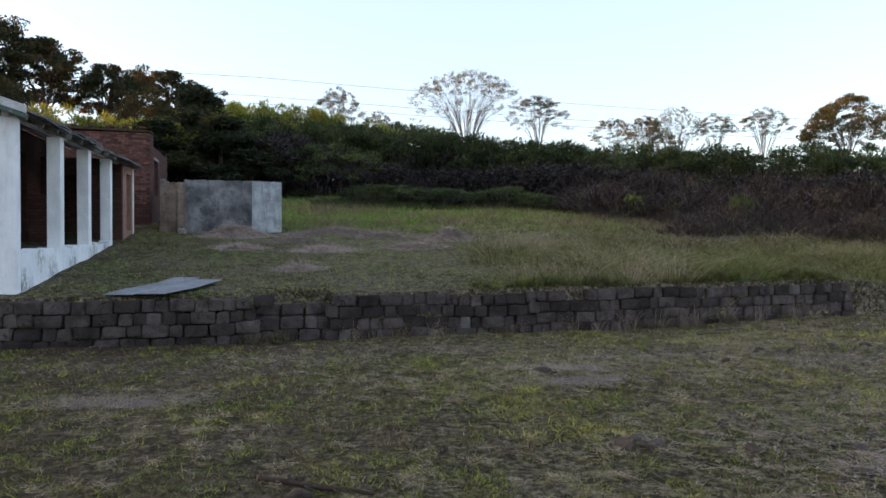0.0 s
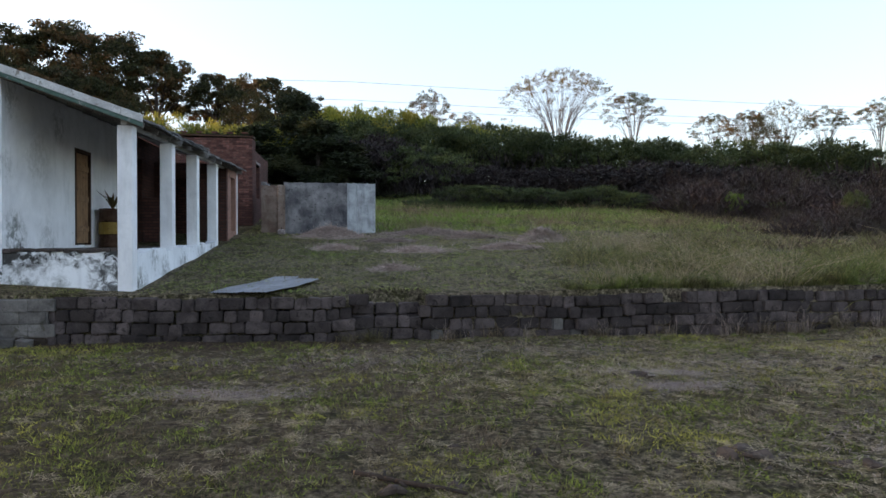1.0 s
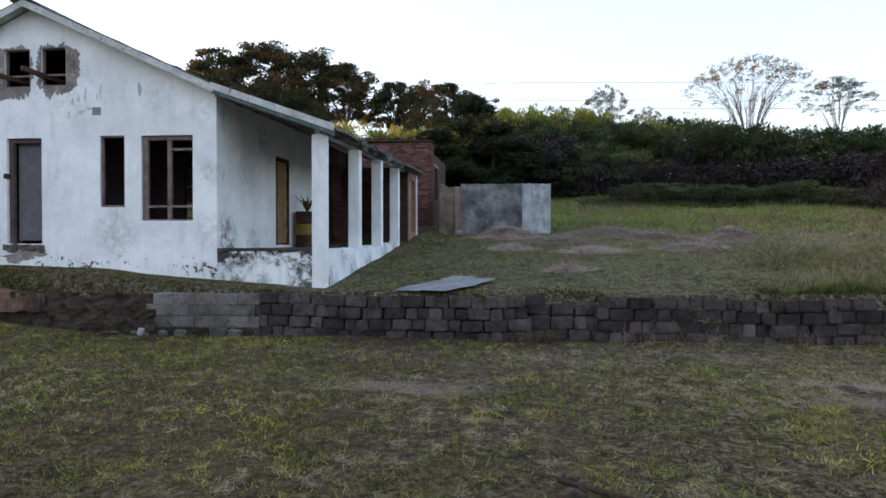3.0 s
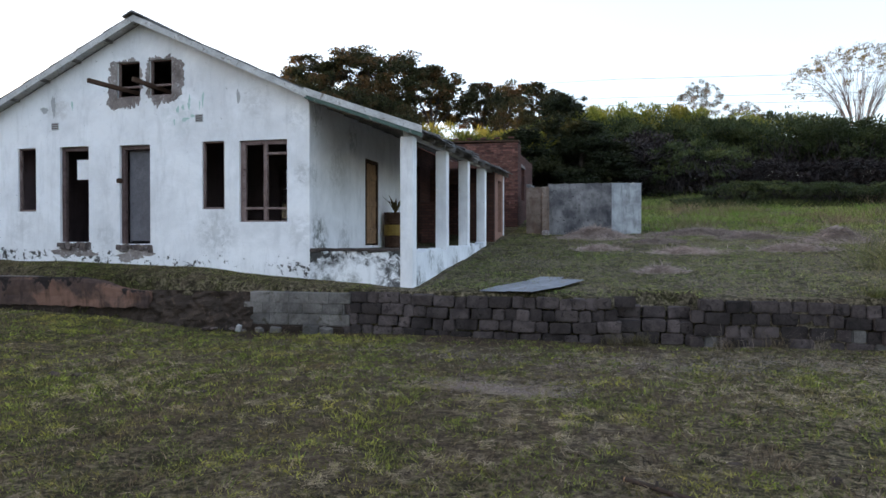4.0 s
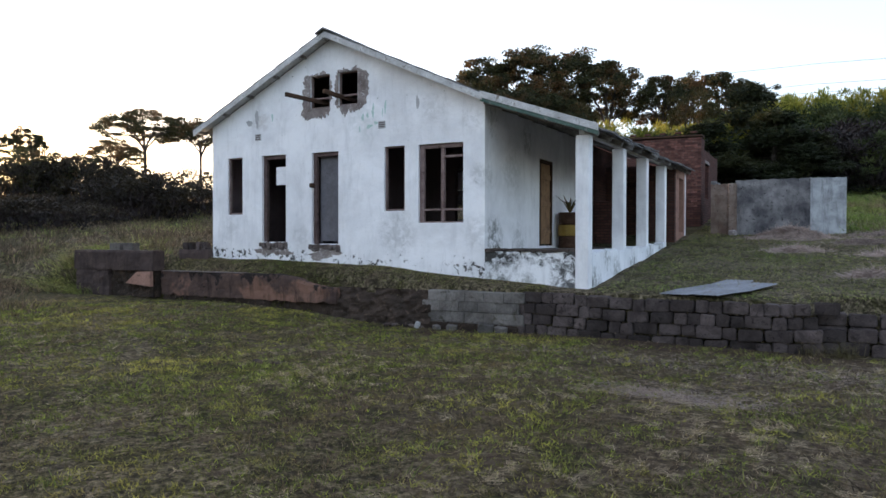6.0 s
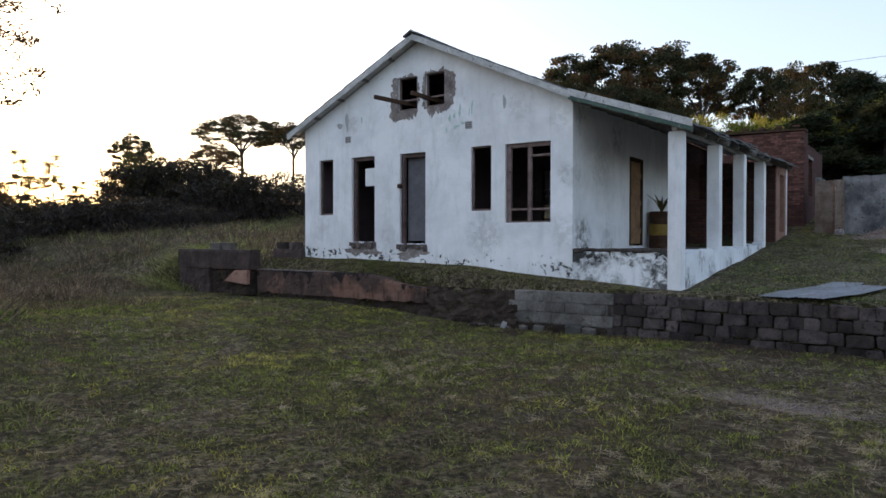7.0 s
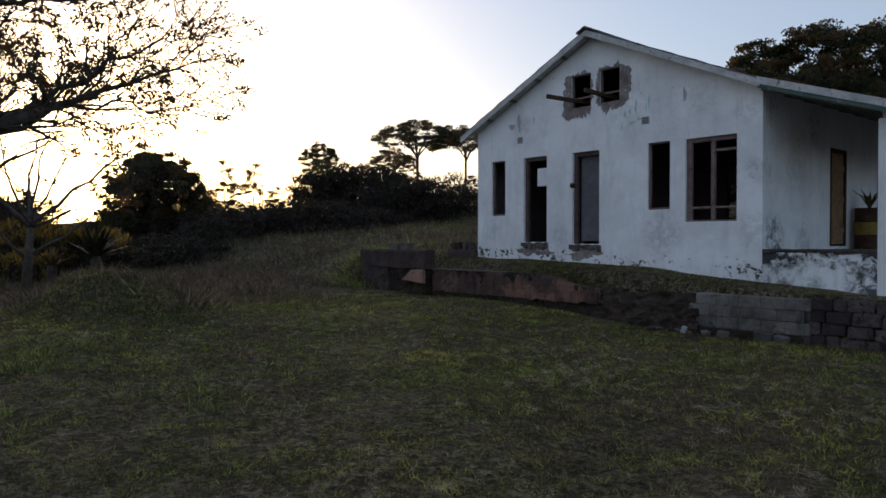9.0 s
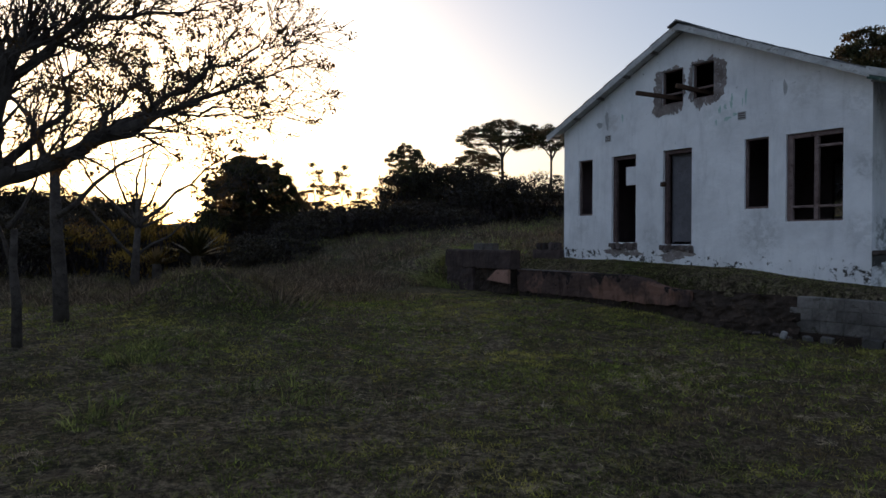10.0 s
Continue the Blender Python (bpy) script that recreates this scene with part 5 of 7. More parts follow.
def fan_tree(seed, height, width, leaf_mat, bark, label, fork=0.3, dome=0.35, limbs=7, tips=70, per=60, clump=0.6, leaf=0.22, thin=0.05, inner=0.25, radius=0.22, lean=0.0, flat=0.55):
    """A stem that forks low into limbs that fan out and rise to a domed crown of small leaf pads."""
    rng = np.random.default_rng(seed)
    tubes, ends = [], []
    z0 = height * fork
    stem = [Vector((lean * f, 0.12 * math.sin(4 * f + seed), z0 * f - (0.5 if f == 0 else 0))) for f in (0, 0.3, 0.6, 1.0)]
    tubes.append((stem, [radius, radius * 0.9, radius * 0.8, radius * 0.75], 7))
    foot_p = stem[-1]
    heads = []
    for k in range(limbs):
        a = 2 * math.pi * (k + 0.5 * rng.random()) / limbs
        r = width * 0.5 * (0.25 + 0.5 * rng.random())
        heads.append((a, r))

    def on_dome(a, r):
        f = r / (width * 0.5)
        return Vector((r * math.cos(a), r * math.sin(a), height * (0.97 - dome * f * f)))

    def way(target, f):
        k = f ** 1.25
        return Vector((foot_p.x + (target.x - foot_p.x) * k, foot_p.y + (target.y - foot_p.y) * k, foot_p.z + (target.z - foot_p.z) * f ** 0.9))
    limb_ends = [on_dome(a, r) for a, r in heads]
    for e in limb_ends:
        wob = [Vector(rng.normal(size=3)) * 0.05 * width * 0.1 for _ in range(6)]
        tubes.append(([way(e, 0.62 * k / 5) + wob[k] * (k > 0) for k in range(6)], [radius * (0.55 - 0.07 * k) for k in range(6)], 6))
    for k in range(tips):
        a, r = rng.random() * 6.28, width * 0.5 * math.sqrt(rng.random()) * 0.97
        t = on_dome(a, r)
        low = rng.random() < inner
        t.z -= height * (0.22 * rng.random() if low else 0.04 * rng.random())
        j = min(range(limbs), key=lambda i: (limb_ends[i] - t).length + rng.random() * 0.8)
        start = 0.25 + 0.35 * rng.random()
        path = []
        for i in range(5):
            f = start + (1 - start) * i / 4
            w = (i / 4) ** 1.1
            path.append(way(limb_ends[j], f) * (1 - w) + way(t, f) * w + Vector(rng.normal(size=3)) * (0.05 if 0 < i < 4 else 0))
        tubes.append((path, [radius * 0.22, radius * 0.17, radius * 0.13, radius * 0.1, radius * 0.06], 3))
        ends.append(t)
        ends.append(path[3] * 0.4 + t * 0.6 + Vector(rng.normal(size=3)) * clump * 0.6)
    cen = [tuple(t) for t in ends]
    spr = [(clump * (0.6 + 0.7 * rng.random()),) * 2 + (clump * flat,) for t in ends]
    crown = feathers(rng, cen, spr, per // 2, leaf, thin, 0.7)
    ob = thing("tree", (0, 0, 0), label, "tree", "skyline trees")
    part("trunk", tube_mesh("trunk", tubes, bark), None, ob)
    part("crown", quads("crown", leaf_mat, crown), None, ob)
    return ob


def conifer(seed, height, width, leaf_mat, label):
    """A dark evergreen with ragged tiers."""
    rng = np.random.default_rng(seed)
    tubes = [([Vector((0, 0, -0.4)), Vector((0.1, 0, height * 0.5)), Vector((0, 0.1, height * 0.98))], [0.2, 0.12, 0.02], 7)]
    cen, spr = [], []
    for k in range(60):
        f = 0.08 + 0.9 * rng.random()
        a = rng.random() * 6.28
        reach = width * 0.5 * (1 - f) ** 0.7 * (0.5 + 0.6 * rng.random())
        z = height * f
        cen.append((reach * math.cos(a), reach * math.sin(a), z))
        spr.append((0.55 + width * 0.09 * (1 - f), 0.55 + width * 0.09 * (1 - f), 0.42))
        tubes.append(([Vector((0, 0, z + 0.2)), Vector((reach * math.cos(a), reach * math.sin(a), z))], [0.04, 0.01], 4))
    return plant_of("tree", tubes, feathers(rng, cen, spr, 150, 0.36, 0.045, -0.1), BARK, leaf_mat, label, "tree", "evergreens")


def polar(az, dist):
    a = radians(az)
    return -math.sin(a) * dist, math.cos(a) * dist


def stand(proto, az, dist, turn=0.0, scale=(1, 1, 1), sink=0.15, first=False):
    x, y = polar(az, dist)
    z = ground_at(x, y) - sink
    m = Matrix.LocRotScale((x, y, z), Euler((0, 0, radians(turn))), Vector(scale))
    if first:
        proto.matrix_basis = m
        return proto
    ob = copy_thing(proto, m)
    ob.matrix_basis = m
    return ob


def top_height(az, el, dist):
    """Height of a plant at that bearing whose top stands at an elevation from the viewpoint."""
    x, y = polar(az, dist)
    return 1.68 + dist * math.tan(radians(el)) - ground_at(x, y)


# the thicket at the head of the field: skyline as (bearing, elevation)
SKYLINE = [(-62, 6.6), (-50, 6.9), (-42, 7.3), (-34, 7.7), (-28, 8.1), (-22, 8.7), (-17, 9.0), (-12, 9.7), (-7, 9.7), (-3, 10.1), (1, 10.0), (4.5, 9.6), (9, 9.6), (14, 9.2), (19, 8.6), (24, 8.2), (30, 8.0)]


def skyline(az):
    return float(np.interp(az, [s[0] for s in SKYLINE], [s[1] for s in SKYLINE]))


BUSH_H, BUSH_W = 6.0, 6.0
bushes = [thicket_bush(100 + k, BUSH_H, BUSH_W, LEAF_THICKET, "dense dark green shrub in the thicket") for k in range(4)]
yellow_bushes = [thicket_bush(120 + k, BUSH_H, BUSH_W, LEAF_YELLOW, "yellow-green shrub with the last sun in its leaf colour") for k in range(2)]
twigs = [twig_bush(140 + k, 3.0, 3.6, "leafless reddish-brown winter shrub in the field") for k in range(3)]
light_bush = thicket_bush(105, BUSH_H, BUSH_W, LEAF_THICKET, "dense dark green shrub in the thicket", count=2400, fine=1.7)
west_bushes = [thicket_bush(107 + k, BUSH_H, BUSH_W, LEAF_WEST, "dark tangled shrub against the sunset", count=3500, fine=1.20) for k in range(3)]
# front-row shrubs in near-black leaf colour stand in for the thicket's shade
dark_bushes = [thicket_bush(112 + k, BUSH_H, BUSH_W, LEAF_STEM, "undergrowth shrub in the thicket, darkened as if in shade", count=3000, fine=1.3) for k in range(2)]
used = set()


def put(proto, *args, **kw):
    first = proto.name not in used
    used.add(proto.name)
    return stand(proto, *args, first=first, **kw)


rnd = random.Random(21)
az = -64.0
while az < 31:
    for depth, low in ((45, 0.62), (51, 1.0)):
        a = az + rnd.uniform(-1.6, 1.6)
        dist = depth + rnd.uniform(-1.5, 1.5)
        h = top_height(a, skyline(a) + rnd.uniform(-0.45, 0.15), dist) * (low if low == 1.0 else rnd.uniform(0.5, 0.8) if -9 < a < 14 else rnd.uniform(0.42, 0.72))
        wide_k = rnd.uniform(0.85, 1.2)
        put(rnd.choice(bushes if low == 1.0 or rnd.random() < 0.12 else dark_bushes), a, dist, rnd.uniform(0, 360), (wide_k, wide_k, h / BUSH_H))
    az += 2.9
for k in range(17):
    a = -64 + 5.8 * k
    put(light_bush, a, 57, rnd.uniform(0, 360), (1.5, 1.5, top_height(a, skyline(a) - 0.9, 57) / BUSH_H))
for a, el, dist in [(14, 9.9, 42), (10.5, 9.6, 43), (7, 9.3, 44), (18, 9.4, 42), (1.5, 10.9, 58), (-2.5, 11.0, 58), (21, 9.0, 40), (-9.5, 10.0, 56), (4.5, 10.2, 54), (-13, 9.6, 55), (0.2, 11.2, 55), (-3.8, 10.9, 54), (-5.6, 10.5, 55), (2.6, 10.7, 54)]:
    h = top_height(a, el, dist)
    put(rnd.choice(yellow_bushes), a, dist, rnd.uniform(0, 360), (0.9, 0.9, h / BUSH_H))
# low evergreen bank in front of the thicket
for k in range(7):
    a = -22 + k * 2.1
    put(bushes[k % 4], a, 38 + rnd.uniform(-0.5, 0.5), rnd.uniform(0, 360), (0.62, 0.5, 1.2 / BUSH_H + rnd.uniform(-0.03, 0.03)))
# bare winter shrubs to the right
for k in range(44):
    a = rnd.uniform(-60, -25)
    dist = rnd.uniform(36, 44)
    s = rnd.uniform(0.7, 1.15)
    put(rnd.choice(twigs), a, dist, rnd.uniform(0, 360), (s * 1.2, s * 1.2, s * (1.0 if dist > 39 else 0.7)))

for k in range(46):
    a = rnd.uniform(-58, -27)
    dist = 37 - 8 * rnd.random() ** 1.6
    s = rnd.uniform(0.16, 0.42)
    put(rnd.choice(twigs), a, dist, rnd.uniform(0, 360), (s * 1.5, s * 1.5, s))
for k in range(60):
    x, y = rnd.uniform(15, 34), rnd.uniform(19, 33)
    if x > 0.62 * y + 1:
        s = rnd.uniform(0.25, 0.5)
        put(rnd.choice(twigs), math.degrees(math.atan2(-x, y)), math.hypot(x, y), rnd.uniform(0, 360), (s * 1.6, s * 1.6, s))
for k in range(9):
    a = rnd.uniform(-58, -27)
    dist = rnd.uniform(33, 42)
    put(rnd.choice(bushes), a, dist, rnd.uniform(0, 360), (0.16, 0.16, rnd.uniform(0.9, 1.7) / BUSH_H))

sapling = thicket_bush(130, BUSH_H, BUSH_W, GRASS_LUSH, "young bright green shrub among the bare shrubs", count=2400, fine=1.3)
put(sapling, -30.2, 35.5, 40, (0.16, 0.16, 1.45 / BUSH_H))

# dark evergreens over the outbuilding
evergreen = conifer(31, 9.0, 5.0, LEAF_FIR, "dark ragged evergreen behind the tank")
for a, el, dist in [(4.3, 11.8, 44), (7.3, 9.2, 41), (2.4, 9.8, 42), (10.5, 8.4, 40), (0.4, 8.0, 42)]:
    h = top_height(a, el, dist)
    put(evergreen, a, dist, rnd.uniform(0, 360), (1.2, 1.2, h / 9.0))

# tall pines behind the house
pines = [fan_tree(200 + k, 12.0, 9.0, LEAF_DARK, BARK, "tall pine with dark spreading crown", fork=0.40, dome=0.40, limbs=7, tips=44, per=320, clump=0.80, leaf=0.135, thin=0.105, inner=0.16, flat=0.42, radius=0.19) for k in range(4)]
umbrella = fan_tree(209, 12.0, 9.0, LEAF_DARK, BARK, "umbrella pine with a flat layered crown", fork=0.55, dome=0.20, limbs=7, tips=64, per=300, clump=0.72, leaf=0.18, thin=0.045, inner=0.30, flat=0.26, radius=0.20)
for a, el, dist, w in [(27.0, 13.7, 58, 1.0), (24.0, 14.7, 60, 1.05), (20.9, 15.2, 58, 1.1), (17.4, 14.8, 60, 1.15), (14.7, 14.2, 58, 0.9), (10.6, 12.9, 60, 0.62), (8.6, 12.6, 62, 0.6), (6.4, 12.8, 64, 0.8), (4.0, 12.0, 58, 0.5), (30.0, 13.2, 60, 1.0), (22.0, 12.4, 52, 0.8), (18.6, 11.9, 53, 0.7)]:
    h = top_height(a, el + 0.15, dist)
    put(rnd.choice(pines), a, dist, rnd.uniform(0, 360), (w * 0.98, w * 0.98, h / 12.0))
rusty = fan_tree(215, 8.0, 8.0, LEAF_RUST, BARK, "round tree among the pines, tinted russet like sunset light", fork=0.2, dome=0.6, tips=60, per=170, clump=0.7, leaf=0.28, inner=0.6)
for a, el, dist in [(8.0, 11.4, 55), (18.0, 12.9, 56), (25.5, 12.9, 56)]:
    put(rusty, a, dist, rnd.uniform(0, 360), (0.8, 0.8, top_height(a, el, dist) / 8.0))

# open-crowned trees on the skyline
airy = [fan_tree(220 + k, 12.0, 12.0, LEAF_RUST, BARK_PALE, "tall airy tree with pale fanned branches", fork=0.16, dome=0.26, limbs=13, tips=170, per=40, clump=0.30, leaf=0.15, thin=0.030, inner=0.10, radius=0.075) for k in range(2)]
dusky = [fan_tree(225 + k, 10.0, 7.0, LEAF_DARK, BARK_PALE, "slim tree with a dark flat crown", fork=0.24, dome=0.24, limbs=8, tips=64, per=110, clump=0.40, leaf=0.12, thin=0.028, inner=0.12, radius=0.08, flat=0.35) for k in range(2)]
for a, el, dist, w in [(-16.9, 13.9, 66, 0.98), (-33.4, 10.6, 82, 0.55), (-31.4, 9.6, 80, 0.5)]:
    put(rnd.choice(airy), a, dist, rnd.uniform(0, 360), (w, w, (top_height(a, el, dist)) / 12.0))
for a, el, dist, w in [(-6.4, 12.4, 78, 0.85), (-22.7, 11.9, 68, 0.9), (-28.6, 9.9, 76, 0.75), (-31.2, 10.0, 76, 0.7), (-32.4, 8.6, 72, 0.6), (-39.6, 10.0, 80, 0.85), (-9.6, 10.6, 80, 0.7), (-36.3, 9.8, 80, 0.7)]:
    put(rnd.choice(dusky), a, dist, rnd.uniform(0, 360), (w, w, top_height(a, el, dist) / 10.0))
crowned = fan_tree(240, 11.0, 10.0, LEAF_RUST, BARK_PALE, "umbrella tree with a full green crown tinted rust like sunset light", fork=0.26, dome=0.42, limbs=10, tips=100, per=220, clump=0.72, leaf=0.18, thin=0.045, inner=0.10, radius=0.11, flat=0.34)
for a, el, dist, w in [(-45.1, 10.5, 72, 0.80), (-50.0, 8.0, 74, 0.7), (-55, 8.6, 74, 0.8)]:
    put(crowned, a, dist, rnd.uniform(0, 360), (w, w, top_height(a, el, dist) / 11.0))

# the dark trees towards the sunset
WEST = [(31, 6.4), (36, 4.0), (46, 4.9), (49, 5.6), (54, 6.2), (57, 6.3), (59, 5.6), (60, 4.2), (60.8, 2.9), (62, 2.6), (64, 3.1), (66, 3.0), (67.4, 3.4), (70, 3.6), (72, 3.1), (73.6, 2.9), (74.6, 2.0), (75.2, 1.0), (77.6, 1.0), (79, 2.4), (83, 3.6), (90, 4.6), (100, 5), (116, 6)]


def west_line(a):
    return float(np.interp(a, [s[0] for s in WEST], [s[1] for s in WEST]))


a = 30.0
while a < 118:
    for dist, low in ((43, 0.8), (49, 1.0)):
        b = a + rnd.uniform(-1.5, 1.5)
        if 74.2 < b < 80:
            continue
        h = max(1.2, top_height(b, west_line(b) + rnd.uniform(-0.3, 0.5), dist) * (low if low == 1 else rnd.uniform(0.45, 0.9)))
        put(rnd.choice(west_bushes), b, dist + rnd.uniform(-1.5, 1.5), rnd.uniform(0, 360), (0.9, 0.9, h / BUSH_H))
    a += 3.4
for k in range(18):
    b = 79.6 + 1.25 * k
    put(west_bushes[k % 3], b, 53 + rnd.uniform(-1, 1), rnd.uniform(0, 360), (0.75, 0.75, top_height(b, 3.5 + 0.03 * k + rnd.uniform(-0.5, 0.4), 53) / BUSH_H))
for b, el, dist, w in [(51.0, 9.8, 56, 0.72), (47.0, 9.2, 60, 0.6), (58.9, 7.9, 55, 0.32), (52.8, 7.3, 54, 0.42)]:
    put(umbrella, b, dist, rnd.uniform(0, 360), (w * 1.1, w * 1.1, top_height(b, el + 0.2, dist) / 12.0))
for b, dist, w, h in [(58, 34, 0.7, 1.6), (61, 36, 0.8, 1.9), (64, 38, 0.8, 1.8), (66.5, 36, 0.7, 1.5), (69, 33, 0.7, 1.5), (71.5, 31, 0.6, 1.4), (55, 38, 0.7, 1.3), (73.5, 30, 0.5, 1.0), (82, 30, 0.8, 2.0), (86, 27, 0.8, 2.2), (90, 28, 0.9, 2.4), (94, 26, 0.9, 2.4)]:
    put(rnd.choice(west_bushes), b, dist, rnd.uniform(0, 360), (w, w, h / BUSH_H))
round_tree = fan_tree(35, 8.0, 8.0, LEAF_DARK, BARK, "dark round-crowned tree against the sunset", fork=0.15, dome=0.7, limbs=8, tips=90, per=90, clump=0.85, leaf=0.23, thin=0.085, inner=0.85, radius=0.2, flat=0.6)
for b, el, dist, w in [(68.3, 5.6, 45, 0.27), (67.3, 4.2, 45, 0.24), (69.6, 4.7, 46, 0.40), (71.2, 4.2, 46, 0.36), (73.9, 3.7, 44, 0.30), (58.7, 6.7, 50, 0.50), (57.2, 6.6, 50, 0.60), (55.2, 6.4, 50, 0.6), (52.6, 5.8, 50, 0.55)]:
    put(round_tree, b, dist, rnd.uniform(0, 360), (w, w, top_height(b, el, dist) / 8.0))
layered = fan_tree(38, 8.0, 8.0, LEAF_DARK, BARK, "open-crowned tree in ragged tiers against the sunset", fork=0.40, dome=0.40, limbs=7, tips=42, per=420, clump=0.72, leaf=0.16, thin=0.09, inner=0.42, radius=0.17, flat=0.38)
for b, el, dist, turn, w in [(71.3, 7.0, 44, 70, 0.62), (70.2, 6.3, 45, 200, 0.50), (72.6, 5.7, 45, 310, 0.46)]:
    put(layered, b, dist, turn, (w, w, top_height(b, el, dist) / 8.0))
wispy = fan_tree(33, 8.0, 4.0, LEAF_OLIVE, BARK, "thin wispy tree against the sunset", fork=0.3, dome=0.55, limbs=5, tips=26, per=110, clump=0.46, leaf=0.17, thin=0.055, inner=0.8, radius=0.1, flat=0.45)
for b, el, dist in [(66.2, 6.6, 52), (64.0, 6.4, 52), (62.3, 4.5, 52), (65.2, 4.4, 53)]:
    put(wispy, b, dist, rnd.uniform(0, 360), (0.52, 0.52, top_height(b, el, dist) / 8.0))
for k in range(16):
    b = 68 + k * 1.4
    put(light_bush, b, 95, rnd.uniform(0, 360), (1.2, 1.2, max(1.0, top_height(b, 0.9, 95)) / BUSH_H))


# the sparse tree that hangs into the view from the west
def sparse_tree(seed, x, y, limbs, trunk, label, per=46, leaf=0.033, clump=0.19, levels=3, r0=0.16, split=(2, 3), keep_part=0.36, twig=0.62, every=1):
    rng = np.random.default_rng(seed)
    z0 = ground_at(x, y)
    tubes, tips = [], []
    pts = [Vector(p) for p in trunk]
    tubes.append((pts, [r0 * (1 - 0.45 * k / (len(pts) - 1)) for k in range(len(pts))], 10))
    for start, points, r in limbs:
        chain = [pts[start]] + [Vector(p) for p in points]
        fine = []
        for p, q in zip(chain, chain[1:]):
            for k in range(3):
                fine.append(p.lerp(q, k / 3) + Vector(rng.normal(size=3)) * 0.03)
        fine.append(chain[-1])
        radii = [max(0.006, r * (1 - 0.95 * (k / (len(fine) - 1)) ** 0.8)) for k in range(len(fine))]
        tubes.append((fine, radii, 7))
        for k in range(3, len(fine), every):
            d = (fine[k] - fine[k - 1]).normalized()
            for j in range(2 if k < len(fine) * 0.5 else 4):
                w = (d + Vector(rng.normal(size=3)) * 0.55 + Vector((0, 0, 0.25))).normalized()
                grow(rng, fine[k], w, twig * (0.7 + 0.6 * rng.random()), max(0.005, min(0.02, radii[k] * 0.4)), levels - 1, split, 0.5, 0.15, tubes, tips, 0.35, 0.75, 0.005)
    keep = [t for t in tips if rng.random() < keep_part]
    leaves = leaf_cloud(rng, [tuple(t[0]) for t in keep], [(clump, clump, clump * 0.6)] * len(keep), per, leaf)
    ob = thing("tree", (x, y, z0), label, "tree")
    part("trunk", tube_mesh("trunk", tubes, BARK), None, ob)
    part("crown", quads("crown", LEAF_AUTUMN, leaves), None, ob)
    return ob


x, y = -8.09, -0.16
z0 = ground_at(x, y)
sparse_tree(1, x, y, [[start, [(a, b, c - z0) for a, b, c in way], r] for start, way, r in [
    (3, [(0.09, 0.49, 2.26), (0.14, 1.01, 2.48), (0.13, 1.47, 2.76), (0.16, 1.94, 3.01), (0.19, 2.62, 3.35), (0.30, 3.33, 3.69)], 0.125),
    (3, [(0.23, 0.40, 2.65), (0.30, 0.51, 3.13), (0.36, 0.60, 3.40), (0.32, 0.86, 3.58), (0.30, 1.15, 3.80), (0.33, 1.30, 4.17)], 0.115),
    (3, [(0.25, 0.45, 3.0), (0.31, 0.86, 3.58), (0.25, 1.20, 3.82), (0.18, 1.65, 4.02), (0.12, 2.20, 4.17), (0.19, 2.72, 4.39)], 0.07),
    (3, [(0.20, 0.40, 2.8), (0.38, 0.62, 3.45), (0.46, 0.73, 3.75), (0.54, 0.70, 4.20)], 0.07),
    (3, [(-0.06, 0.78, 2.64), (-0.08, 1.04, 3.03), (-0.11, 1.09, 3.39), (-0.09, 1.46, 3.73)], 0.06),
    (3, [(0.05, 0.45, 2.25), (0.10, 1.45, 2.74), (0.11, 2.04, 3.23), (0.17, 2.44, 3.52), (0.29, 2.91, 3.81), (0.32, 3.22, 3.91)], 0.06),
    (3, [(0.10, 1.0, 2.47), (0.16, 1.94, 3.01), (0.20, 2.49, 3.12), (0.19, 2.81, 3.05), (0.21, 3.13, 3.15)], 0.035),
    (3, [(-0.6, -0.4, 3.4), (-1.4, -1.2, 4.6)], 0.10)]],
    [(0, 0, -0.3), (-0.02, 0.04, 0.7), (-0.03, 0.08, 1.3), (-0.02, 0.14, 2.08 - z0)], "spreading tree with sparse leaves against the sunset", per=24, leaf=0.022, clump=0.10, r0=0.16, keep_part=0.22, twig=0.34, every=1)
x, y = polar(84.2, 13.4)
sparse_tree(2, x, y, [
    (3, [(0.1, 0.5, 3.2), (0.3, 1.1, 4.0)], 0.09), (3, [(-0.2, -0.5, 3.4), (-0.3, -1.2, 4.4)], 0.08), (2, [(0.4, 0.8, 2.6), (0.7, 1.7, 3.2)], 0.06)],
    [(0, 0, -0.3), (0.02, -0.03, 0.8), (0.0, -0.08, 1.7), (0.05, -0.1, 2.5)], "rough-barked tree with few leaves at the lawn's edge", r0=0.135)
x, y = polar(86.9, 11.2)
sparse_tree(3, x, y, [(3, [(0.05, 0.2, 2.2), (0.1, 0.5, 3.0)], 0.04), (2, [(-0.1, -0.3, 1.9), (0.0, -0.5, 2.7)], 0.035)],
    [(0, 0, -0.3), (0.03, 0.0, 0.6), (0.02, -0.04, 1.1), (0.04, -0.02, 1.6)], "slender young tree on the lawn", r0=0.075)
x, y = polar(79.6, 20)
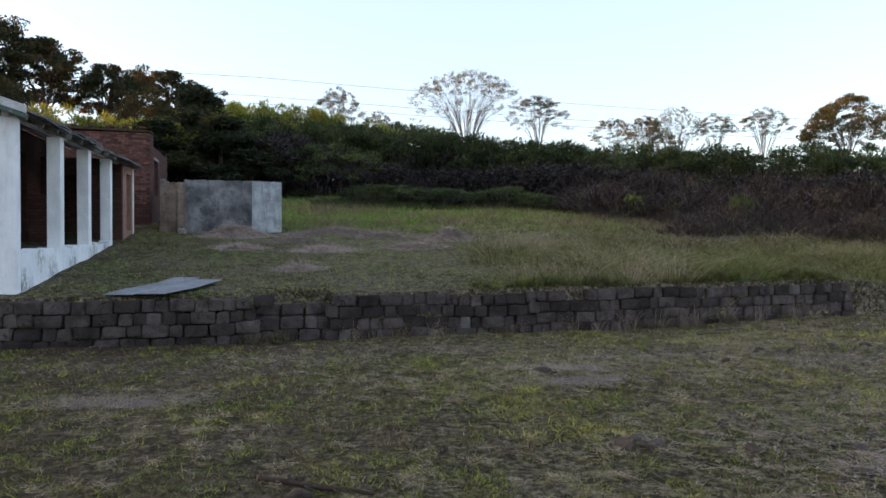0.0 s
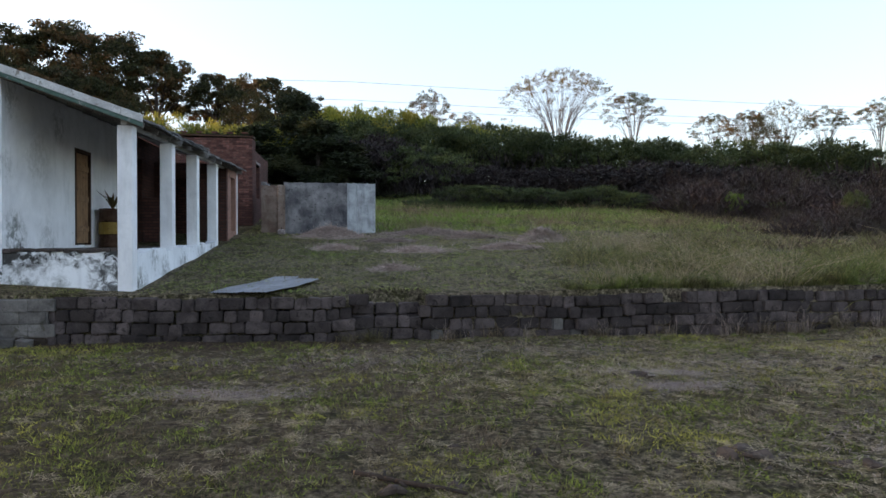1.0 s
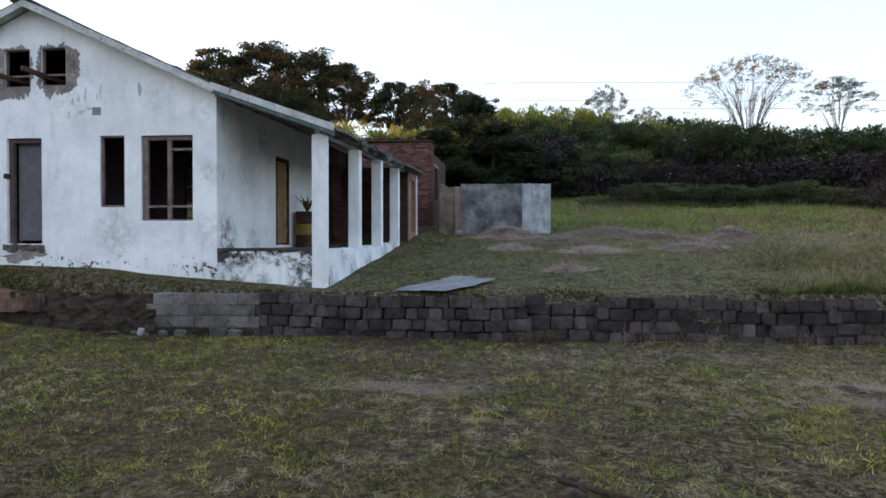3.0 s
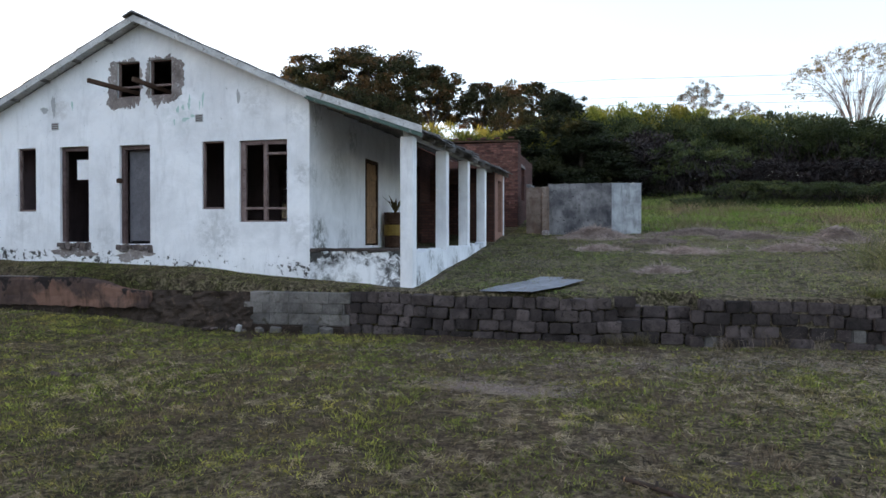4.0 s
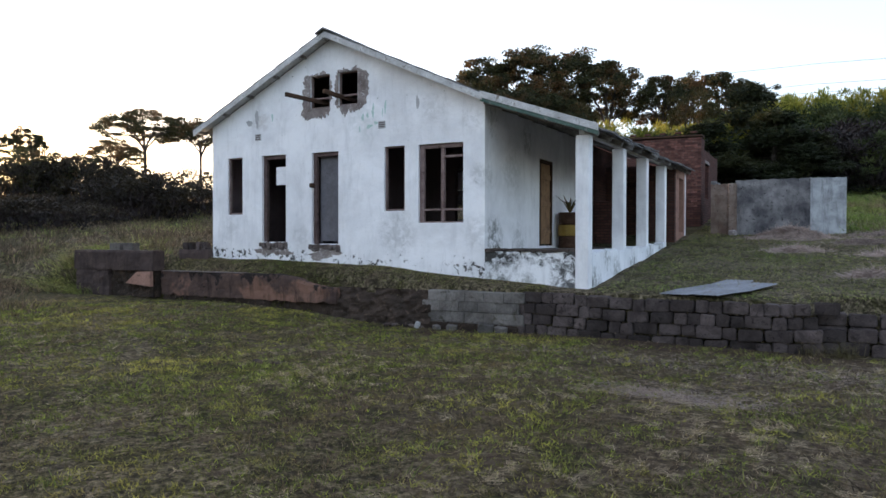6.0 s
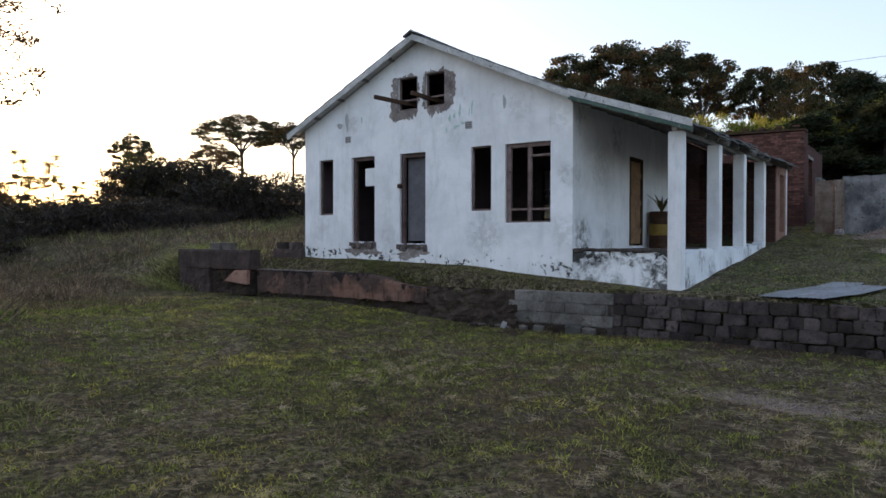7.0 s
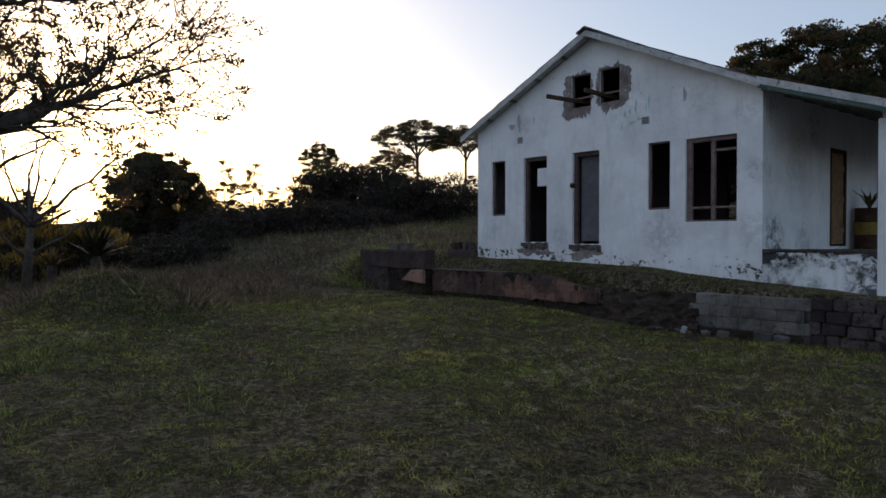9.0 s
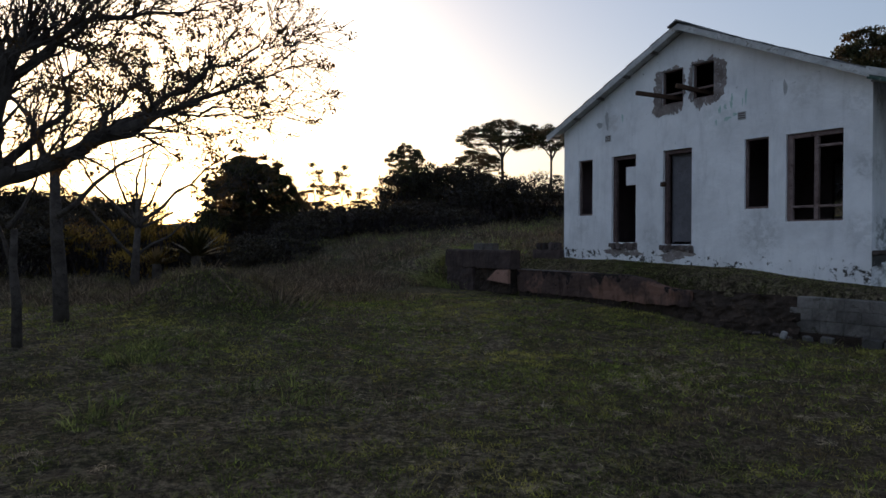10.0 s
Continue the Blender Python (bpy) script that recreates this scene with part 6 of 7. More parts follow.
sparse_tree(4, x, y, [
    (2, [(0.2, 1.0, 2.6), (0.4, 2.2, 3.6), (0.5, 3.0, 4.4)], 0.065), (2, [(0, 0.1, 3.0), (0.1, 0.4, 4.6)], 0.060), (2, [(-0.2, -0.9, 2.8), (-0.2, -1.7, 4.2)], 0.060), (1, [(0.3, 1.2, 1.8), (0.4, 2.4, 2.8)], 0.045),
    (2, [(0.1, 0.6, 2.8), (0.2, 1.3, 4.2)], 0.050), (2, [(0.0, -0.4, 3.0), (0.0, -0.7, 4.8)], 0.050), (2, [(0.1, 1.4, 2.3), (0.2, 2.6, 3.1)], 0.045), (1, [(-0.2, -0.9, 2.0), (-0.3, -2.0, 3.4)], 0.050), (2, [(0.1, 0.3, 3.4), (0.1, 0.9, 5.0)], 0.045)],
    [(0, 0, -0.3), (0.05, 0.05, 0.9), (0.1, 0.1, 1.7)], "many-stemmed leafless tree in front of the sun", per=5, leaf=0.04, r0=0.13)


def rosette(seed, height, n, label):
    rng = np.random.default_rng(seed)
    ob = thing("aloe", (0, 0, 0), label, "succulent")
    s = Solid()
    for k in range(n):
        a, lift = rng.random() * 6.28, 0.25 + 1.1 * rng.random()
        w = Vector((math.cos(a), math.sin(a), 0))
        side = Vector((-w.y, w.x, 0)) * height * 0.055
        ln = height * (0.55 + 0.2 * rng.random())
        p = [w * ln * f * math.cos(lift) + Vector((0, 0, height * 0.62 + ln * (f * math.sin(lift) - 0.12 * f * f))) for f in (0, 0.5, 1.0)]
        wd = (1.0, 0.8, 0.06)
        rings = [[q - side * t, q + side * t, q + Vector((0, 0, -0.03 * t))] for q, t in zip(p, wd)]
        s.prism(rings[0], rings[1]).prism(rings[1], rings[2])
    part("leaf_rosette", s, LEAF_OLIVE, ob)
    part("stem", Solid().tube([(0, 0, -0.2), (0, 0, height * 0.66)], [0.16, 0.13], 8), BARK, ob)
    return ob


gold = thicket_bush(160, 3.0, 3.0, LEAF_GOLD, "thin shrub with the sun's gold in its leaf colour", count=1500, bare=0.2)
for b, dist, w, h in [(78.2, 30, 0.7, 2.3), (80.6, 28, 0.7, 2.2), (76.6, 33, 0.8, 1.9), (74.4, 31, 0.6, 2.1), (83.0, 26, 0.7, 2.0), (79.4, 24, 0.5, 1.4)]:
    put(gold, b, dist, rnd.uniform(0, 360), (w, w, h / 3.0))
stand(rosette(1, 1.6, 46, "spiky aloe silhouetted by the sun"), 75.2, 22, first=True)
stand(rosette(2, 1.0, 36, "small spiky aloe in dry grass"), 78.0, 23, first=True)


# ---------------------------------------------------------------- grass
def blades(rng, x, y, height, width, bend):
    """Bent blades as two quads each, as an array of quads."""
    n = len(x)
    z = land(x, y) - 0.01
    base = np.stack([x, y, z], 1)
    a = rng.random(n) * 6.283
    side = np.stack([np.cos(a), np.sin(a), 0 * a], 1)
    out = np.stack([-np.sin(a), np.cos(a), 0 * a], 1)
    h = height * (0.5 + 0.8 * rng.random(n))
    w = (width * (0.6 + 0.6 * rng.random(n)))[:, None]
    lean = (bend * (rng.random(n) * 0.9 + 0.1))[:, None]
    mid = base + out * (h[:, None] * lean * 0.3) + np.stack([0 * h, 0 * h, h * 0.6], 1)
    tip = base + out * (h[:, None] * lean) + np.stack([0 * h, 0 * h, h], 1)
    q1 = np.stack([base - side * w, base + side * w, mid + side * w * 0.7, mid - side * w * 0.7], 1)
    q2 = np.stack([mid - side * w * 0.7, mid + side * w * 0.7, tip + side * w * 0.08, tip - side * w * 0.08], 1)
    return np.concatenate([q1, q2])


def field(seed, n, lo, hi, clump, keep):
    """Points in a rectangle, thinned by a smooth pattern."""
    rng = np.random.default_rng(seed)
    x = lo[0] + (hi[0] - lo[0]) * rng.random(n)
    y = lo[1] + (hi[1] - lo[1]) * rng.random(n)
    pat = np.sin(x * clump + 2 * np.sin(y * clump * 0.7 + seed)) * np.sin(y * clump * 1.2 + 1.7 * np.sin(x * clump * 0.6)) * 0.5 + 0.5
    m = rng.random(n) < keep + (1 - keep) * pat ** 2
    m &= ~((x > X_LEFT - 0.1) & (x < VX1 + 0.1) & (y > FACE_Y - 0.1) & (y < BACK_Y + 0.3))
    m &= np.hypot(x, y) > 1.2
    return rng, x[m], y[m]


def grass(name, label, mat, parts):
    ob = new(name, quads(name, mat, np.concatenate(parts)))
    return tagged(ob, label, "grass", kind="stuff")


def pattern(x, y, scale, seed):
    """A smooth irregular field with mean 0 and spread 1."""
    rng = np.random.default_rng(seed)
    out = 0
    for k in range(14):
        a, f = rng.random() * 6.283, scale * (0.5 + 1.4 * rng.random())
        out = out + np.cos((x * math.cos(a) + y * math.sin(a)) * f + rng.random() * 6.283)
    return out / math.sqrt(7)


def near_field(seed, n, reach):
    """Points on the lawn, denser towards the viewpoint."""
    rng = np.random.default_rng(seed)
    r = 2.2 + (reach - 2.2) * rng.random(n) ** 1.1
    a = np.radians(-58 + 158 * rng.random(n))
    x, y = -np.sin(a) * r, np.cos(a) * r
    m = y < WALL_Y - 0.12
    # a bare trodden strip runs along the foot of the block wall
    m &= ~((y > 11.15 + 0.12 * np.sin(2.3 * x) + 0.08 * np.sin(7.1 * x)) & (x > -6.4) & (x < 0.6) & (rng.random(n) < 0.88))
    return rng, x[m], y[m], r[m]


def tufts(seed, n, per, lo, hi, height, width, spread, ok=None, bend=0.9, plain=False):
    """Clumps of blades that lean out from their middle."""
    rng = np.random.default_rng(seed)
    cx = lo[0] + (hi[0] - lo[0]) * rng.random(n)
    cy = lo[1] + (hi[1] - lo[1]) * rng.random(n)
    m = ~((cx > X_LEFT - 0.3) & (cx < VX1 + 0.3) & (cy > FACE_Y - 0.2) & (cy < BACK_Y + 0.5))
    m &= ~((cx > -3.2) & (cx < 1.1) & (cy > 23.4) & (cy < 28))
    if ok:
        m &= ok(cx, cy, rng)
    cx, cy = cx[m], cy[m]
    k = len(cx)
    size = np.repeat((0.45 + 0.9 * rng.random(k)) * np.clip(1 + 0.35 * pattern(cx, cy, 1.3, seed + 60), 0.5, 1.25), per)
    cx, cy = np.repeat(cx, per), np.repeat(cy, per)
    g = rng.normal(size=(len(cx), 2)) * spread * size[:, None]
    x, y = cx + g[:, 0], cy + g[:, 1]
    base = np.stack([x, y, land(x, y) - 0.02], 1)
    h = height * size * (0.4 + 0.8 * rng.random(len(x)))
    d = np.concatenate([g / spread * 0.35 * bend + rng.normal(size=g.shape) * 0.35 * bend, np.ones((len(x), 1))], 1)
    o = np.cross(d, rng.normal(size=d.shape))
    o /= np.linalg.norm(o, axis=1, keepdims=True)
    w = (width * (0.5 + rng.random(len(x))))[:, None]
    hh = h[:, None]
    if plain:
        return np.stack([base - o * w * 1.2, base + o * w * 1.2, base + d * hh * np.array([0.9, 0.9, 0.95])], 1)
    mid = base + d * hh * np.array([0.45, 0.45, 0.62])
    tip = base + d * hh * np.array([1.25, 1.25, 0.95])
    q = np.stack([base - o * w, base + o * w, mid + o * w * 0.8, mid - o * w * 0.8], 1)
    t = np.stack([mid - o * w * 0.8, mid + o * w * 0.8, tip + o * w * 0.1, tip - o * w * 0.1], 1)
    return np.concatenate([q, t])


def litter(rng, x, y, length, width):
    """Straws lying about on the ground."""
    n = len(x)
    a = rng.random(n) * 6.283
    d = np.stack([np.cos(a), np.sin(a), rng.normal(size=n) * 0.13], 1) * (length * (0.4 + rng.random(n)))[:, None]
    o = np.stack([-np.sin(a), np.cos(a), 0 * a], 1) * (width * (0.6 + 0.7 * rng.random(n)))[:, None]
    p = np.stack([x, y, land(x, y) + 0.008 + 0.02 * rng.random(n)], 1)
    return np.stack([p - d - o * 1.3, p - d + o * 1.3, p + d], 1)


def on_lawn(x, y):
    return (y < WALL_Y - 0.1) | (x > 13)


def stubble(rng, x, y, height, width, lean):
    """Short single-pointed blades."""
    n = len(x)
    base = np.stack([x, y, land(x, y) - 0.008], 1)
    d = np.concatenate([rng.normal(size=(n, 2)) * lean, np.ones((n, 1))], 1)
    return strokes(rng, base, d, height * (0.5 + rng.random(n)), width * (0.6 + 0.7 * rng.random(n)))


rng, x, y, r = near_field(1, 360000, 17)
brown_zone = smoothstep(6.3, 8.3, y) * smoothstep(-2.0, 2.0, x)
green_here = pattern(x, y, 1.1, 1) * 0.25 + pattern(x, y, 4.2, 2) * 0.4 + pattern(x, y, 15.0, 3) * 0.75 + pattern(x, y, 34.0, 4) * 0.4
m = green_here > -0.20 + 0.6 * rng.random(len(x)) + 0.004 * x + 0.75 * brown_zone + 0.1 * np.exp(-((x + 1.8) / 2.4) ** 2)
grass("lawn_grass", "short green grass of the mown lawn", GRASS_GREEN, [stubble(rng, x[m], y[m], 0.030 + 0.0022 * r[m], 0.0024 + 0.00045 * r[m], 1.1)])
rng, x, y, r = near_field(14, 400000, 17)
m = pattern(x, y, 4.0, 8) * 0.4 + pattern(x, y, 16.0, 9) * 0.8 + pattern(x, y, 36.0, 10) * 0.4 > 0.30 + 0.7 * rng.random(len(x)) - 0.5 * smoothstep(6.3, 8.3, y) * smoothstep(-2.0, 2.0, x)
grass("lawn_stubble", "dull brown stubble between the green", GRASS_FIELD, [stubble(rng, x[m], y[m], 0.032 + 0.0018 * r[m], 0.0022 + 0.00042 * r[m], 0.9)])
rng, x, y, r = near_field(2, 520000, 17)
dry_here = pattern(x, y, 0.9, 5) * 0.2 + pattern(x, y, 3.0, 6) * 0.25 + pattern(x, y, 14.0, 7) * 0.5
m = dry_here > 0.46 + 1.0 * rng.random(len(x)) - 0.026 * x - 0.4 * smoothstep(6.3, 8.3, y) * smoothstep(-2.0, 2.0, x)
grass("dry_lawn_grass", "dry straw lying in the mown lawn", GRASS_DRY, [litter(rng, x[m], y[m], 0.040 + 0.0034 * r[m], 0.0007 + 0.00020 * r[m])])
grass("lawn_tuft", "bright green tufts standing in the lawn", GRASS_GREEN,
      [tufts(3, 16500, 19, (-16, 1.5), (13, 11.7), 0.056, 0.0046, 0.060, lambda x, y, r: on_lawn(x, y) & (np.hypot(x, y) > 2.2) & (r.random(len(x)) < np.clip(0.62 + 0.30 * pattern(x, y, 1.0, 91) + 0.30 * pattern(x, y, 4.0, 92) - 0.4 * smoothstep(6.5, 8.5, y) * smoothstep(-4.0, -1.0, x) * smoothstep(4.5, 2.0, x), 0.06, 1.0)), 1.2, plain=True)])
grass("yellow_lawn_tuft", "yellowing tufts standing in the lawn", GRASS_LONG,
      [tufts(4, 700, 22, (-16, 1.5), (13, 11.7), 0.075, 0.0045, 0.05, lambda x, y, r: on_lawn(x, y) & (np.hypot(x, y) > 2.2), plain=True)])
grass("dead_lawn_tuft", "grey-brown dead tufts in the lawn", GRASS_WEST,
      [tufts(44, 1600, 22, (-16, 1.5), (13, 11.7), 0.07, 0.0050, 0.06, lambda x, y, r: on_lawn(x, y) & (np.hypot(x, y) > 2.2), plain=True)])
# straw mats and dark clods on the lawn
rng = np.random.default_rng(15)
mats = []
for cx, cy, sx, sy, n in [(3.7, 7.6, 0.40, 0.13, 1300), (3.9, 8.5, 0.42, 0.16, 1300), (5.6, 9.0, 0.8, 0.3, 900), (7.6, 8.0, 0.7, 0.35, 1600), (6.3, 4.6, 0.4, 0.18, 900), (7.2, 5.4, 0.35, 0.15, 700), (4.6, 4.2, 0.35, 0.12, 600), (-1.3, 7.9, 0.45, 0.16, 1100), (-1.4, 8.2, 0.7, 0.2, 600), (0.4, 9.8, 1.6, 0.4, 1300), (2.6, 10.4, 1.6, 0.4, 1200), (4.8, 5.2, 0.7, 0.4, 700), (-3.0, 10.2, 1.2, 0.3, 600), (6.0, 6.2, 0.5, 0.3, 500)]:
    mats.append(litter(rng, cx + rng.normal(size=n) * sx, cy + rng.normal(size=n) * sy, np.full(n, 0.07), np.full(n, 0.0032)))
grass("straw_mat", "mats of raked dry straw on the lawn", HAY_STRAW, mats)
def lump(rx, ry, rz):
    """A low rounded lump of eight sides."""
    rings = [(0.0, 1.0), (0.55, 0.92), (0.9, 0.5)]
    out = Solid()
    for up, wide_r in rings:
        out.v += [(rx * wide_r * math.cos(k * math.pi / 4), ry * wide_r * math.sin(k * math.pi / 4), rz * up) for k in range(8)]
    out.v.append((0, 0, rz))
    for j in range(2):
        out.f += [(j * 8 + k, j * 8 + (k + 1) % 8, j * 8 + 8 + (k + 1) % 8, j * 8 + 8 + k) for k in range(8)]
    out.f += [(16 + k, 16 + (k + 1) % 8, 24) for k in range(8)]
    return out


rng = np.random.default_rng(16)
clods = Solid()
for cx, cy, n in [(3.4, 8.25, 9), (5.9, 8.6, 6), (2.9, 5.2, 9), (3.4, 5.0, 7), (7.4, 8.8, 9), (8.4, 8.6, 9), (5.0, 4.7, 10), (5.4, 4.3, 8), (4.4, 4.0, 9), (0.6, 4.9, 4), (6.9, 6.6, 4), (-4.5, 7.0, 4), (-6.5, 7.6, 5), (-3.2, 6.2, 3), (1.6, 5.6, 2), (-2.0, 9.8, 4)]:
    for k in range(n):
        px, py = cx + rng.normal() * 0.22, cy + rng.normal() * 0.10
        s = 0.03 + 0.075 * rng.random() ** 1.5
        c = rough_up(lump(s, s * 0.8, s * 0.42), s * 0.8, 0.55 / s, int(rng.integers(1000)))
        pz = ground_at(px, py)
        clods.add([(p[0] + px, p[1] + py, p[2] + pz) for p in c.v], c.f)
tagged(new("soil_clod", clods.mesh("soil_clod", CLOD)), "brown clods of turned soil lying on the lawn", "soil", kind="stuff")
branch = thing("branch", (0.05, 5.08, ground_at(0.05, 5.08)), "dead sawn-off branch lying in the grass", "branch")
bend = [(0.0, 0.0), (0.14, -0.06), (0.29, -0.16), (0.43, -0.27), (0.57, -0.36), (0.72, -0.48)]
bend = [(x, y, ground_at(0.05 + x, 5.08 + y) - ground_at(0.05, 5.08) + 0.025) for x, y in bend]
part("bark", Solid().tube(bend, [0.018, 0.020, 0.017, 0.018, 0.015, 0.011], 9), BARK_DARK, branch, smooth=True)
part("cut_end", Solid().tube([(-0.006, 0.003, bend[0][2]), (0.004, -0.002, bend[0][2])], [0.016, 0.016], 9), WOOD_DOOR, branch, "pale sawn end")
part("knot", Solid().tube([(0.20, -0.10, bend[1][2]), (0.205, -0.09, bend[1][2] + 0.045)], [0.016, 0.010], 7), BARK, branch, smooth=True)
stick = part("stick", Solid().tube([(0, 0, 0), (0.3, 0.1, 0.01), (0.7, 0.02, 0.0)], [0.014, 0.012, 0.006], 6), BARK, smooth=True)
stick.location = (7.4, 10.6, ground_at(7.6, 10.6) + 0.03)
tagged(stick, "pale dead stick lying in the grass", "stick")

# the terrace: mown stubble, hay heaps, then long grass
HEAPS = [(-0.6, 22.8, 1.15, 0.6, 0.44), (2.6, 23.6, 1.7, 0.5, 0.24), (5.9, 21.2, 0.8, 0.5, 0.50), (1.8, 19.0, 0.9, 0.5, 0.16), (4.4, 19.2, 1.0, 0.4, 0.20), (-0.4, 19.6, 0.7, 0.4, 0.14), (0.9, 15.3, 0.5, 0.3, 0.13), (4.0, 22.4, 1.1, 0.35, 0.18), (1.2, 21.4, 0.8, 0.35, 0.14)]


def off_heaps(x, y):
    m = np.ones(len(x), bool)
    for cx, cy, rx, ry, hz in HEAPS:
        m &= ((x - cx) / rx) ** 2 + ((y - cy) / ry) ** 2 > 0.8
    return m


rng, x, y = field(5, 130000, (-3.5, 12.2), (16, 27), 0.7, 0.45)
m = off_heaps(x, y)
x, y = x[m], y[m]
grass("terrace_grass", "short grass on the terrace", GRASS_MEADOW, [stubble(rng, x, y, 0.055, 0.008, 1.0)])
rng, x, y = field(25, 110000, (-3.5, 12.2), (9, 27), 0.55, 0.1)
m = pattern(x, y, 1.6, 51) + 0.7 * pattern(x, y, 5.0, 52) > 0.1 + 0.7 * rng.random(len(x))
x, y = x[m], y[m]
grass("terrace_straw", "cut straw strewn over the terrace", GRASS_DRY, [litter(rng, x, y, np.full(len(x), 0.10), np.full(len(x), 0.0038))])
for k, (cx, cy, rx, ry, hz) in enumerate(HEAPS):
    rng = np.random.default_rng(300 + k)
    heap = thing("hay_heap", (0, 0, 0), "flattened heap of dry mown hay on the terrace", "hay", "hay heaps")
    s = Solid()
    na, nr = 22, 7
    for i in range(nr + 1):
        for j in range(na):
            f, a = 1.25 * i / nr, 2 * math.pi * j / na
            px, py = cx + rx * f * math.cos(a), cy + ry * f * math.sin(a)
            s.v.append((px, py, ground_at(px, py) - 0.03 + hz * 0.85 * math.exp(-f * f * 2.2) * (0.62 + 0.55 * rng.random())))
    for i in range(nr):
        for j in range(na):
            s.f.append((i * na + j, (i + 1) * na + j, (i + 1) * na + (j + 1) % na, i * na + (j + 1) % na))
    part("hay_bed", s, HAY, heap, smooth=True)
    n = int(3200 * rx)
    u, v = rng.normal(size=n) * 0.5, rng.normal(size=n) * 0.5
    x, y = cx + u * rx, cy + v * ry
    p = np.stack([x, y, land(x, y) - 0.02 + hz * 0.80 * np.exp(-(u * u + v * v) * 2.2)], 1)
    d = rng.normal(size=(n, 3)) * np.array([1.0, 1.0, 0.3])
    q = strokes(rng, p, d, 0.12 + 0.18 * rng.random(n), 0.006 + 0.006 * rng.random(n))
    part("straw_cover", quads("straw_cover", HAY_STRAW, q), None, heap)


def long_patch(x, y, r):
    edge = smoothstep(-0.9, 0.9, x - 0.33 * y) * smoothstep(22, 15, y)
    return r.random(len(x)) < edge * (0.5 + 0.5 * (np.sin(x * 0.8 + 2 * np.sin(y * 0.5)) > -0.3))


grass("long_grass", "long pale green grass in clumps behind the block wall", GRASS_TALL, [tufts(6, 2000, 44, (2.5, 12.3), (24, 25), 0.34, 0.0046, 0.19, long_patch, 1.25)])
grass("dry_long_grass", "straw-coloured stalks among the long grass", GRASS_DRY, [tufts(26, 900, 34, (3.0, 12.3), (24, 25), 0.46, 0.0032, 0.13, lambda x, y, r: long_patch(x, y, r) & (pattern(x, y, 1.1, 83) > 0.0), 1.2)])
grass("field_tussock", "tall pale tussocks scattered over the rising field", GRASS_FIELD, [tufts(81, 240, 90, (0, 24), (26, 36), 0.46, 0.0065, 0.20, lambda x, y, r: ((x > 1.6) | (y > 29)) & (x < 0.52 * y) & (pattern(x, y, 0.7, 82) > 0.1), 1.1, plain=True)])
grass("field_hollow_grass", "dark rank clumps in the hollows of the field", GRASS_WEST, [tufts(84, 200, 80, (0, 24), (26, 36), 0.24, 0.009, 0.30, lambda x, y, r: ((x > 1.6) | (y > 29)) & (x < 0.52 * y) & (pattern(x, y, 0.8, 85) > 0.3), 1.2, plain=True)])
grass("field_grass", "rough green tussocks on the rising field", GRASS_MEADOW, [tufts(7, 2900, 44, (-4, 23), (42, 45), 0.20, 0.012, 0.32, lambda x, y, r: (((y > 24.6) & ((x > 1.2) | (y > 28.5))) | (x > 0.38 * y)) & (pattern(x, y, 1.0, 77) > -0.5 - 0.5 * r.random(len(x))) & (x < 0.50 * y + 3 * r.random(len(x))), 1.1, plain=True)])
grass("field_rank_grass", "dull brown rank grass under the bare shrubs", GRASS_WEST, [tufts(37, 1700, 40, (10, 15), (44, 44), 0.30, 0.012, 0.34, lambda x, y, r: (x > 0.47 * y) & (np.hypot(x, y) > 21), 1.1, plain=True)])
grass("field_green", "fresh green growth on the rising field", GRASS_LUSH, [tufts(27, 2900, 44, (-4, 23.5), (38, 45), 0.20, 0.013, 0.32, lambda x, y, r: (((y > 24.6) & ((x > 1.2) | (y > 28.5))) | (x > 0.38 * y)) & (np.sin(x * 0.3 + 1) + np.sin(y * 0.45) + 0.5 * pattern(x, y, 1.2, 86) > -0.4) & (x < 0.50 * y + 2 * r.random(len(x))), 1.1, plain=True)])
grass("bramble_bank", "low dark bramble in front of the thicket", LEAF_THICKET, [tufts(28, 900, 56, (4, 35.5), (19, 39), 0.26, 0.034, 0.55, None, 1.3, plain=True)])
grass("west_field_grass", "dull rough tussocks on the western field", GRASS_WEST, [tufts(8, 4200, 30, (-48, 9), (-13.4, 45), 0.24, 0.012, 0.34, lambda x, y, r: (y > 12.3) | (x < -18.5), 0.9, plain=True)])
grass("west_green_grass", "greener tussocks on the western field", GRASS_MEADOW, [tufts(29, 220, 34, (-44, 11), (-13.6, 36), 0.30, 0.013, 0.28, lambda x, y, r: (y > 12.5) | (x < -19), 0.9, plain=True)])
grass("mound_grass", "dry tangled grass beyond the lawn", GRASS_WEST, [tufts(9, 1500, 34, (-30, 0.5), (-12.6, 11.4), 0.24, 0.010, 0.24, lambda x, y, r: ((np.hypot(x, y) > 16.5) & ((x < -17.6) | (y < 9))) | (np.hypot((x + 14.6) * 0.8, y - 4.2) < 1.7), 1.0, plain=True)])
grass("edge_tuft", "yellowing tall tufts at the lawn's western edge", GRASS_LONG, [tufts(71, 210, 24, (-11.0, -2.0), (-6.6, 3.4), 0.17, 0.0042, 0.055, lambda x, y, r: pattern(x, y, 1.6, 72) > 0.0, 1.1)])
grass("wall_end_grass", "yellow-green grass spilling over the end of the terrace wall", GRASS_MEADOW, [tufts(70, 60, 46, (-18.3, 11.5), (-16.4, 12.9), 0.27, 0.006, 0.20, None, 1.6)])
rng = np.random.default_rng(12)
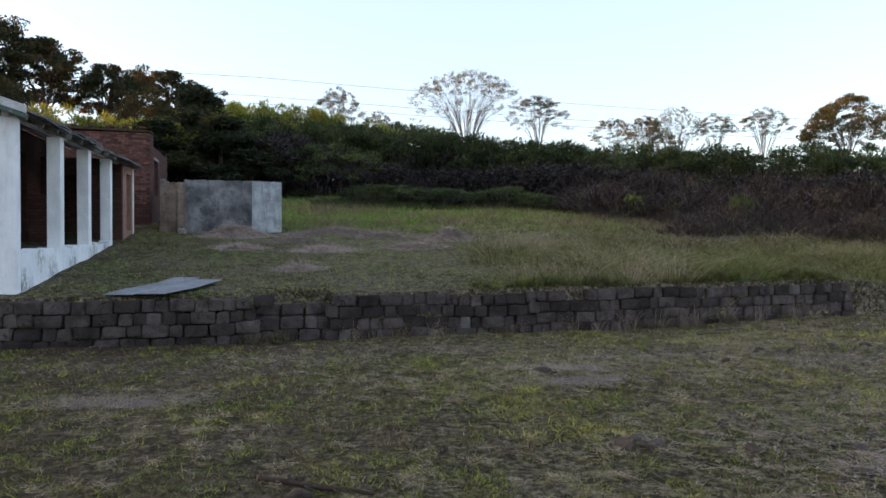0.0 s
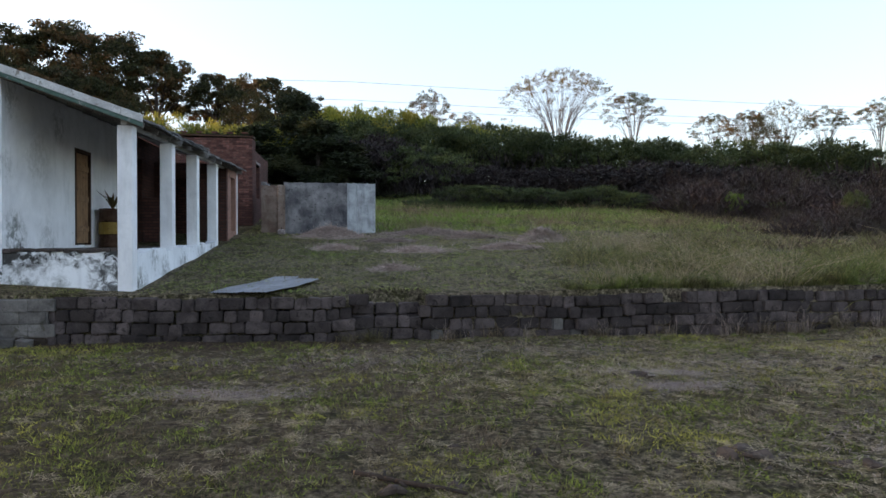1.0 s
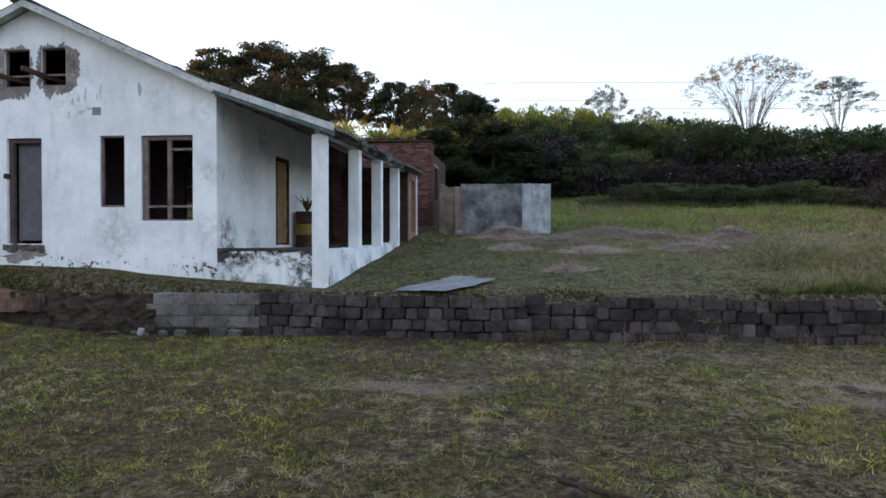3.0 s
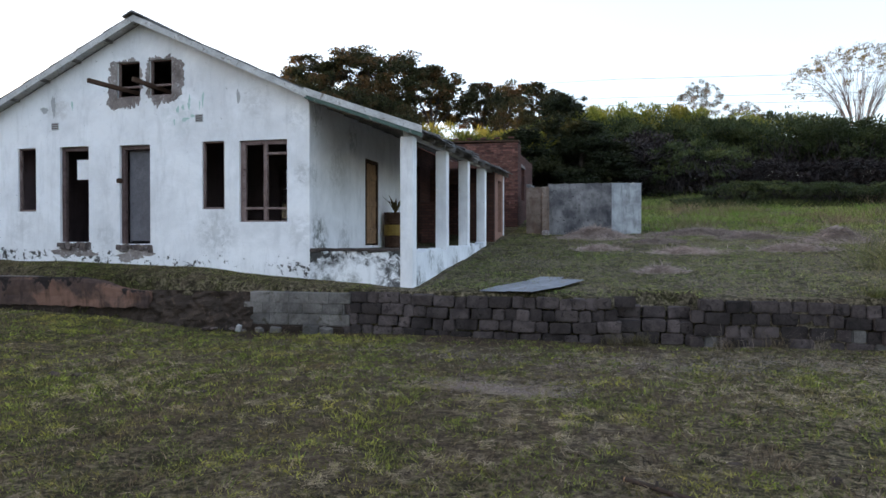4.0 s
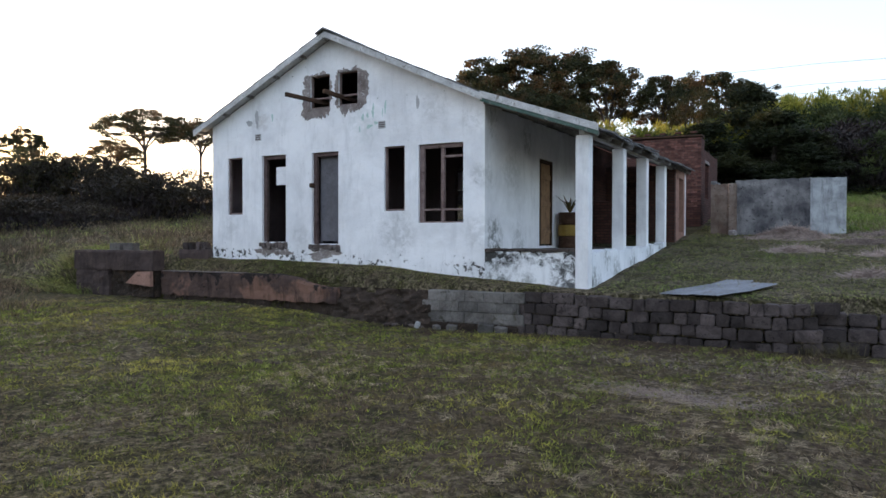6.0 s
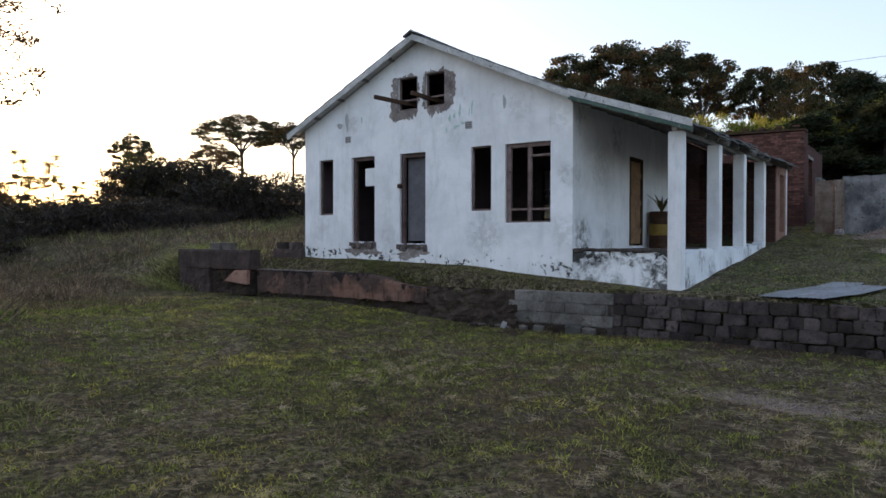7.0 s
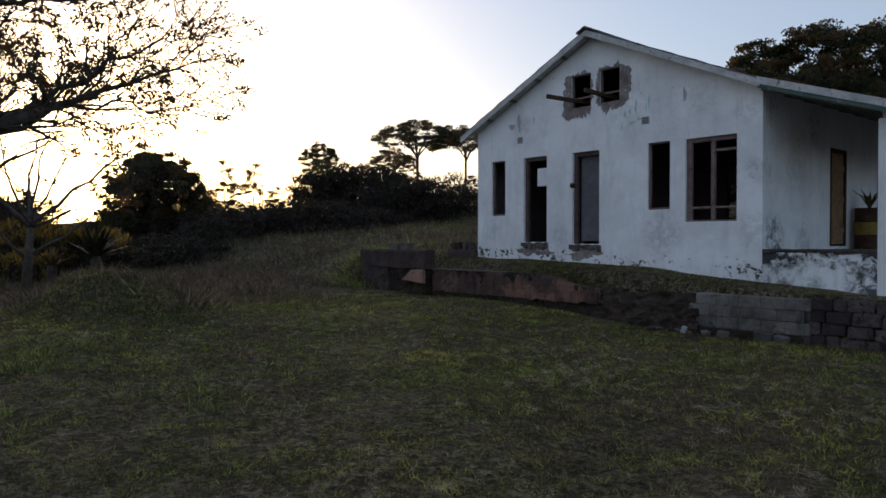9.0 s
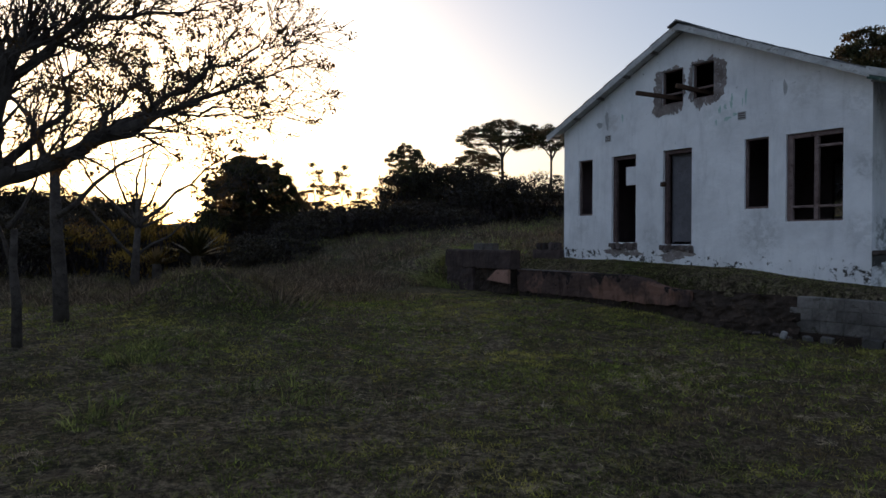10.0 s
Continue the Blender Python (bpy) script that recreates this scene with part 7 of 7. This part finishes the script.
x, y = rng.uniform(-13.9, -4.4, 11000), rng.uniform(12.06, 12.62, 11000)
grass("ledge_grass", "short yellow-green grass along the top of the brown wall", GRASS_MEADOW, [stubble(rng, x, y, 0.026, 0.006, 1.5)])
grass("ledge_stubble", "brown stubble along the top of the brown wall", GRASS_FIELD, [stubble(rng, x + 0.07, np.clip(y + rng.normal(size=len(y)) * 0.05, 12.05, 12.6), 0.03, 0.005, 1.3)])
rng = np.random.default_rng(13)
tuft = []
for k in range(34):
    cx = [0.1, 0.25, 1.5, 2.4, 4.2, 5.6, 6.9, 7.4, 8.2, 8.8, 9.4, 10.3][k % 12] + rng.normal() * 0.15
    n = int(rng.integers(14, 50))
    tuft.append(blades(rng, cx + rng.normal(size=n) * 0.10, 11.78 + rng.normal(size=n) * 0.05, 0.14 + 0.20 * rng.random(), 0.0034, 2.6))
rng = np.random.default_rng(31)
n = 5200
x = rng.uniform(3.2, 12.0, n)
y = 12.10 + np.abs(rng.normal(size=n)) * 0.12
m = pattern(x, y, 2.2, 33) > -0.2
grass("wall_top_grass", "green and dry grass along the top of the block wall", GRASS_TALL, [blades(rng, x[m], y[m], np.clip(0.15 + 0.08 * pattern(x[m], y[m], 3.5, 34), 0.04, 0.3), 0.005, 1.5)])
rng = np.random.default_rng(32)
weed = []
for cx, n, tall in [(1.6, 40, 0.30), (2.0, 30, 0.26), (3.0, 60, 0.34), (4.4, 90, 0.36), (4.6, 60, 0.28), (5.6, 50, 0.34), (6.1, 70, 0.40), (6.6, 130, 0.52), (6.8, 90, 0.46), (7.4, 70, 0.38), (7.9, 120, 0.50), (8.2, 90, 0.44), (8.9, 80, 0.42), (9.6, 80, 0.40), (10.4, 70, 0.36)]:
    weed.append(blades(rng, cx + rng.normal(size=n // 2) * 0.06, 11.74 + rng.normal(size=n // 2) * 0.03, tall * (0.5 + 0.7 * rng.random(n // 2)), 0.0026, 1.9))
grass("dry_weed", "dry straw-coloured weeds standing against the block wall", HAY_STRAW, weed)
grass("wall_foot_grass", "dry grass tufts at the foot of the block wall", GRASS_FIELD, tuft)

# the setting sun's disc, far beyond the trees
a, e = radians(SUN_AZ), radians(2.7)
sm, snt, sb, snode = material("sun_fire", 1.0)
glow = snode("Emission", {"Color": (1.0, 0.72, 0.30, 1.0), "Strength": 60.0})
snt.links.new(glow.outputs[0], snt.nodes["Material Output"].inputs["Surface"])
disc = bmesh.new()
bmesh.ops.create_uvsphere(disc, u_segments=32, v_segments=16, radius=26.0)
dm = bpy.data.meshes.new("setting_sun")
disc.to_mesh(dm)
disc.free()
dm.materials.append(sm)
so = tagged(new("setting_sun", dm), "low golden sun behind the western trees", "sun", kind="structure")
so.location = (-math.sin(a) * 1500 * math.cos(e), math.cos(a) * 1500 * math.cos(e), 1500 * math.sin(e))

# power lines above the field
for h in (16.6, 14.9, 14.2):
    line = thing("power_line", (0, 0, 0), "thin power line crossing high over the field", "cable", "power lines")
    pts = [(-90 + 15 * k, 62.5 + 0.7 * k, h - 0.5 * math.sin((k % 6) / 6 * math.pi)) for k in range(16)]
    part("wire", Solid().tube(pts, [0.016] * 16, 4), CABLE, line)
